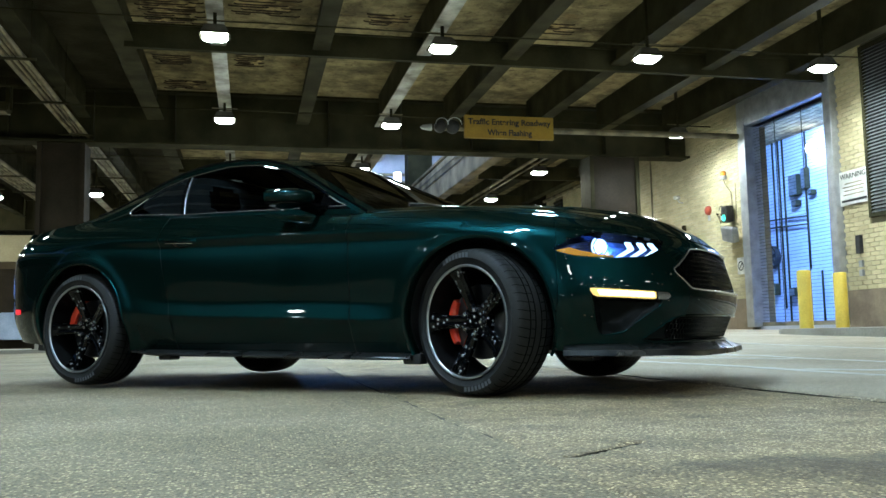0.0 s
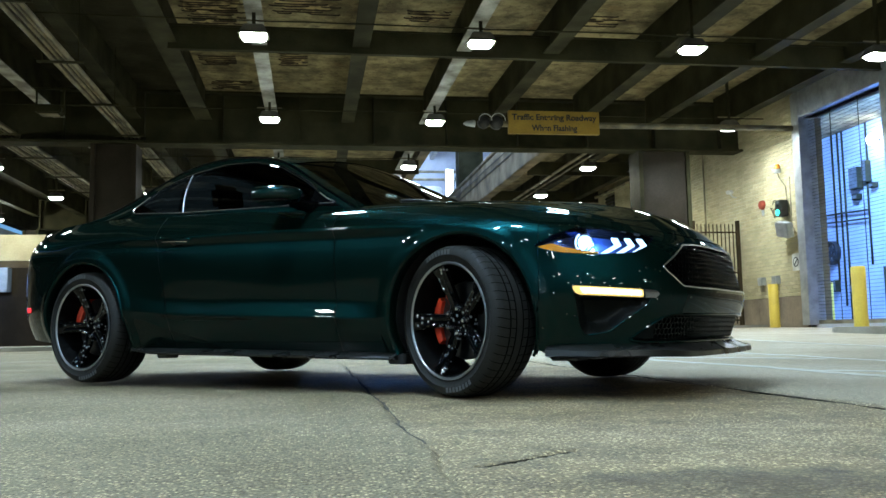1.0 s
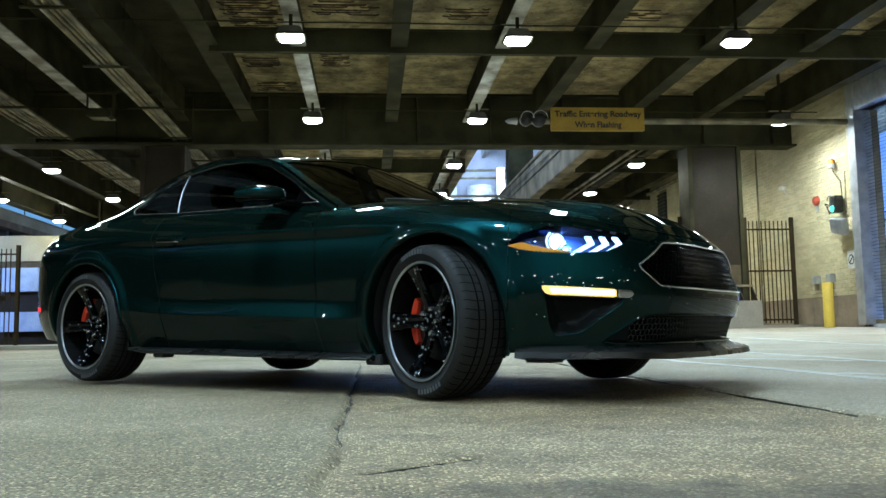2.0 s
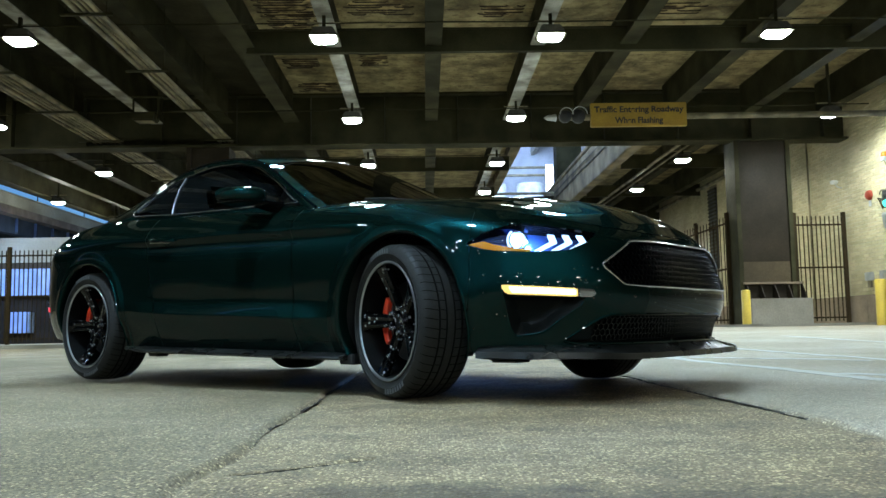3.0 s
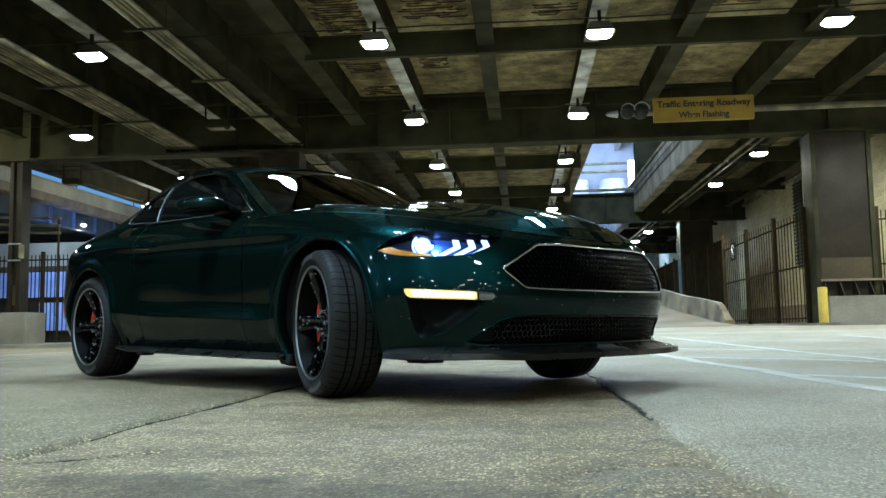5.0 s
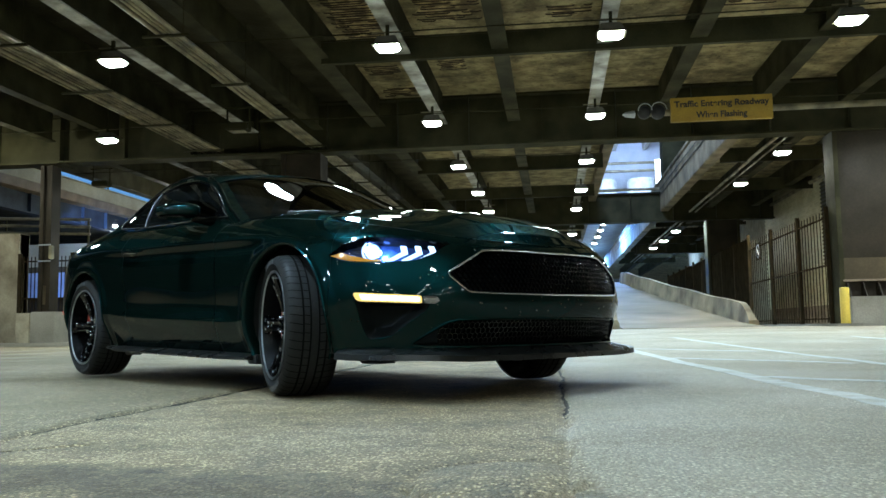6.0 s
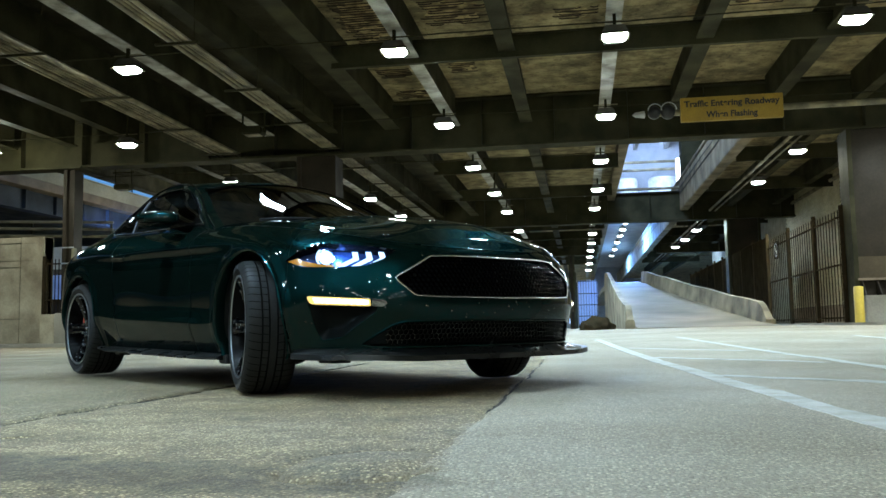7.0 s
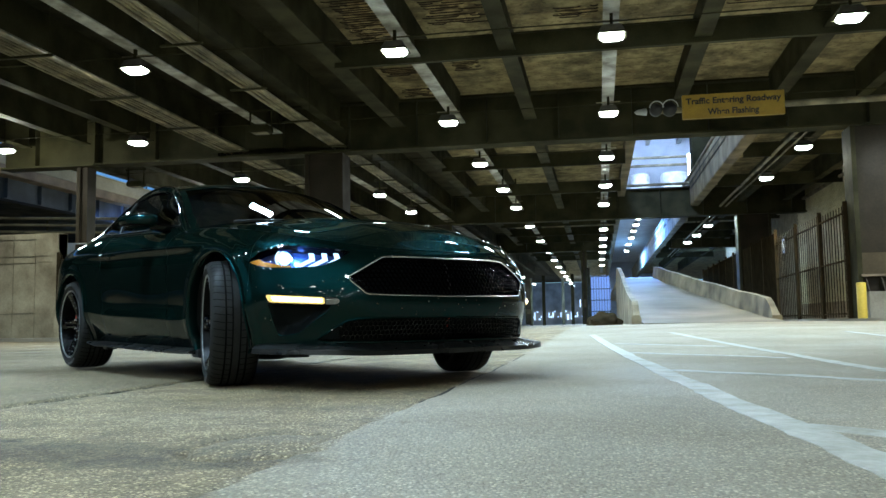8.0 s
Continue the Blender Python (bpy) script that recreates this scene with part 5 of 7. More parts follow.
def build_car():
    ob = thing("car", "dark green metallic two-door fastback car, headlamps lit", "car", CAR_AT)
    us = np.unique(np.concatenate([np.arange(0, 1.26, 0.0065), np.arange(1.26, SK[-1] - 1.3, 0.014), np.linspace(SK[-1] - 1.3, SK[-1], 70),
                                   [SK[8] - .0035, SK[8] + .0035, SK[10] - .0035, SK[10] + .0035, SK[5] - .0015, SK[5] + .0015]]))
    us = us[np.concatenate(([True], np.diff(us) > 0.0008))]
    vs = np.linspace(0, 1, 78)
    g = body_grid(us, vs)
    s2 = np.repeat(us[:, None], len(vs), 1)
    # wheel arches
    for cx in (FRONT_X, 0.0):
        dx, dz = g[..., 0] - cx, g[..., 2] - 0.345
        d = np.hypot(dx, dz)
        near = (np.abs(d - ARCH_R) < 0.0095) & (g[..., 1] > 0.5)
        k = np.where(near, ARCH_R / np.maximum(d, 1e-6), 1)
        g[..., 0], g[..., 2] = cx + dx * k, 0.345 + dz * k
    # rolled flares round the arches
    for cx in (FRONT_X, 0.0):
        d = np.hypot(g[..., 0] - cx, g[..., 2] - 0.345)
        g[..., 1] += np.where(g[..., 1] > 0.5, 0.009 * (1 - np.clip((d - ARCH_R - 0.025) / 0.05, 0, 1) ** 2 * (3 - 2 * np.clip((d - ARCH_R - 0.025) / 0.05, 0, 1))), 0)
    # openings of the nose
    tang = np.gradient(g, us, axis=0)
    for poly in (GRILLE, LOWER, LAMP, POCKET):
        ins, dist, nx, ny = poly_mask(poly, s2, g[..., 2])
        near = (dist < 0.0042) & (s2 < 1.3) & (s2 > 0.004)
        g += np.where(near[..., None], tang * (nx - s2)[..., None], 0)
        g[..., 2] = np.where(near, ny, g[..., 2])
        s2 = np.where(near, nx, s2)
    c = (g[:-1, :-1] + g[1:, 1:] + g[1:, :-1] + g[:-1, 1:]) / 4
    sc = (s2[:-1, :-1] + s2[1:, 1:]) / 2
    solid_cell = np.ones(sc.shape, bool)
    for cx in (FRONT_X, 0.0):
        solid_cell &= ~((np.hypot(c[..., 0] - cx, c[..., 2] - 0.345) < ARCH_R) & (c[..., 1] > 0.5))
    for poly in (GRILLE, LOWER, LAMP, POCKET):
        ins = poly_mask(poly, sc, c[..., 2])[0]
        solid_cell &= ~(ins & (sc < 1.3))
    for k in (5, 8, 10):
        w = 0.0015 if k == 5 else 0.0035
        solid_cell &= ~((sc > SK[k] - w) & (sc < SK[k] + w))
    right = g.copy()
    right[..., 1] *= -1
    both = [right, flip(right)]
    part("front_bumper", grid_mesh("b", both, None, [solid_cell & (sc < SK[5])] * 2), M_PAINT, ob, smooth=True, angle=50)
    part("rear_bumper", grid_mesh("b", both, None, [solid_cell & (sc > SK[13])] * 2), M_PAINT, ob, smooth=True, angle=50)
    for gg in both:
        part("front_fender", grid_mesh("b", [gg], None, [solid_cell & (sc > SK[5]) & (sc < SK[8])]), M_PAINT, ob, smooth=True, angle=50)
        part("quarter_panel", grid_mesh("b", [gg], None, [solid_cell & (sc > SK[10]) & (sc < SK[13])]), M_PAINT, ob, smooth=True, angle=50)
    doors = [part("door", grid_mesh("b", [gg], None, [solid_cell & (sc > SK[8]) & (sc < SK[10])]), M_PAINT, ob, smooth=True, angle=50) for gg in both]
    # dark inner shell behind the shut lines
    ui = np.concatenate([np.linspace(SK[5] + .03, SK[13], 120)])
    inner = body_grid(ui, np.linspace(0.02, 0.985, 24))
    inner[..., 1] -= 0.02
    ci = (inner[:-1, :-1] + inner[1:, 1:]) / 2
    keep = np.ones(ci.shape[:2], bool)
    for cx in (FRONT_X, 0.0):
        keep &= np.hypot(ci[..., 0] - cx, ci[..., 2] - 0.345) > ARCH_R + 0.02
    part("inner_shell", grid_mesh("b", [flip(inner), inner], None, [keep, keep]), M_BLACK, ob)
    build_arches(ob)
    build_hood(ob)
    build_glasshouse(ob)
    build_nose(ob)
    build_lights(ob)
    build_side_details(ob, doors)
    build_underbody(ob)
    build_cabin(ob)
    build_wheels(ob)
    return ob


def side_y(x, z):
    """Half width of the body side at a place along the car."""
    s = float(np.interp(-x, [-p[0] for p in LINE_C[4:15]], SK[4:15]))
    return -body_at(s, z)[1]


def build_arches(ob):
    for cx in (FRONT_X, 0.0):
        for sgn in (-1, 1):
            bm = B()
            rings = []
            for k in range(61):
                q = radians(-24 + 228 * k / 60)
                x, z = cx + ARCH_R * math.cos(q), 0.345 + ARCH_R * math.sin(q)
                y = side_y(x, max(z, 0.21))
                row = []
                for r, dy in ((0.006, 0.008), (0.0015, 0.014), (-0.006, 0.011), (-0.012, -0.002), (-0.012, -0.05)):
                    rr = ARCH_R + r
                    row.append(bm.verts.new((cx + rr * math.cos(q), sgn * (y + dy), 0.345 + rr * math.sin(q))))
                rings.append(row)
            for a, b in zip(rings, rings[1:]):
                for i in range(4):
                    bm.faces.new((a[i], a[i + 1], b[i + 1], b[i]))
            part("arch_lip", bm, M_PAINT, ob, smooth=True, angle=60)
            bm = B()
            a0 = None
            for k in range(41):
                q = radians(-20 + 220 * k / 40)
                rr = ARCH_R + 0.004
                row = [bm.verts.new((cx + rr * math.cos(q), sgn * yy, 0.345 + rr * math.sin(q))) for yy in (0.90, 0.56)]
                if a0:
                    bm.faces.new((a0[0], a0[1], row[1], row[0]))
                a0 = row
            part("wheel_well", bm, M_BLACK, ob)


def build_hood(ob):
    uu = np.concatenate([np.linspace(0.0, SK[4], 60), np.linspace(SK[4], SK[8] - 0.02, 70)[1:]])
    edge = BODY_U[5](uu)
    jj = np.linspace(-0.994, 0.994, 91)
    zc = np.interp(edge[:, 0], [2.0, 2.2, 2.4, 2.7, 3.0, 3.25, 3.42, 3.52, 3.585], [.985, .985, .978, .955, .92, .874, .825, .775, .715])
    g = np.zeros((len(uu), len(jj), 3))
    for i in range(len(uu)):
        x, y, z = edge[i]
        a = np.abs(jj)
        crown = (1 - a ** 2.4)
        zz = z + (zc[i] - z) * crown
        bulge = 0.022 * smoothstep(0.02, 0.3, 3.56 - x) * (1 / (1 + np.exp((a * max(y, .02) - 0.36) / 0.04)))
        lift = 0.014 * np.exp(-((a - 0.90) / 0.06) ** 2) * smoothstep(0.0, 0.5, 3.4 - x)
        g[i, :, 0] = x - (0.05 * (1 - a ** 2) if x < 2.05 else 0) + 0.004
        g[i, :, 1] = y * jj
        g[i, :, 2] = zz + bulge + lift
    part("hood", grid_mesh("b", [g], None), M_PAINT, ob, "dark green bonnet with a raised centre", smooth=True, angle=60)
    # cowl under the windscreen
    bm = B()
    for k in range(20):
        y0, y1 = -0.76 + k * 0.076, -0.76 + (k + 1) * 0.076
        xa = [2.03 + 0.16 * (1 - (y / 0.8) ** 2) for y in (y0, y1)]
        za = [0.925 + 0.055 * (1 - (y / 0.8) ** 2) for y in (y0, y1)]
        vs = [bm.verts.new(p) for p in ((xa[0] - .12, y0, za[0]), (xa[1] - .12, y1, za[1]), (xa[1] + .1, y1, za[1] - .005), (xa[0] + .1, y0, za[0] - .005))]
        bm.faces.new(vs)
    bmesh.ops.remove_doubles(bm, verts=bm.verts, dist=0.001)
    part("cowl", bm, M_SATIN, ob)
    for sgn in (-1, 1):
        bm = B()
        tube(bm, [(2.13, sgn * 0.50 - 0.05, .985), (2.16, sgn * 0.30 - 0.1, 1.0), (2.17, sgn * 0.1 - 0.12, 1.008)], 0.009, 8)
        part("wiper", bm, M_SATIN, ob)


RK = chords(LINE_R)
RS, MS = Spline(RK, LINE_R), Spline(RK, LINE_M)
DLO = rounded([(1.90, .968), (1.838, .992), (1.628, 1.112), (1.389, 1.228), (1.163, 1.284), (.908, 1.298), (.614, 1.258), (.427, 1.200), (.325, 1.142), (.228, 1.070), (.262, 1.042), (.714, 1.008), (1.40, .981)], 0.03)


def house_side(us, vs):
    """Right side of the glass house between the belt and the roof edge."""
    top = RS(us)
    belt_s = np.interp(-top[:, 0], [-p[0] for p in LINE_F[6:16]], SK[6:16])
    low = BODY_U[5](belt_s)
    low[:, 0] = top[:, 0]
    g = np.zeros((len(us), len(vs), 3))
    for j, v in enumerate(vs):
        g[:, j] = low + (top - low) * v
        g[:, j, 1] += 0.03 * 4 * v * (1 - v) * np.clip((top[:, 2] - low[:, 2]) / 0.3, 0, 1) + 0.002
    return g


def house_y(x, z):
    us = np.array([float(np.interp(-x, [-p[0] for p in LINE_R], RK))])
    g = house_side(us, np.linspace(0, 1, 40))[0]
    return float(np.interp(z, g[:, 2], g[:, 1]))


def build_glasshouse(ob):
    us = np.linspace(0, RK[-1], 300)
    vs = np.linspace(0, 1, 46)
    g = house_side(us, vs)
    ins, dist, nx, ny = poly_mask(DLO, g[..., 0], g[..., 2])
    near = dist < 0.0055
    g[..., 0], g[..., 2] = np.where(near, nx, g[..., 0]), np.where(near, ny, g[..., 2])
    c = (g[:-1, :-1] + g[1:, 1:] + g[1:, :-1] + g[:-1, 1:]) / 4
    keep = ~poly_mask(DLO, c[..., 0], c[..., 2])[0]
    for sgn in (-1, 1):
        gg = g.copy()
        gg[..., 1] *= sgn
        part("roof_pillar", grid_mesh("b", [gg], None, [keep]), M_PAINT, ob, smooth=True, angle=60)
        # side panes: door glass and quarter glass
        for name, lo, hi in (("door_glass", 0.735, 2.2), ("quarter_glass", -1.0, 0.70)):
            p = house_side(us, vs)
            p[..., 1] -= 0.006
            cc = (p[:-1, :-1] + p[1:, 1:]) / 2
            lean = 0.36 * (cc[..., 2] - 1.01)
            k = poly_mask(DLO, cc[..., 0], cc[..., 2])[0] & (cc[..., 0] + lean > lo) & (cc[..., 0] + lean < hi)
            p[..., 1] *= sgn
            pane = part(name, grid_mesh("b", [p], None, [k]), M_GLASS, ob, smooth=True)
            pane.visible_shadow = False
        bm = B()
        pts = [(x, sgn * (house_y(x, z) + 0.003), z) for x, z in dense(DLO, 0.02)]
        tube(bm, pts, 0.0042, 6, closed=True)
        part("window_seal", bm, M_GLOSSBLACK, ob, "gloss black window seal", smooth=True)
        bm = B()
        low = [p for p in dense(DLO, 0.02) if p[1] < 1.045 or p[0] < 0.35]
        cut = max(range(len(low)), key=lambda i: math.dist(low[i], low[i - 1]))
        low = low[cut:] + low[:cut]
        tube(bm, [(x, sgn * (house_y(x, z) + 0.005), z) for x, z in low], 0.0042, 6)
        part("window_trim", bm, M_TRIM, ob, "thin bright window surround", smooth=True)
        bm = B()
        high = [(x, z + 0.009) for x, z in dense(DLO, 0.02) if z > 1.047 and x > 0.36]
        cut = max(range(len(high)), key=lambda i: math.dist(high[i], high[i - 1]))
        high = high[cut:] + high[:cut]
        tube(bm, [(x, sgn * (house_y(x, z) + 0.003), z) for x, z in high], 0.0035, 6)
        part("upper_trim", bm, M_UPPERTRIM, ob, "thin dim upper window trim", smooth=True)
        bm = B()
        tube(bm, [(0.738 - 0.36 * (z - 1.01), sgn * (house_y(0.738 - 0.36 * (z - 1.01), z) + 0.002), z) for z in np.linspace(1.005, 1.262, 10)], 0.0045, 6)
        part("divider_trim", bm, M_DIVIDER, ob, smooth=True)
        bm = B()
        rows = []
        for k in range(12):
            z = 1.008 + k * 0.0225
            x = 0.718 - 0.36 * (z - 1.01)
            y = sgn * (house_y(x, z) - 0.001)
            rows.append([bm.verts.new((x + d, y, z)) for d in (-0.02, 0.02)])
        for a, b in zip(rows, rows[1:]):
            bm.faces.new((a[0], a[1], b[1], b[0]))
        part("b_pillar", bm, M_GLOSSBLACK, ob)
        bm = B()
        tube(bm, [(p[0], sgn * (p[1] + 0.002), p[2] + 0.002) for p in RS(np.linspace(0.03, RK[-1] - 0.2, 60))], 0.007, 6)
        part("roof_seam", bm, M_GLOSSBLACK, ob, smooth=True)
    # top: windscreen, roof, rear window
    uw = np.unique(np.concatenate([np.linspace(0, RK[3], 40), np.linspace(RK[3], RK[7], 50), np.linspace(RK[7], RK[-1], 40)]))
    jj = np.linspace(-1, 1, 61)
    r, m = RS(uw), MS(uw)
    t = np.zeros((len(uw), len(jj), 3))
    a = np.abs(jj)
    for i in range(len(uw)):
        t[i, :, 0] = m[i, 0] + (r[i, 0] - m[i, 0]) * a ** 2
        t[i, :, 1] = r[i, 1] * jj
        t[i, :, 2] = m[i, 2] + (r[i, 2] - m[i, 2]) * a ** 2.1
    ic = (uw[:-1] + uw[1:]) / 2
    jc = np.abs(jj[:-1] + jj[1:]) / 2
    screen = ic < RK[3]
    rear = ic > RK[7]
    wide = jc < 0.93
    k1, k2, k3 = (np.outer(s, wide) for s in (screen, rear, ~screen & ~rear))
    part("windscreen", grid_mesh("b", [t - np.array([0, 0, .004])], None, [k1]), M_GLASS, ob, smooth=True).visible_shadow = False
    part("rear_window", grid_mesh("b", [t - np.array([0, 0, .004])], None, [k2]), M_GLASS, ob, smooth=True).visible_shadow = False
    rest = np.ones(k1.shape, bool) & ~k1 & ~k2
    part("roof", grid_mesh("b", [t], None, [rest]), M_PAINT, ob, smooth=True, angle=60)
    # boot lid
    tail = np.linspace(SK[13] + 0.2, SK[-1], 40)
    e = BODY_U[5](tail)
    d = np.zeros((len(tail), 31, 3))
    jd = np.linspace(-0.995, 0.995, 31)
    for i in range(len(tail)):
        d[i, :, 0], d[i, :, 1] = e[i, 0], e[i, 1] * jd
        d[i, :, 2] = e[i, 2] + 0.035 * (1 - np.abs(jd) ** 2.5) * smoothstep(-1.05, -0.7, e[i, 0])
    part("boot_lid", grid_mesh("b", [d], None), M_PAINT, ob, smooth=True)
    bm = B()
    tube(bm, [(-.97 + .03 * (1 - (y / .6) ** 2) * -1, y, 1.0) for y in np.linspace(-.58, .58, 25)], 0.018, 8, flat=(1.6, 0.6))
    part("boot_spoiler", bm, M_PAINT, ob, smooth=True)


def patch(poly, off, step, margin=0.0, both=True):
    """A sheet over an opening of the nose, pushed out by off."""
    s0, s1 = min(p[0] for p in poly), max(p[0] for p in poly)
    z0, z1 = min(p[1] for p in poly), max(p[1] for p in poly)
    ss = np.arange(s0 - margin, s1 + margin + step, step)
    ss = ss[ss >= 0] if s0 < 0.01 else ss
    zs = np.arange(z0 - margin, z1 + margin + step, step)
    g = np.array([[tuple(body_at(s, z, off)) for z in zs] for s in ss])
    cs, cz = (ss[:-1] + ss[1:]) / 2, (zs[:-1] + zs[1:]) / 2
    qs, qz = np.meshgrid(cs, cz, indexing="ij")
    ins, dist, _, _ = poly_mask(poly, qs, qz)
    keep = ins | (dist < margin + step)
    return ([g, flip(g)], [keep, keep]) if both else ([g], [keep])


def outline(poly, off):
    return [body_at(s, z, off) for s, z in dense(poly, 0.012)]


def hexes(bm, poly, off, size, depth, sgn):
    """Honeycomb ribs filling an opening."""
    w = size * math.sqrt(3)
    z0, z1 = min(p[1] for p in poly), max(p[1] for p in poly)
    s1 = max(p[0] for p in poly)
    row = 0
    z = z0
    while z < z1:
        s = (0.5 * w if row % 2 else 0.0)
        while s < s1:
            if bool(poly_mask(poly, np.array([s + 0.001]), np.array([z]))[0][0]):
                rings = []
                for rr, oo in ((1.0, off - 0.004), (0.93, off), (0.88, off), (0.78, off - 0.006), (0.76, off - depth)):
                    ring = []
                    for k in range(6):
                        q = radians(30 + 60 * k)
                        p = body_at(max(0.0005, s + size * rr * math.cos(q)), z + size * rr * math.sin(q), oo)
                        ring.append(bm.verts.new((p[0], p[1] * sgn, p[2])))
                    rings.append(ring)
                for a, b in zip(rings, rings[1:]):
                    for k in range(6):
                        bm.faces.new((a[k], a[(k + 1) % 6], b[(k + 1) % 6], b[k]))
            s += w
        z += size * 1.5
        row += 1


def half_outline(poly, off):
    """The outline of an opening that crosses the nose, run from one side to the other and back."""
    pts = [(s, z) for s, z in dense(poly, 0.012) if s > 0.022]
    k = max(range(len(pts)), key=lambda i: math.hypot(pts[i][0] - pts[i - 1][0], pts[i][1] - pts[i - 1][1]))
    pts = pts[k:] + pts[:k]
    r = [body_at(s, z, off) for s, z in pts]
    return r + [Vector((p[0], -p[1], p[2])) for p in r[::-1]]


def build_nose(ob):
    g, k = patch(GRILLE, -0.045, 0.02, 0.03)
    part("grille_backing", grid_mesh("b", g, None, k), M_POCKET, ob)
    bm = B()
    for sgn in (1, -1):
        hexes(bm, GRILLE, -0.012, 0.0150, 0.014, sgn)
    tagged(part("grille_mesh", bm, M_GRILLE, ob, "gloss black honeycomb mesh"), kind="stuff")
    bm = B()
    tube(bm, half_outline(GRILLE, 0.001), 0.0042, 8, closed=True)
    part("grille_surround", bm, M_TRIM, ob, "thin bright grille surround", smooth=True)
    bm = B()
    rows = []
    for d in (0.0, 0.05):
        rows.append([bm.verts.new(p) for p in half_outline(GRILLE, -d)])
    n = len(rows[0])
    for i in range(n):
        bm.faces.new((rows[0][i], rows[0][(i + 1) % n], rows[1][(i + 1) % n], rows[1][i]))
    part("grille_rim", bm, M_GLOSSBLACK, ob)
    g, k = patch(LOWER, -0.045, 0.02, 0.03)
    part("lower_grille_backing", grid_mesh("b", g, None, k), M_POCKET, ob)
    bm = B()
    for sgn in (1, -1):
        hexes(bm, LOWER, -0.015, 0.0150, 0.014, sgn)
    tagged(part("lower_grille_mesh", bm, M_GRILLE, ob, "gloss black honeycomb mesh"), kind="stuff")
    bm = B()
    tube(bm, half_outline(LOWER, -0.001), 0.006, 6, closed=True)
    part("lower_grille_rim", bm, M_PAINT, ob, smooth=True)
    # splitter
    bm = B()
    rings = []
    ss = np.concatenate([-np.linspace(1.16, 0, 60), np.linspace(0, 1.16, 60)[1:]])
    for s in ss:
        a = abs(float(s))
        p = BODY_U[0](np.array([a]))[0]
        q = BODY_U[0](np.array([a + 0.01]))[0] - BODY_U[0](np.array([max(0, a - 0.01)]))[0]
        n = Vector((q[1], -q[0], 0)).normalized()
        if n.x < 0 and a < 0.8:
            n = -n
        if n.y < 0:
            n = Vector((n.x, abs(n.y), 0))
        out = 0.075 + 0.055 * smoothstep(0.4, 0.72, a) - 0.09 * smoothstep(0.9, 1.16, a)
        tip = 0.012 * smoothstep(0.45, 0.8, a)
        sg = -1 if s < 0 else 1
        sec = [(-0.10, 0.035), (0.0, 0.03), (out * 0.78, -0.002 + tip), (out, -0.008 + tip), (out + 0.004, -0.033 + tip), (-0.10, -0.034)]
        rings.append([bm.verts.new((p[0] + n.x * d, sg * (p[1] + n.y * d), p[2] + h)) for d, h in sec])
    for a, b in zip(rings, rings[1:]):
        for i in range(6):
            bm.faces.new((a[i], a[(i + 1) % 6], b[(i + 1) % 6], b[i]))
    bm.faces.new(rings[0])
    bm.faces.new(rings[-1][::-1])
    bmesh.ops.remove_doubles(bm, verts=bm.verts, dist=0.0003)
    part("splitter", bm, M_SPLIT, ob, "satin dark grey chin splitter", smooth=True, angle=25)
    for sgn in (1, -1):
        bm = B()
        box(bm, 3.06, 3.2, sgn * 0.66 - 0.06, sgn * 0.66 + 0.06, 0.157, 0.19, 0.008)
        part("air_deflector", bm, M_BLACK, ob)
    # side pockets below the running lamps
    for sgn in (1, -1):
        ss, zs = np.linspace(.66, 1.08, 30), np.linspace(.255, .48, 20)
        g = np.zeros((30, 20, 3))
        for i, s in enumerate(ss):
            for j, z in enumerate(zs):
                d = float(poly_mask(POCKET, np.array([s]), np.array([z]))[1][0])
                inside = bool(poly_mask(POCKET, np.array([s]), np.array([z]))[0][0])
                p = body_at(s, z, -0.002 - (min(0.05, d * 1.3) if inside else 0.0))
                g[i, j] = (p[0], p[1] * sgn, p[2])
        part("bumper_pocket", grid_mesh("b", [g], None), M_POCKET, ob, "black recessed bumper pocket", smooth=True)
        bm = B()
        tube(bm, [Vector((p[0], p[1] * sgn, p[2])) for p in outline(POCKET, -0.001)], 0.004, 6, closed=True)
        part("pocket_edge", bm, M_PAINT, ob, smooth=True)


def slab(bm, poly, off, depth, sgn):
    """A thick piece over a polygon of the nose surface."""
    d = dense(poly, 0.02)
    rows = []
    for o in (off, off - depth):
        rows.append([bm.verts.new((p[0], p[1] * sgn, p[2])) for p in (body_at(s, z, o) for s, z in d)])
    bm.faces.new(rows[0])
    bm.faces.new(rows[1][::-1])
    n = len(d)
    for i in range(n):
        bm.faces.new((rows[0][i], rows[1][i], rows[1][(i + 1) % n], rows[0][(i + 1) % n]))


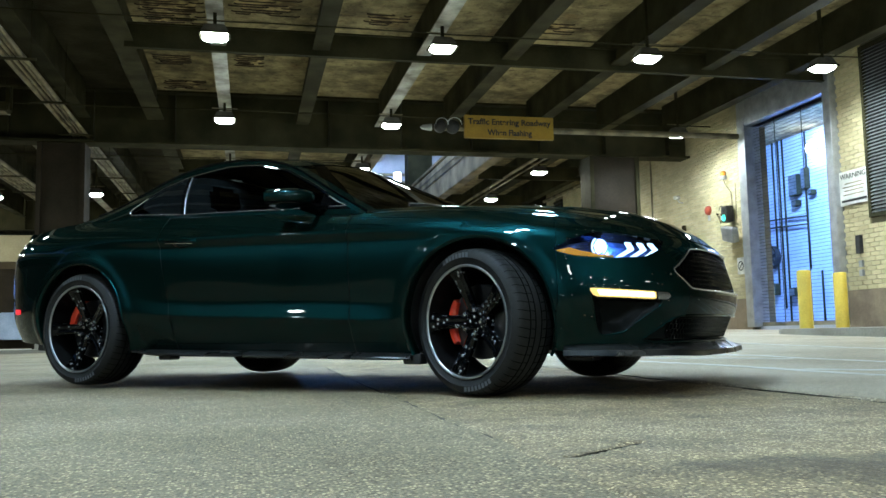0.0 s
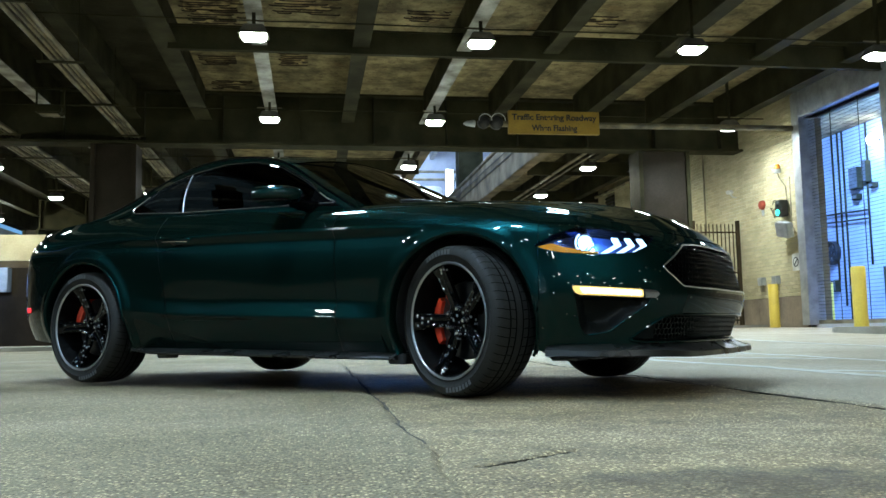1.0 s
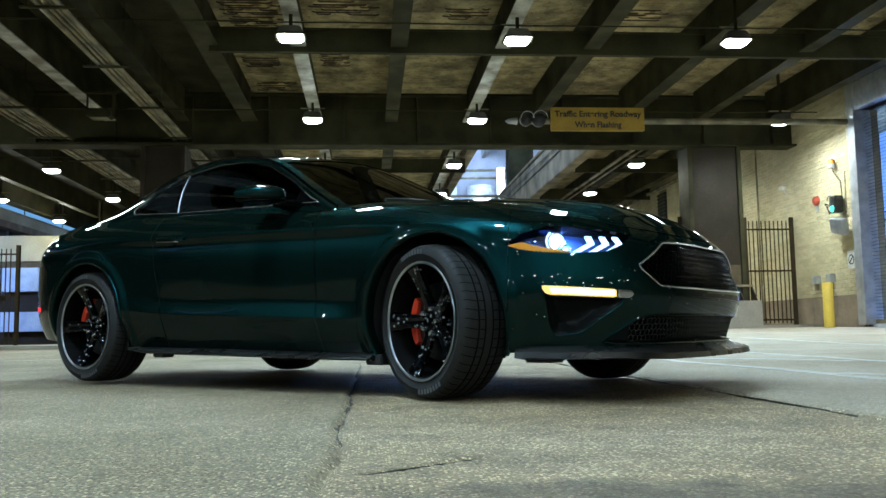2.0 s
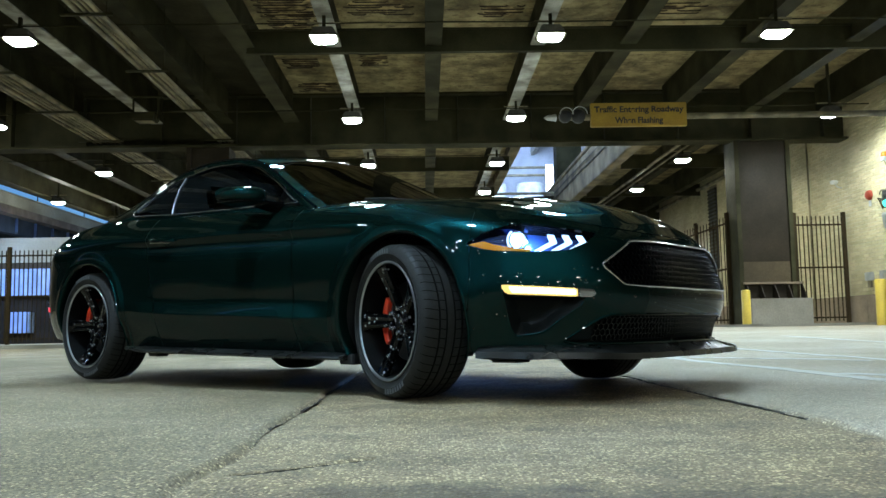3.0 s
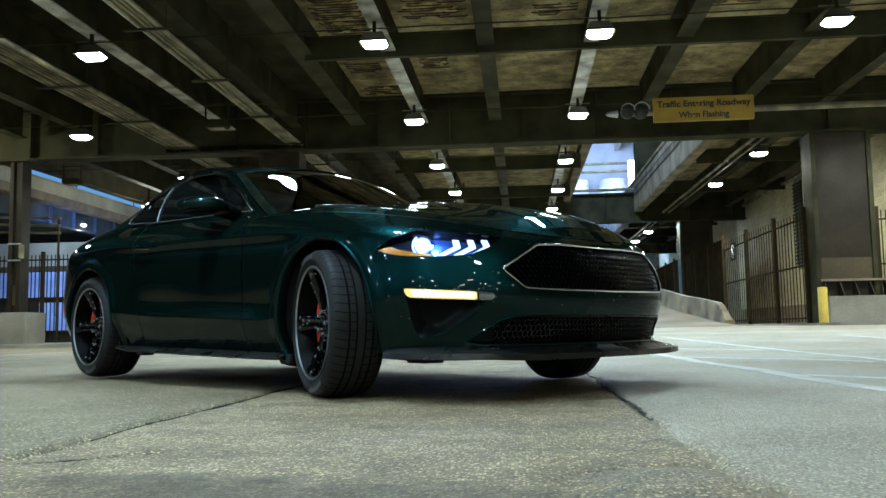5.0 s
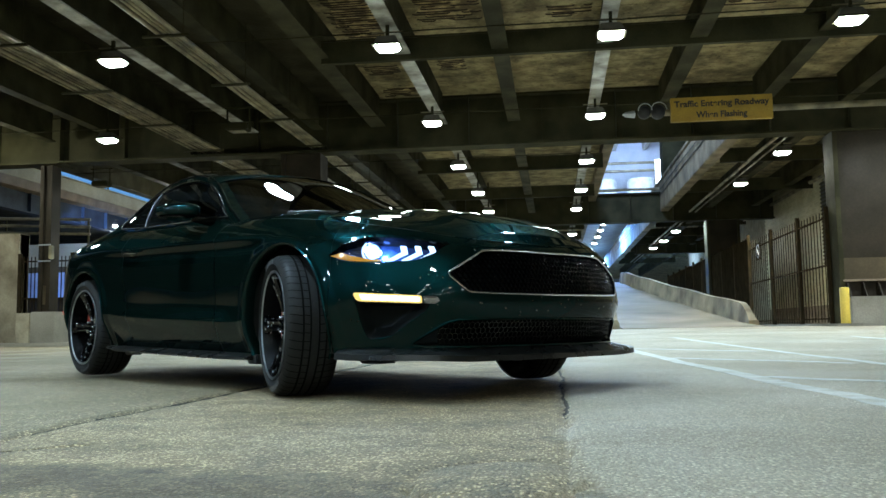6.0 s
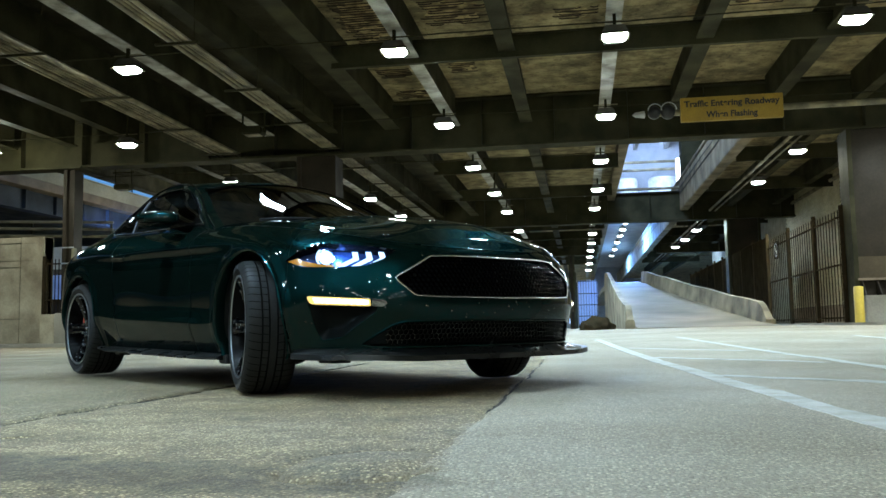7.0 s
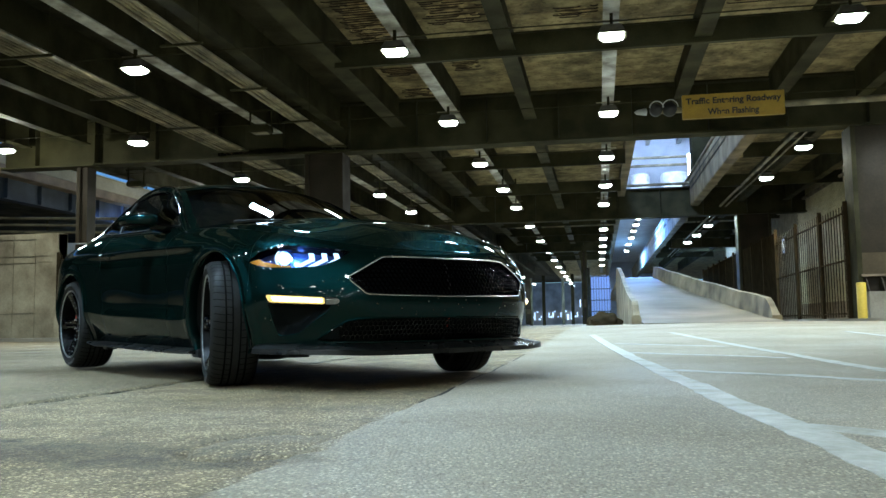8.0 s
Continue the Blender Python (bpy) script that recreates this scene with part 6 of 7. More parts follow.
def slab_columns(bm, poly, off, depth, sgn, n=26, m=4):
    """A thick piece that follows the curve of the nose, built in upright columns."""
    s0, s1 = min(p[0] for p in poly), max(p[0] for p in poly)
    tops = []
    for k in range(n + 1):
        s = s0 + (s1 - s0) * (0.004 + 0.992 * k / n)
        zs = []
        for (ax, az), (bx, bz) in zip(poly, poly[1:] + poly[:1]):
            if (ax - s) * (bx - s) <= 0 and ax != bx:
                zs.append(az + (bz - az) * (s - ax) / (bx - ax))
        lo, hi = min(zs), max(zs)
        col = []
        for j in range(m + 1):
            z = lo + (hi - lo) * j / m
            col.append([bm.verts.new((p[0], p[1] * sgn, p[2])) for p in (body_at(s, z, off), body_at(s, z, off - depth))])
        tops.append(col)
    for a, b in zip(tops, tops[1:]):
        for j in range(m):
            for q in (0, 1):
                bm.faces.new((a[j][q], a[j + 1][q], b[j + 1][q], b[j][q]))
        for j in (0, m):
            bm.faces.new((a[j][0], a[j][1], b[j][1], b[j][0]))
    for col in (tops[0], tops[-1]):
        for j in range(m):
            bm.faces.new((col[j][0], col[j + 1][0], col[j + 1][1], col[j][1]))


def build_lights(ob):
    for sgn in (1, -1):
        g, k = patch(LAMP, -0.055, 0.012, 0.02, both=False)
        g = [x * np.array([1, sgn, 1]) for x in g]
        bucket = part("headlamp", grid_mesh("b", g, None, k), M_BUCKET, ob, "dark headlamp with blue-white light bars")
        bm = B()
        rows = [[bm.verts.new((p[0], p[1] * sgn, p[2])) for p in outline(LAMP, o)] for o in (0.0, -0.06)]
        n = len(rows[0])
        for i in range(n):
            bm.faces.new((rows[0][i], rows[0][(i + 1) % n], rows[1][(i + 1) % n], rows[1][i]))
        part("bezel", bm, M_GLOSSBLACK, bucket)
        g, k = patch(LAMP, -0.002, 0.01, 0.0, both=False)
        g = [x * np.array([1, sgn, 1]) for x in g]
        cover = part("cover", grid_mesh("b", g, None, k), M_COVER, bucket, "clear plastic cover", smooth=True)
        cover.visible_shadow = False
        for i in range(3):
            d = i * 0.071
            bm = B()
            slab(bm, [(.885 - d, .627), (.850 - d, .629), (.786 - d, .663), (.800 - d, .698), (.830 - d, .700), (.816 - d, .667)], -0.014, 0.010, sgn)
            part("light_bar", bm, M_LED, bucket, "blue-white light bar")
        # projector: ring and lens facing forward
        c = body_at(0.965, .682, -0.04)
        c = Vector((c[0], c[1] * sgn, c[2]))
        bm = B()
        lathe(bm, [(0.0, 0.010), (0.016, 0.007), (0.028, -0.004), (0.030, -0.012)], "x", 24)
        part("projector", bm, M_PROJ, bucket, "lit projector lens", smooth=True, m=Matrix.Translation(c) @ pose(0, 0, 0, 0, 0, -38 * sgn))
        bm = B()
        lathe(bm, [(0.031, -0.02), (0.032, 0.022), (0.036, 0.026), (0.041, 0.022), (0.043, -0.02)], "x", 28)
        part("projector_ring", bm, M_TRIM, bucket, "bright ribbed projector ring", smooth=True, m=Matrix.Translation(c) @ pose(0, 0, 0, 0, 0, -38 * sgn))
        bm = B()
        tube(bm, [(0.02, 0.045 * math.cos(q) * sgn, 0.045 * math.sin(q)) for q in np.linspace(radians(125), radians(245), 14)], 0.0045, 8)
        part("halo", bm, M_HALO, bucket, "glowing white halo beside the projector", smooth=True, m=Matrix.Translation(c) @ pose(0, 0, 0, 0, 0, -38 * sgn))
        for i in range(5):
            z = .668 + i * 0.009
            bm = B()
            tube(bm, [Vector((p[0], p[1] * sgn, p[2])) for p in (body_at(s, z, -0.03) for s in np.linspace(1.01, 1.10 - i * .012, 6))], 0.0022, 6)
            part("lamp_fin", bm, M_SATIN, bucket)
        bm = B()
        slab_columns(bm, [(1.195, .655), (1.12, .668), (1.07, .652), (.97, .634), (.90, .628), (.90, .620), (1.05, .624), (1.13, .637)], -0.004, 0.012, sgn)
        part("amber_strip", bm, M_AMBER, bucket, "amber reflector strip")
        d = bpy.data.lights.new("headlamp_beam", "SPOT")
        d.energy, d.color, d.spot_size, d.spot_blend, d.shadow_soft_size = 120, (0.5, 0.72, 1.0), radians(75), 0.8, 0.03
        beam = new("headlamp_beam", d)
        p = body_at(0.80, .67, 0.03)
        beam.matrix_world = CAR_AT @ look((p[0], p[1] * sgn, p[2]), (p[0] + 5, p[1] * sgn, p[2] - 0.35))
        d = bpy.data.lights.new("headlamp_bulb", "POINT")
        d.energy, d.color, d.shadow_soft_size = 2.6, (0.22, 0.46, 1.0), 0.012
        p = body_at(0.905, .668, -0.022)
        new("headlamp_bulb", d).location = CAR_AT @ Vector((p[0], p[1] * sgn, p[2]))
        # running lamp in the bumper
        bm = B()
        slab_columns(bm, rounded([(1.05, .482), (.738, .464), (.738, .430), (1.02, .443), (1.045, .455)], 0.008), 0.004, 0.03, sgn)
        drl = part("running_lamp", bm, M_DRL, ob, "lit warm white running lamp")
        bm = B()
        slab_columns(bm, rounded([(1.02, .4745), (.746, .459), (.746, .437), (1.01, .449)], 0.006), 0.0055, 0.006, sgn)
        part("light_guide", bm, M_GUIDE, drl, "bright white light guide")
        for i in range(9):
            a, c = .762 + i * .028, .762 + i * .028 + .019
            up = .0545 * (a - .746)
            bm = B()
            slab_columns(bm, [(c, .456 + up), (a, .4545 + up), (a + .004, .4415 + up * .85), (c - .004, .443 + up * .85)], 0.0085, 0.004, sgn, 3, 2)
            part("led_cell", bm, M_CELL, drl)
        bm = B()
        slab_columns(bm, rounded([(.733, .464), (.672, .459), (.660, .442), (.68, .428), (.733, .430)], 0.008), 0.003, 0.03, sgn)
        part("indicator", bm, plain("clear_indicator", (0.3, 0.3, 0.31), 0.08, 0.85, 1.0), ob, "clear indicator lens", smooth=False)
        bm = B()
        slab_columns(bm, rounded([(1.06, .489), (.65, .468), (.645, .424), (1.03, .434)], 0.01), -0.006, 0.02, sgn)
        part("running_lamp_bezel", bm, M_GLOSSBLACK, ob)
        # red side marker and tail lamp
        bm = B()
        s = SK[14]
        slab_columns(bm, rounded([(s - .07, .475), (s + .05, .48), (s + .05, .445), (s - .07, .445)], 0.01), 0.003, 0.02, sgn)
        part("side_marker", bm, M_REDLENS, ob, "red rear side marker")
        bm = B()
        for i in range(3):
            s = SK[16] - 0.10 + i * 0.09
            slab(bm, [(s, .86), (s + .06, .86), (s + .06, .73), (s, .73)], 0.004, 0.03, sgn)
        part("tail_lamp", bm, plain("tail_lens", (0.25, 0.01, 0.01), 0.15, 0, 1.0), ob, "dark red tail lamp bars")


def build_side_details(ob, doors):
    for sgn, door in ((-1, doors[0]), (1, doors[1])):
        # door handle
        bm = B()
        pts = []
        for k in range(15):
            x = 0.715 + 0.24 * k / 14
            lift = 0.028 * math.sin(math.pi * min(1, max(0, k / 14))) ** 0.5
            z = 0.842 - 0.05 * (x - 0.7)
            pts.append((x, sgn * (side_y(x, z) + 0.004 + lift), z))
        tube(bm, pts, 0.011, 8, flat=(1.25, 0.7))
        part("handle", bm, M_PAINT, door, smooth=True)
        bm = B()
        tube(bm, [(p[0], p[1], p[2] - 0.017) for p in pts[1:-1]], 0.003, 6)
        part("handle_strip", bm, M_TRIM, door, "bright strip", smooth=True)
        bm = B()
        bmesh.ops.create_uvsphere(bm, u_segments=20, v_segments=10, radius=1)
        for v in bm.verts:
            v.co = Vector((0.835 + v.co.x * 0.085, sgn * (side_y(0.83, .83) - 0.012 + v.co.y * 0.016), 0.83 + v.co.z * 0.035))
        part("handle_recess", bm, M_PAINT, door, smooth=True)
        # mirror
        mir = mirror_body(sgn)
        mp = part("mirror", mir, M_PAINT, ob, "dark green door mirror", smooth=True)
        bm = B()
        tube(bm, [(1.76, sgn * 0.80, 0.95), (1.73, sgn * 0.87, 0.958), (1.70, sgn * 0.93, 0.972)], [0.03, 0.024, 0.022], 10, flat=(1.4, 0.6))
        part("mirror_arm", bm, M_GLOSSBLACK, mp, smooth=True)
        bm = B()
        g0 = []
        for k in range(24):
            q = 2 * math.pi * k / 24
            g0.append(bm.verts.new((1.567, sgn * (0.985 + 0.09 * math.copysign(abs(math.cos(q)) ** 0.6, math.cos(q))), 1.008 + 0.042 * math.copysign(abs(math.sin(q)) ** 0.6, math.sin(q)))))
        bm.faces.new(g0)
        part("mirror_glass", bm, plain("mirror_glass", (0.8, 0.8, 0.8), 0.02, 1.0), mp)
        bm = B()
        tube(bm, [(1.585 + 0.16 * math.sin(math.pi * k / 10) ** .5, sgn * (0.90 + 0.185 * k / 10), 0.972) for k in range(11)], 0.006, 6)
        part("mirror_strip", bm, M_GLOSSBLACK, mp)
        # sail panel ahead of the glass
        bm = B()
        vs = [bm.verts.new((x, sgn * (house_y(x, z) + 0.004), z)) for x, z in ((1.93, .948), (1.72, .962), (1.72, 1.055), (1.80, 1.01))]
        bm.faces.new(vs)
        part("mirror_sail", bm, M_GLOSSBLACK, door)
        bm = B()
        tube(bm, [(x, sgn * (side_y(x, 0.247) + 0.001), 0.247) for x in np.linspace(0.62, 2.27, 40)], 0.0028, 6)
        part("sill_seam", bm, M_PAINT, ob, smooth=True)
        # side skirt blade
        bm = B()
        rings = []
        for k in range(41):
            x = 2.34 - 1.86 * k / 40
            t = k / 40
            wide = 0.035 + 0.045 * smoothstep(0, 0.12, t)
            z = 0.163 + 0.022 * t
            y = 0.875
            flare = 0.015 * smoothstep(0.9, 1.0, t)
            rings.append([bm.verts.new((x, sgn * yy, zz)) for yy, zz in ((y - 0.12, z + 0.035), (y + 0.0, z + 0.032), (y + wide, z + 0.014 + flare), (y + wide + 0.006, z + 0.006 + flare), (y + wide, z - 0.002 + flare), (y - 0.12, z - 0.006))])
        for a, b in zip(rings, rings[1:]):
            for i in range(6):
                bm.faces.new((a[i], a[(i + 1) % 6], b[(i + 1) % 6], b[i]))
        bm.faces.new(rings[0])
        bm.faces.new(rings[-1][::-1])
        part("side_skirt", bm, M_SPLIT, ob, "satin black side skirt blade", smooth=True, angle=30)
        for x in (0.66, 2.33):
            bm = B()
            box(bm, x - 0.05, x + 0.05, sgn * 0.84 - 0.04, sgn * 0.84 + 0.04, 0.14 if x > 1 else 0.155, 0.19, 0.006)
            part("jacking_pad", bm, M_SATIN, ob)


def mirror_body(sgn):
    bm = B()
    bmesh.ops.create_uvsphere(bm, u_segments=32, v_segments=18, radius=1)
    for v in bm.verts:
        x, y, z = v.co
        sq = [math.copysign(abs(c) ** 0.7, c) for c in (x, y, z)]
        xx = sq[0] * (0.19 if sq[0] > 0 else 0.006)
        taper = 1 - 0.25 * max(0, sq[1])
        v.co = Vector((1.575 + xx * (1 - 0.25 * sq[1]), sgn * (0.985 + sq[1] * 0.108), 1.008 + sq[2] * 0.053 * taper + 0.012 * max(0, -sq[0])))
    return bm


def build_underbody(ob):
    bm = B()
    box(bm, 0.42, 2.3, -0.84, 0.84, 0.20, 0.26)
    box(bm, -0.95, 3.05, -0.52, 0.52, 0.20, 0.30)
    box(bm, 3.05, 3.45, -0.62, 0.62, 0.19, 0.24)
    box(bm, 0.46, 2.26, -0.86, 0.86, 0.26, 0.5)
    part("underbody", bm, M_BLACK, ob)
    bm = B()
    tube(bm, [(2.4, 0.1, 0.19), (1.0, 0.1, 0.18), (0.3, 0.25, 0.19), (-0.8, 0.5, 0.22)], 0.03, 8)
    part("exhaust", bm, M_DISC, ob, smooth=True)
    for x in (FRONT_X, 0.0):
        bm = B()
        tube(bm, [(x, -0.7, 0.33), (x, 0.7, 0.33)], 0.035, 8)
        part("axle", bm, M_BLACK, ob)


def build_cabin(ob):
    for sgn in (-1, 1):
        seat = B()
        box(seat, 0.85, 1.35, sgn * 0.37 - 0.25, sgn * 0.37 + 0.25, 0.42, 0.60, 0.06)
        st = part("seat", seat, M_SEAT, ob, "dark leather seat", smooth=True)
        bm = B()
        box(bm, -0.06, 0.06, -0.24, 0.24, 0, 0.58, 0.05)
        part("seat_back", bm, M_SEAT, st, smooth=True, m=pose(0.86, sgn * 0.37, 0.5, 0, -18, 0))
        bm = B()
        box(bm, -0.045, 0.045, -0.13, 0.13, 0, 0.17, 0.04)
        part("headrest", bm, M_SEAT, st, smooth=True, m=pose(0.66, sgn * 0.37, 1.07, 0, -12, 0))
    bm = B()
    box(bm, 1.72, 2.1, -0.76, 0.76, 0.6, 0.93, 0.06)
    part("dashboard", bm, M_CABIN, ob, smooth=True)
    bm = B()
    box(bm, 0.1, 2.0, -0.78, 0.78, 0.30, 0.42, 0.02)
    part("cabin_floor", bm, M_CABIN, ob)
    bm = B()
    box(bm, -0.5, 0.2, -0.66, 0.66, 0.42, 0.98, 0.05)
    part("rear_shelf", bm, M_CABIN, ob, smooth=True)
    bm = B()
    lathe(bm, [(0.165 + 0.014 * math.cos(q), 0.014 * math.sin(q)) for q in (2 * math.pi * k / 8 for k in range(9))], "x", 28)
    part("steering_wheel", bm, M_CABIN, ob, smooth=True, m=pose(1.62, 0.37, 0.86, 0, 22, 0))


def wheel_parts(w, sgn, front):
    """One wheel about its own hub, its outer face towards sgn * y."""
    R, half = WHEEL_R, 0.128 if front else 0.137
    rim = 0.266

    def L(profile, seg=72):
        b = B()
        lathe(b, [(r, h * sgn) for r, h in profile], "y", seg)
        return b
    tyre = part("tyre", L([(rim - .012, -half * .86), (rim + .012, -half * .95), (R - .045, -half * 1.02), (R - .016, -half * .94), (R - .004, -half * .80), (R, -half * .5), (R + .001, 0), (R, half * .5), (R - .004, half * .80), (R - .016, half * .94), (R - .045, half * 1.02), (rim + .03, half * 1.0), (rim + .010, half * .95), (rim - .004, half * .90), (rim - .012, half * .5)], 96), M_TYRE, w, "black low profile tyre", smooth=True, angle=60)
    # tread grooves and lateral cuts: dark strips on the tread, groove shade put into colour
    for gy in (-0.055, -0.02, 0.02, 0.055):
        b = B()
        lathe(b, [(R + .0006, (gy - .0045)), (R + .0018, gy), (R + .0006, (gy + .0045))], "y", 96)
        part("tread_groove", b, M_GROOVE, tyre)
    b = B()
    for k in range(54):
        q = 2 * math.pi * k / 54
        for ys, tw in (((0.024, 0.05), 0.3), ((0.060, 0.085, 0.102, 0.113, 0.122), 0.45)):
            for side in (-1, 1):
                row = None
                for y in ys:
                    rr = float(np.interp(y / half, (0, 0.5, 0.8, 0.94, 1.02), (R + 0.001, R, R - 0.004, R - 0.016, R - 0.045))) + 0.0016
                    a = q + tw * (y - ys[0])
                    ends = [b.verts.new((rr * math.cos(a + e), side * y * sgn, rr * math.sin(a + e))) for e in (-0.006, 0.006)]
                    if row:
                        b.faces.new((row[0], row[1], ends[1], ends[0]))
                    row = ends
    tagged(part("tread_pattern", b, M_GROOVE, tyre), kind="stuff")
    # raised marks on the side wall, as plain bars
    for a0 in (100, 285):
        for k in range(8):
            b = B()
            q0 = radians(a0 - 16 + k * 4.2)
            q1 = q0 + radians(3.0)
            vs = [b.verts.new((r * math.cos(q), sgn * (half * 1.012 + 0.001), r * math.sin(q))) for r, q in ((rim + .034, q0), (rim + .034, q1), (rim + .056, q1), (rim + .056, q0))]
            b.faces.new(vs)
            part("sidewall_mark", b, M_TYREMARK, tyre)
    part("rim_barrel", L([(rim - .0105, half * .945), (rim - .02, half * .6), (rim - .03, 0.0), (rim - .03, -half * .8)]), M_BARREL, w, smooth=True)
    part("rim_lip", L([(rim - .0115, half * .945), (rim - .0095, half * .965), (rim - .005, half * .985), (rim - .002, half * .988), (rim + .001, half * .975), (rim + .001, half * .94)]), M_MACHINED, w, "bright machined rim lip", smooth=True, angle=50)
    # five tapered spokes
    spokes = None
    for k in range(5):
        b = B()
        q = radians(108 + 72 * k)
        rows = []
        for i in range(9):
            t = i / 8
            r = 0.045 + (rim - 0.062) * t
            wd = 0.030 + 0.008 * t + 0.012 * max(0, t - 0.8) * 5
            y = half * (0.42 + 0.40 * t ** 1.5) + 0.004
            row = []
            for dx, dy in ((-1, -0.016), (-0.92, 0.0), (-0.5, 0.010), (0, 0.005), (0.5, 0.010), (0.92, 0.0), (1, -0.016), (0.7, -0.028), (-0.7, -0.028)):
                px, pz = r, dx * wd
                row.append(b.verts.new((px * math.cos(q) - pz * math.sin(q), sgn * (y + dy), px * math.sin(q) + pz * math.cos(q))))
            rows.append(row)
        for a, c in zip(rows, rows[1:]):
            for i in range(9):
                b.faces.new((a[i], a[(i + 1) % 9], c[(i + 1) % 9], c[i]))
        b.faces.new(rows[0])
        b.faces.new(rows[-1][::-1])
        part("spoke", b, M_WHEEL, w, smooth=True, angle=40)
    part("hub", L([(0.0, half * .50), (0.03, half * .50), (0.034, half * .44), (0.04, half * .43), (0.078, half * .44), (0.085, half * .3), (0.085, -half * .1)], 40), M_WHEEL, w, smooth=True, angle=40)
    for k in range(5):
        q = radians(144 + 72 * k)
        b = B()
        lathe(b, [(0.0, sgn * (half * .44 + .026)), (0.009, sgn * (half * .44 + .025)), (0.0115, sgn * (half * .44 + .014)), (0.0115, sgn * half * .3)], "y", 12, (0.057 * math.cos(q), 0, 0.057 * math.sin(q)))
        part("wheel_nut", b, M_NUT, w, "bright wheel nut", smooth=True)
    part("brake_disc", L([(0.09, half * .12), (0.175, half * .12), (0.178, half * .10), (0.178, -half * .12), (0.09, -half * .12)], 48), M_DISC, w, smooth=True, angle=30)


def build_wheels(ob):
    for x, front in ((FRONT_X, True), (0.0, False)):
        for sgn in (-1, 1):
            yaw = -STEER if front else 0
            w = new("wheel")
            w.parent = ob
            w.matrix_local = pose(x, sgn * (HUB_Y_F if front else HUB_Y_R), 0.343, 0, 0, yaw)
            wheel_parts(w, sgn, front)
            # caliper at the rear edge of the disc in front, at the front edge behind
            b = B()
            rows = []
            mid = 180 if front else 150
            for k in range(13):
                q = radians(mid - 34 + 68 * k / 12)
                ease = 0.006 * math.sin(math.pi * k / 12)
                rows.append([b.verts.new((r * math.cos(q), sgn * y, r * math.sin(q))) for r, y in ((0.164 - ease, -0.05), (0.164 - ease, 0.034), (0.172, 0.040), (0.192 + ease, 0.038), (0.196 + ease, 0.02), (0.196 + ease, -0.05))])
            for a, c in zip(rows, rows[1:]):
                for i in range(6):
                    b.faces.new((a[i], a[(i + 1) % 6], c[(i + 1) % 6], c[i]))
            b.faces.new(rows[0])
            b.faces.new(rows[-1][::-1])
            part("caliper", b, M_CALIPER, w, "red brake caliper", smooth=True, angle=40)


STEER = 18
HEADING = -41.2
CAR_AT = pose(-0.446, 6.416, 0.018, 0, 0, HEADING) @ pose(0, 0, 0, 0, 0.45, 0)
build_car()


# ---- fixtures of the east wall ----
def wall_thing(name, label, category, y, z, x=WX, group=""):
    return thing(name, label, category, pose(x, y, z), group)


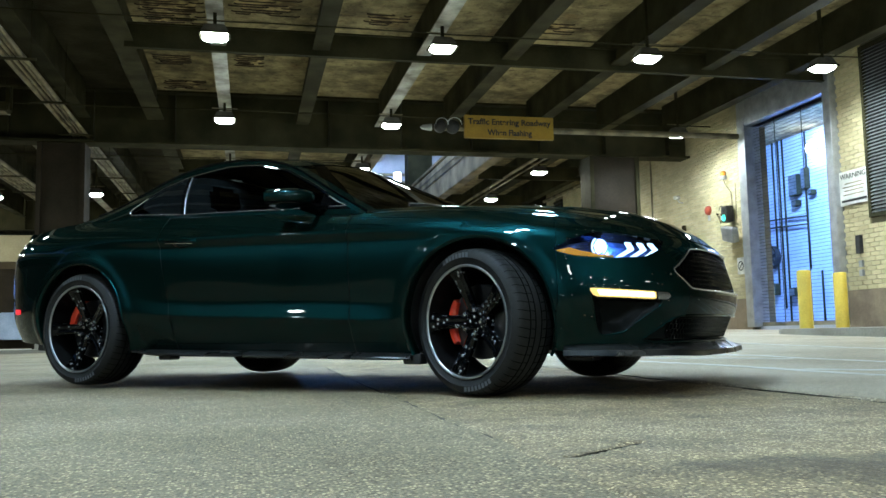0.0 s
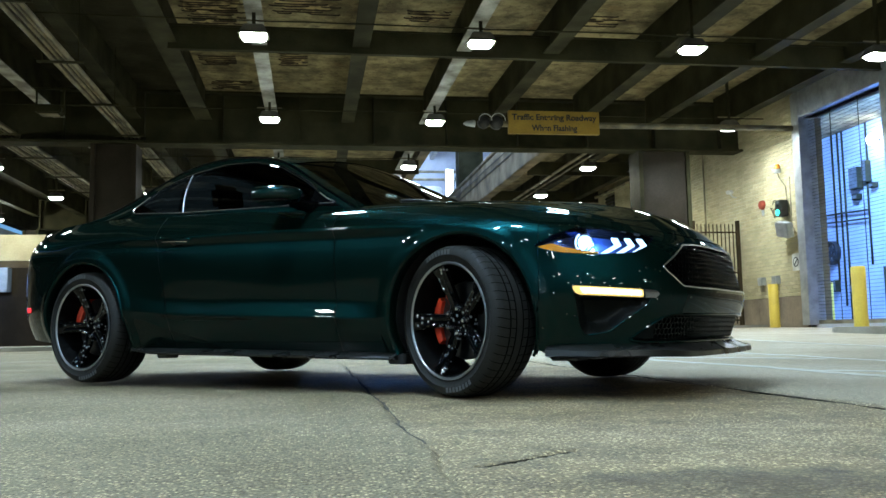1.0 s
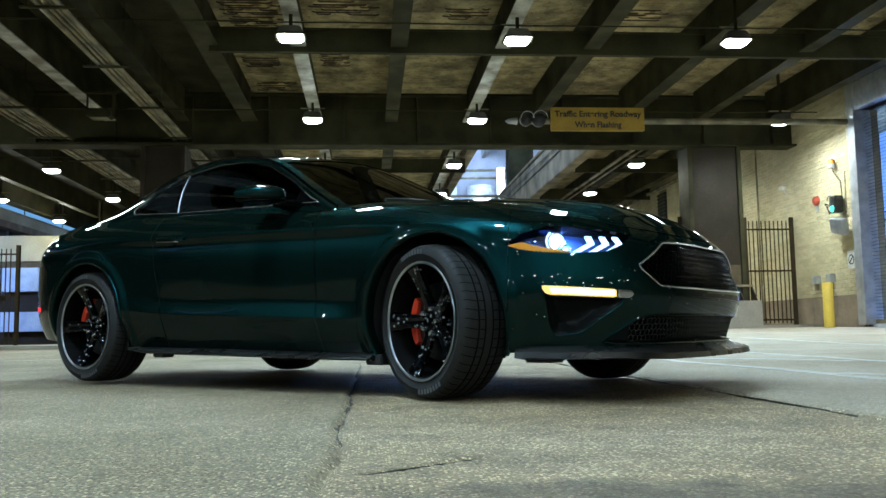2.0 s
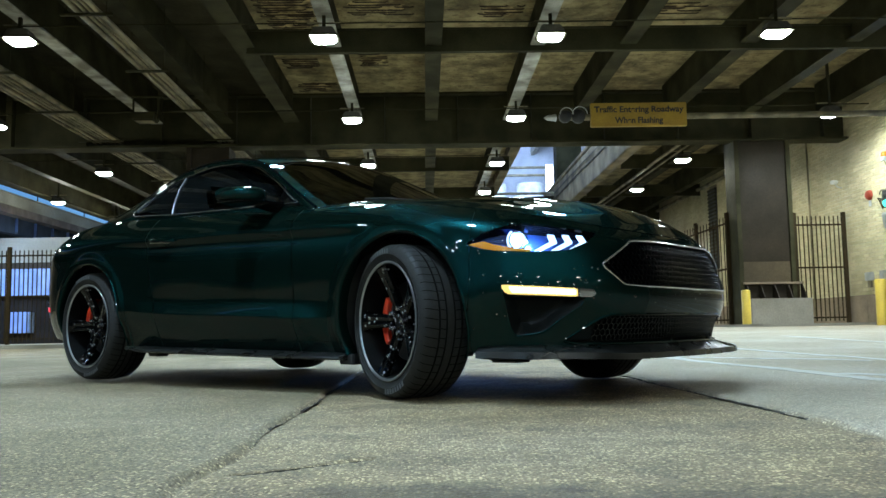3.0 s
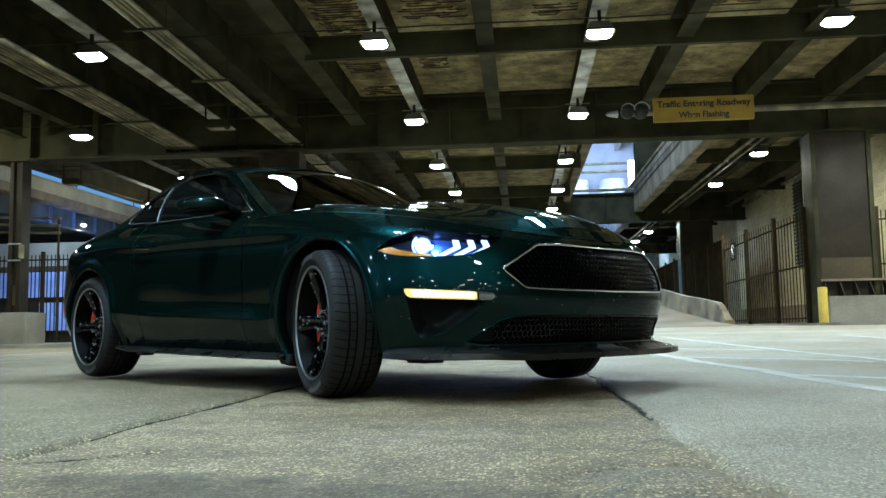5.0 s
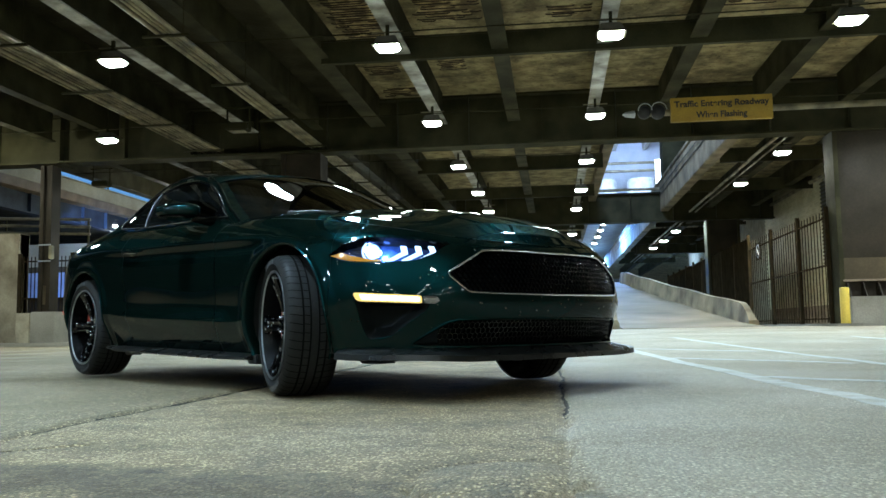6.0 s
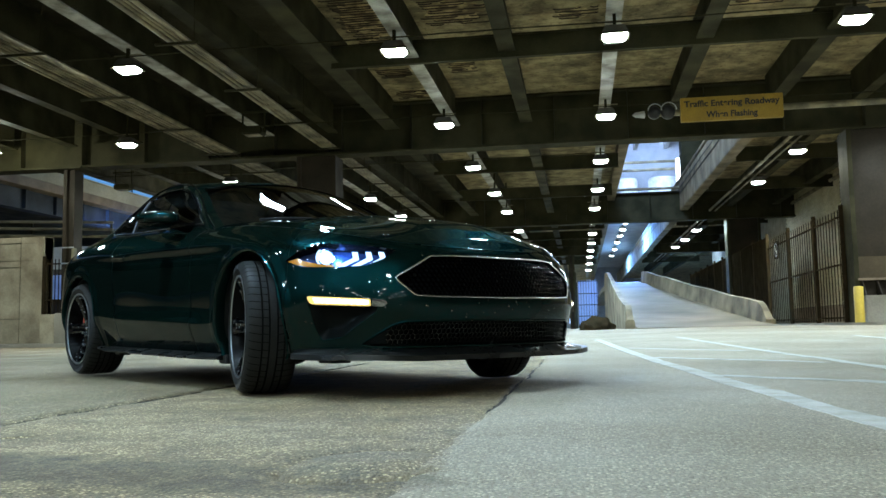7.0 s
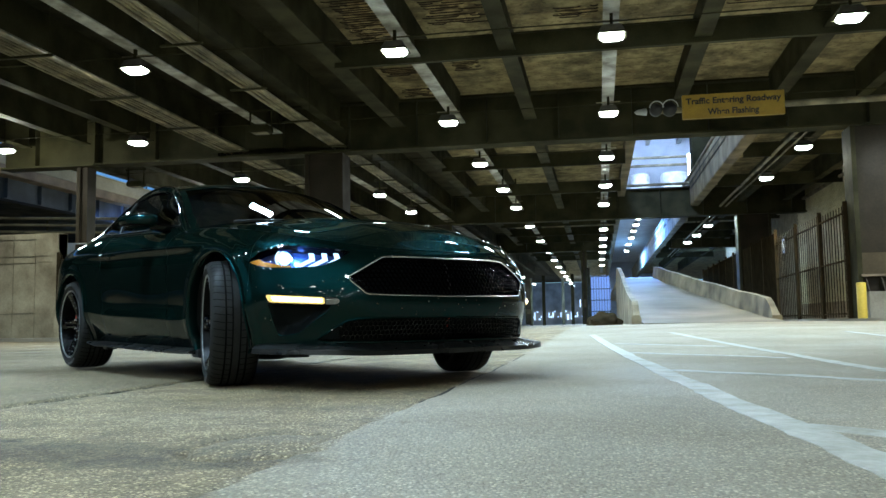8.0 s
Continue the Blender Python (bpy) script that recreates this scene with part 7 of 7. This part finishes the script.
def build_wall_fixtures():
    ob = wall_thing("warning_beacon", "amber strobe beacon with a conduit on the brick wall", "beacon", 21.48, 4.5)
    bm = B()
    lathe(bm, [(0.0, 0.14), (0.05, 0.13), (0.075, 0.09), (0.08, 0.0)], "z", 20, (-0.14, 0, 0))
    part("lens", bm, plain("amber_lens", (0.55, 0.2, 0.02), 0.25), ob, "amber lens", smooth=True)
    bm = B()
    lathe(bm, [(0.09, 0.0), (0.09, -0.10), (0.0, -0.10)], "z", 20, (-0.14, 0, 0))
    part("base", bm, M_GALV, ob, smooth=True, angle=40)
    bm = B()
    tube(bm, [(-0.14, 0, -0.1), (-0.12, -0.05, -0.25), (-0.04, -0.2, -0.5), (-0.03, -0.22, -1.1)], 0.014, 8)
    part("conduit", bm, M_PIPE, ob, smooth=True)
    ob = wall_thing("alarm_bell", "red round alarm bell on the brick wall", "alarm bell", 22.55, 3.68)
    bm = B()
    lathe(bm, [(0.0, -0.13), (0.07, -0.12), (0.12, -0.08), (0.135, -0.02), (0.135, 0.0)], "x", 28)
    part("gong", bm, M_RED, ob, smooth=True)
    bm = B()
    box(bm, -0.03, 0.0, -0.05, 0.05, -0.3, -0.15, 0.005)
    part("back_box", bm, M_GALV, ob)
    ob = wall_thing("signal_lamp", "black signal with a lit green lamp", "signal", 21.3, 3.34)
    bm = B()
    box(bm, -0.30, -0.06, -0.14, 0.14, -0.16, 0.28, 0.02)
    part("housing", bm, M_BLACK, ob)
    for z, mt, lb in ((-0.05, glow("green_signal", (0.05, 1.0, 0.75), 3.0), "lit green lens"), (0.17, M_BLACK, "dark lens")):
        bm = B()
        lathe(bm, [(0.0, -0.335), (0.05, -0.33), (0.085, -0.305), (0.085, -0.29)], "x", 20, (0, 0, z))
        part("lens", bm, mt, ob, lb, smooth=True)
        bm = B()
        tube(bm, [(-0.36, 0.11 * math.cos(q), z + 0.11 * math.sin(q)) for q in (math.pi * k / 12 for k in range(13))], 0.012, 6)
        part("visor", bm, M_BLACK, ob)
    bm = B()
    tube(bm, [(-0.06, -0.05, -0.2), (-0.03, -0.2, -0.2), (-0.03, -0.22, 0.9)], 0.013, 8)
    part("conduit", bm, M_PIPE, ob, smooth=True)
    ob = wall_thing("floodlight", "tilted grey floodlight box on the brick wall", "floodlight", 21.15, 2.82)
    bm = B()
    box(bm, -0.1, 0.1, -0.27, 0.27, -0.2, 0.2, 0.02)
    part("housing", bm, M_GALV, ob, m=pose(-0.22, 0, 0, 12, -15, 0))
    bm = B()
    box(bm, -0.2, 0.0, -0.03, 0.03, -0.03, 0.03)
    part("bracket", bm, M_STEEL, ob)
    ob = wall_thing("security_camera", "small white camera on a bracket", "camera", 23.95, 4.25)
    bm = B()
    tube(bm, [(-0.38, -0.1, 0.0), (-0.18, 0.05, 0.03)], 0.06, 12)
    part("body", bm, M_WHITE, ob, smooth=True, angle=40)
    bm = B()
    tube(bm, [(0.0, 0.12, -0.12), (-0.14, 0.08, -0.1), (-0.24, 0.02, -0.02)], 0.022, 8)
    part("arm", bm, M_WHITE, ob, smooth=True)
    ob = wall_thing("hook_bracket", "small brown iron bracket", "bracket", 21.98, 3.42)
    bm = B()
    tube(bm, [(0, 0.06, 0.08), (-0.1, 0.02, 0.09), (-0.1, -0.06, 0.02), (-0.02, -0.06, -0.2)], 0.015, 8)
    part("bar", bm, M_STEEL, ob)
    ob = wall_thing("small_plate_sign", "white plate with a dark round symbol", "sign", 21.0, 1.94)
    bm = B()
    box(bm, -0.035, -0.02, -0.17, 0.17, -0.23, 0.23, 0.004)
    part("plate", bm, M_WHITE, ob)
    bm = B()
    lathe(bm, [(0.10, -0.042), (0.13, -0.042), (0.13, -0.034), (0.10, -0.034)], "x", 28)
    part("ring", bm, M_BLACK, ob)
    bm = B()
    tube(bm, [(-0.04, 0.085, -0.085), (-0.04, -0.085, 0.085)], 0.012, 6)
    part("slash", bm, M_BLACK, ob)
    for y in (22.7, 21.95):
        ob = wall_thing("junction_box", "grey metal outlet box with a short stub pipe", "outlet box", y, 1.5, group="outlet boxes")
        bm = B()
        box(bm, -0.16, 0.0, -0.11, 0.11, -0.09, 0.13, 0.015)
        part("body", bm, M_GALV, ob)
        bm = B()
        lathe(bm, [(0.055, 0.0), (0.055, -0.22), (0.0, -0.22)], "z", 14, (-0.08, 0, -0.05))
        part("stub", bm, M_PIPE, ob, smooth=True, angle=40)
    ob = wall_thing("warning_board", "white warning board with dark lettering", "sign", 16.38, 3.32)
    bm = B()
    box(bm, -0.035, -0.02, -0.47, 0.47, -0.38, 0.38, 0.004)
    part("board", bm, M_WHITE, ob)
    cu = bpy.data.curves.new("lettering", "FONT")
    cu.body, cu.size, cu.align_x, cu.align_y, cu.extrude = "WARNING", 0.17, "CENTER", "CENTER", 0.003
    tx = new("lettering_curve", cu)
    me = bpy.data.meshes.new_from_object(tx.evaluated_get(bpy.context.evaluated_depsgraph_get()))
    bpy.data.objects.remove(tx)
    me.materials.clear()
    me.materials.append(M_BLACK)
    t = new("lettering", me)
    t.parent = ob
    t.matrix_local = pose(-0.04, 0, 0.26, 90, 0, -90)
    tagged(t, kind="stuff")
    for z, w in ((0.10, 0.55), (0.02, 0.7), (-0.06, 0.6), (-0.15, 0.66), (-0.27, 0.8)):
        bm = B()
        box(bm, -0.042, -0.036, -w / 2, w / 2, z - 0.012 - (0.03 if z < -0.2 else 0), z + 0.012)
        part("text_bar", bm, M_PIPE if z > -0.2 else M_BLACK, ob)
    ob = wall_thing("call_box", "small dark call box on the wall", "call box", 16.3, 2.03)
    bm = B()
    box(bm, -0.1, 0.0, -0.07, 0.07, -0.2, 0.2, 0.01)
    part("body", bm, M_BLACK, ob)
    for z in (-0.42, -0.62):
        bm = B()
        box(bm, -0.06, 0.0, -0.06, 0.06, z - 0.07, z + 0.07, 0.01)
        part("switch", bm, M_GALV, ob)
    ob = wall_thing("wall_louvre", "large dark ventilation louvre in the brick wall", "louvre", 13.4, 2.65)
    for y0, y1, z0, z1 in ((-2.4, 2.45, -0.08, 0.0), (-2.4, 2.45, 3.6, 3.68), (-2.48, -2.4, -0.08, 3.68), (2.45, 2.53, -0.08, 3.68)):
        bm = B()
        box(bm, -0.06, 0.05, y0, y1, z0, z1)
        part("frame", bm, M_STEEL, ob)
    bm = B()
    vs = [bm.verts.new(p) for p in ((-0.05, -2.4, 0), (-0.05, 2.45, 0), (0.03, 2.45, 0.045), (0.03, -2.4, 0.045))]
    f = bm.faces.new(vs)
    r = bmesh.ops.extrude_face_region(bm, geom=[f])
    bmesh.ops.translate(bm, verts=[v for v in r["geom"] if isinstance(v, bmesh.types.BMVert)], vec=(0, 0, 0.01))
    me = to_mesh("slat", bm, M_GALV)
    z = 0.02
    while z < 3.58:
        sl = new("slat", me)
        sl.parent = ob
        sl.location = (0, 0, z)
        z += 0.075
    bm = B()
    box(bm, 0.035, 0.049, -2.4, 2.45, 0, 3.6)
    part("backing", bm, M_BLACK, ob)
    # tall dark slot louvre further along
    ob = wall_thing("slot_louvre", "tall narrow louvre in the brick wall", "louvre", 34.9, 2.6)
    bm = B()
    box(bm, -0.05, 0.03, -0.45, 0.45, 0, 3.3)
    part("backing", bm, M_BLACK, ob)
    for k in range(22):
        bm = B()
        box(bm, -0.09, -0.05, -0.45, 0.45, 0.05 + k * 0.15, 0.11 + k * 0.15)
        part("slat", bm, M_STEEL, ob)
    bm = B()
    tube(bm, [(12.9, 24.0, 6.1), (12.9, 60, 6.1)], 0.08, 8)
    solid("wall_pipe", bm, M_PIPE, "dusty pipe along the head of the wall", "pipe", smooth=True)
    bm = B()
    tube(bm, [(12.93, 26.0, 0.4), (12.93, 26.0, 6.5)], 0.03, 8)
    solid("downpipe", bm, M_PIPE, "thin vertical conduit on the brick wall", "conduit", smooth=True)


build_wall_fixtures()


def build_bay_contents():
    wx = WX + 5.48
    ob = thing("wall_fan", "round dark fan on the bay wall", "fan", pose(wx, 27.7, 2.77))
    bm = B()
    lathe(bm, [(0.42, 0.0), (0.42, -0.2), (0.36, -0.2), (0.36, 0.0)], "x", 28)
    part("cage", bm, M_BLACK, ob, smooth=True, angle=40)
    for k in range(5):
        bm = B()
        box(bm, -0.12, -0.1, -0.06, 0.06, 0.04, 0.34)
        part("blade", bm, M_BLACK, ob, m=pose(0, 0, 0, 72 * k, 0, 0))
    for y, z, w, h in ((26.1, 5.13, 0.48, 0.72), (25.52, 5.27, 0.24, 0.7), (25.2, 4.75, 0.22, 0.16), (26.09, 4.5, 0.3, 0.2), (27.56, 1.6, 0.3, 0.4), (26.49, 1.46, 0.35, 0.3)):
        ob = thing("electrical_box", "grey electrical box on the bay wall", "electrical box", pose(wx, y, z), "electrical boxes")
        bm = B()
        box(bm, -0.2, 0, -w / 2, w / 2, -h / 2, h / 2, 0.01)
        part("body", bm, M_STEEL, ob)
        bm = B()
        box(bm, -0.215, -0.203, -w / 2 + 0.03, w / 2 - 0.03, -h / 2 + 0.03, h / 2 - 0.03)
        part("door", bm, M_HOUSING, ob)
    for y, z0, z1 in ((28.2, 0.3, 7.0), (27.4, 1.8, 7.0), (27.07, 0.9, 6.9), (26.81, 0.3, 7.0), (25.59, 2.2, 5.0), (25.02, 0.3, 2.1), (25.52, 5.6, 7.0)):
        bm = B()
        tube(bm, [(wx - 0.04, y, z0), (wx - 0.04, y, z1)], 0.035, 8)
        solid("bay_conduit", bm, M_STEEL, "vertical conduit on the bay wall", "conduit", "bay conduits", smooth=True)
    for z in (3.72, 4.0):
        bm = B()
        tube(bm, [(wx - 0.1, 28.6, z + 0.15), (wx - 0.1, 25.6, z)], 0.03, 8)
        solid("bay_conduit", bm, M_STEEL, "horizontal conduit on the bay wall", "conduit", "bay conduits", smooth=True)
    ob = thing("bay_lamp", "bright round lamp on the bay wall", "lamp", pose(wx, 24.92, 6.18))
    bm = B()
    bmesh.ops.create_uvsphere(bm, u_segments=20, v_segments=10, radius=0.17)
    part("globe", bm, glow("bay_globe", (0.75, 0.88, 1.0), 60.0), ob, smooth=True, m=pose(-0.25, 0, 0))
    bm = B()
    tube(bm, [(0, 0, 0), (-0.2, 0, 0)], 0.05, 10)
    part("arm", bm, M_STEEL, ob)
    build_bollard(WX + 3.4, 24.9, 0.3, 1.3, 0.12)


build_bay_contents()


# ---- fences ----
def build_fence(name, label, x0, y0, x1, y1, z, h, posts, spacing=0.125, rails=(0.15, 1.55, 2.75), picket=0.012, screen=False):
    length = math.hypot(x1 - x0, y1 - y0)
    ang = math.degrees(math.atan2(y1 - y0, x1 - x0))
    ob = thing(name, label, "fence", pose(x0, y0, z, 0, 0, ang), "fences")
    bm = B()
    box(bm, -picket, picket, -picket, picket, 0.05, h - 0.1)
    me = to_mesh("picket", bm, M_FENCE)
    n = int(length / spacing)
    for k in range(1, n):
        p = new("picket", me)
        p.parent = ob
        p.location = (k * spacing, 0, 0)
    for r in rails:
        bm = B()
        box(bm, 0, length, -0.022, 0.022, r - 0.022, r + 0.022)
        part("rail", bm, M_FENCE, ob)
    for k in range(posts + 1):
        bm = B()
        box(bm, -0.05, 0.05, -0.05, 0.05, 0, h, 0.006)
        part("post", bm, M_FENCE, ob, m=pose(length * k / posts, 0, 0))
    if screen:
        bm = B()
        box(bm, 0, length, 0.03, 0.036, 0.2, h - 0.15)
        part("screen", bm, M_SCREEN, ob, "dark brown woven privacy screen")
    return ob


M_SCREEN = mat("woven_screen", (0.021, 0.016, 0.0085), 0.85, second=(0.013, 0.0095, 0.005), scale=2.5, fine=150, bump=0.002, spec=0.0)
build_fence("picket_fence", "dark steel picket fence beside the brick wall", 11.5, 23.9, 12.9, 23.9, 0.31, 3.1, 1)
build_fence("picket_gate", "dark steel picket gate beside the column", 9.73, 24.27, 9.75, 27.1, 0.29, 3.2, 1, 0.3, rails=(0.15, 1.6, 2.9), picket=0.011)
build_fence("picket_gate", "dark steel picket gate with a round sign", 9.75, 27.15, 9.8, 30.6, 0.29, 3.25, 1, 0.3, rails=(0.15, 1.6, 2.9), picket=0.011)
build_fence("picket_gate", "dark steel picket gate with a chain", 9.8, 30.65, 9.9, 34.5, 0.29, 3.3, 1, 0.32, rails=(0.15, 1.6, 2.9), picket=0.011)
build_fence("screened_fence", "dark steel fence with a woven privacy screen", 9.92, 34.6, 10.1, 60.0, 0.31, 3.5, 9, 0.5, screen=True)
build_fence("picket_fence", "dark steel picket fence by the far side", -14.1, 24.6, -8.9, 24.6, 0.1, 2.75, 3, rails=(0.15, 1.35, 2.5))
ob = thing("round_sign", "round prohibition sign on the gate", "sign", pose(9.815, 32.6, 3.0))
bm = B()
box(bm, -0.01, 0.01, -0.3, 0.3, -0.32, 0.32)
part("plate", bm, M_FENCE, ob)
bm = B()
lathe(bm, [(0.20, -0.02), (0.26, -0.02), (0.26, -0.012), (0.20, -0.012)], "x", 24)
part("ring", bm, M_HOUSING, ob)
bm = B()
tube(bm, [(-0.02, 0.16, 0.16), (-0.02, -0.16, -0.16)], 0.025, 6)
part("slash", bm, M_HOUSING, ob)


# ---- conduits under the deck ----
def pipe_run(x, z, radius, y0=-18, y1=60):
    bm = B()
    pts = [(x + 0.015 * noise.noise((y * 0.3, x * 9, 0)), y, z + 0.02 * noise.noise((y * 0.25, x * 5, 4))) for y in np.linspace(y0, y1, 40)]
    tube(bm, pts, radius, 8)
    return solid("conduit", bm, M_PIPE, "dusty steel conduit hung under the deck", "conduit", "deck conduits", smooth=True, angle=60)


for x, z, r in ((-4.52, 5.62, 0.05), (-4.40, 5.62, 0.035), (-4.30, 5.62, 0.03), (-4.20, 5.62, 0.045),
                (-7.25, 5.62, 0.06), (-7.42, 5.62, 0.03), (-7.53, 5.62, 0.03), (-7.64, 5.62, 0.03), (-7.80, 5.62, 0.045), (-7.95, 5.62, 0.03)):
    pipe_run(x, z, r)
for x0, x1 in ((-4.7, -4.05), (-8.1, -7.1)):
    for k in range(20):
        y = -14 + k * 3.1
        ob = thing("pipe_hanger", "steel hanger under the conduits", "hanger", pose((x0 + x1) / 2, y, 5.55), "pipe hangers")
        bm = B()
        box(bm, x0 - (x0 + x1) / 2 - 0.1, x1 - (x0 + x1) / 2 + 0.1, -0.03, 0.03, -0.02, 0.02)
        part("channel", bm, M_STEEL, ob)
        for s in (-1, 1):
            bm = B()
            tube(bm, [(s * (x1 - x0) / 2, 0, 0), (s * (x1 - x0) / 2, 0, 1.35)], 0.008, 6)
            part("rod", bm, M_STEEL, ob)
for y in (9.25, 15.25, 21.4, 27.3):
    bm = B()
    tube(bm, [(x, y, 5.86 + 0.02 * noise.noise((x, y, 0))) for x in np.linspace(-14, 12.5 if y < 22 else 3.6, 40)], 0.014, 6)
    solid("lamp_cable", bm, M_STEEL, "thin conduit feeding the lamps", "conduit", "lamp conduits", smooth=True)

# signal beacons on the mast beside the sign
ob = thing("flashing_beacon", "pair of dark unlit beacon lamps on the mast end", "beacon", pose(4.6, 20.54, 5.42))
for x, r in ((0.30, 0.17), (-0.02, 0.15)):
    bm = B()
    lathe(bm, [(0.0, -0.12), (r * 0.6, -0.10), (r, -0.03), (r, 0.1), (r * 0.5, 0.2), (0, 0.22)], "y", 24, (x, 0, 0))
    part("head", bm, M_BLACK, ob, smooth=True, angle=50)
    bm = B()
    tube(bm, [(x + (r + 0.01) * math.cos(q), -0.2, (r + 0.01) * math.sin(q)) for q in (math.pi * k / 14 for k in range(15))], 0.012, 6)
    part("visor", bm, M_GALV, ob)
bm = B()
lathe(bm, [(0.0, -0.3), (0.06, -0.22), (0.09, 0.0), (0.0, 0.02)], "x", 16, (-0.25, 0, -0.04))
part("horn", bm, M_GALV, ob, smooth=True)
for at, drop in (((-5.6, 20.7, 5.5), 0.56), ((-12.86, 27.1, 5.38), 1.51)):
    ob = thing("unlit_lamp", "unlit grey ceiling floodlight with side straps", "lamp", pose(*at), "unlit lamps")
    bm = B()
    box(bm, -0.28, 0.28, -0.2, 0.2, -0.05, 0.13, 0.03)
    part("housing", bm, M_STEEL, ob)
    bm = B()
    box(bm, -0.2, 0.2, -0.14, 0.14, -0.075, -0.045, 0.01)
    part("lens", bm, M_PIPE, ob, "dull yellowed lens")
    for k in (-1, 1):
        bm = B()
        box(bm, k * 0.3 - 0.015, k * 0.3 + 0.015, -0.03, 0.03, 0, drop)
        part("strap", bm, M_STEEL, ob)
    bm = B()
    box(bm, -0.4, 0.4, -0.03, 0.03, 0.54, 0.58)
    part("cross_bar", bm, M_STEEL, ob)
# rubble heap beside the ramp
ob = thing("covered_heap", "brown tarpaulin over a low heap by the ramp", "heap", pose(3.25, 31.3, 0.25))
bm = B()
bmesh.ops.create_icosphere(bm, subdivisions=4, radius=1)
for v in bm.verts:
    k = 1 + 0.25 * noise.noise(v.co * 2.3)
    v.co = Vector((v.co.x * 0.62 * k, v.co.y * 0.5 * k, max(-0.05, v.co.z * 0.42 * k)))
part("tarpaulin", bm, M_FENCE, ob, smooth=True)


# ---- bricks of the east wall ----
def build_bricks():
    bm = B()
    w, h, d = 0.288, 0.090, 0.05
    box(bm, -d, 0.02, 0, w, 0, h)
    es = [e for e in bm.edges if all(v.co.x < -d + 1e-4 for v in e.verts)]
    bmesh.ops.bevel(bm, geom=es, offset=0.006, segments=1, affect="EDGES")
    me = to_mesh("brick", bm, M_BRICK)
    rest_v, rest_f = [], []
    base = [tuple(v.co) for v in me.vertices]
    polys = [tuple(p.vertices) for p in me.polygons]
    count = 0
    row = 0
    z = 1.05
    holes = ((DY0 - 0.22, DY1 + 0.3, 0, 6.35), (10.87, 15.98, 2.5, 6.38), (34.4, 35.4, 2.5, 5.95))
    while z < 6.75:
        y = 9.0 + (0.15 if row % 2 else 0.0)
        cuts = [(a, b) for a, b, lo, hi in holes if z + h > lo and z < hi]
        while y < 44.6:
            spans = [(y, y + w)]
            for a, b in cuts:
                spans = [q for p0, p1 in spans for q in ((p0, min(p1, a)), (max(p0, b), p1)) if q[1] - q[0] > 0.04]
            for p0, p1 in spans:
                jx, jz = 0.004 * noise.noise((p0 * 9, z * 9, 0)), 0.002 * noise.noise((p0 * 7, z * 5, 3))
                k = (p1 - p0) / w
                near = (15.9 < y < 16.6 and z < 4.2) or (20.6 < y < 22.4 and 1.0 < z < 5.0)
                if near and count < 300:
                    b = new("brick", me)
                    b.parent = wall_east
                    b.matrix_local = Matrix.Translation((WX + 0.05 + jx, p0, z + jz)) @ Matrix.Diagonal((1, k, 1, 1))
                    count += 1
                else:
                    o = len(rest_v)
                    rest_v += [(p[0] + WX + 0.05 + jx, p[1] * k + p0, p[2] + z + jz) for p in base]
                    rest_f += [tuple(i + o for i in p) for p in polys]
            y += 0.3
        z += 0.1
        row += 1
    m2 = bpy.data.meshes.new("brickwork")
    m2.from_pydata(rest_v, [], rest_f)
    m2.materials.append(M_BRICK)
    ob = new("brickwork", m2)
    ob.parent = wall_east
    tagged(ob, "yellow glazed bricks in running bond", kind="stuff")


build_bricks()
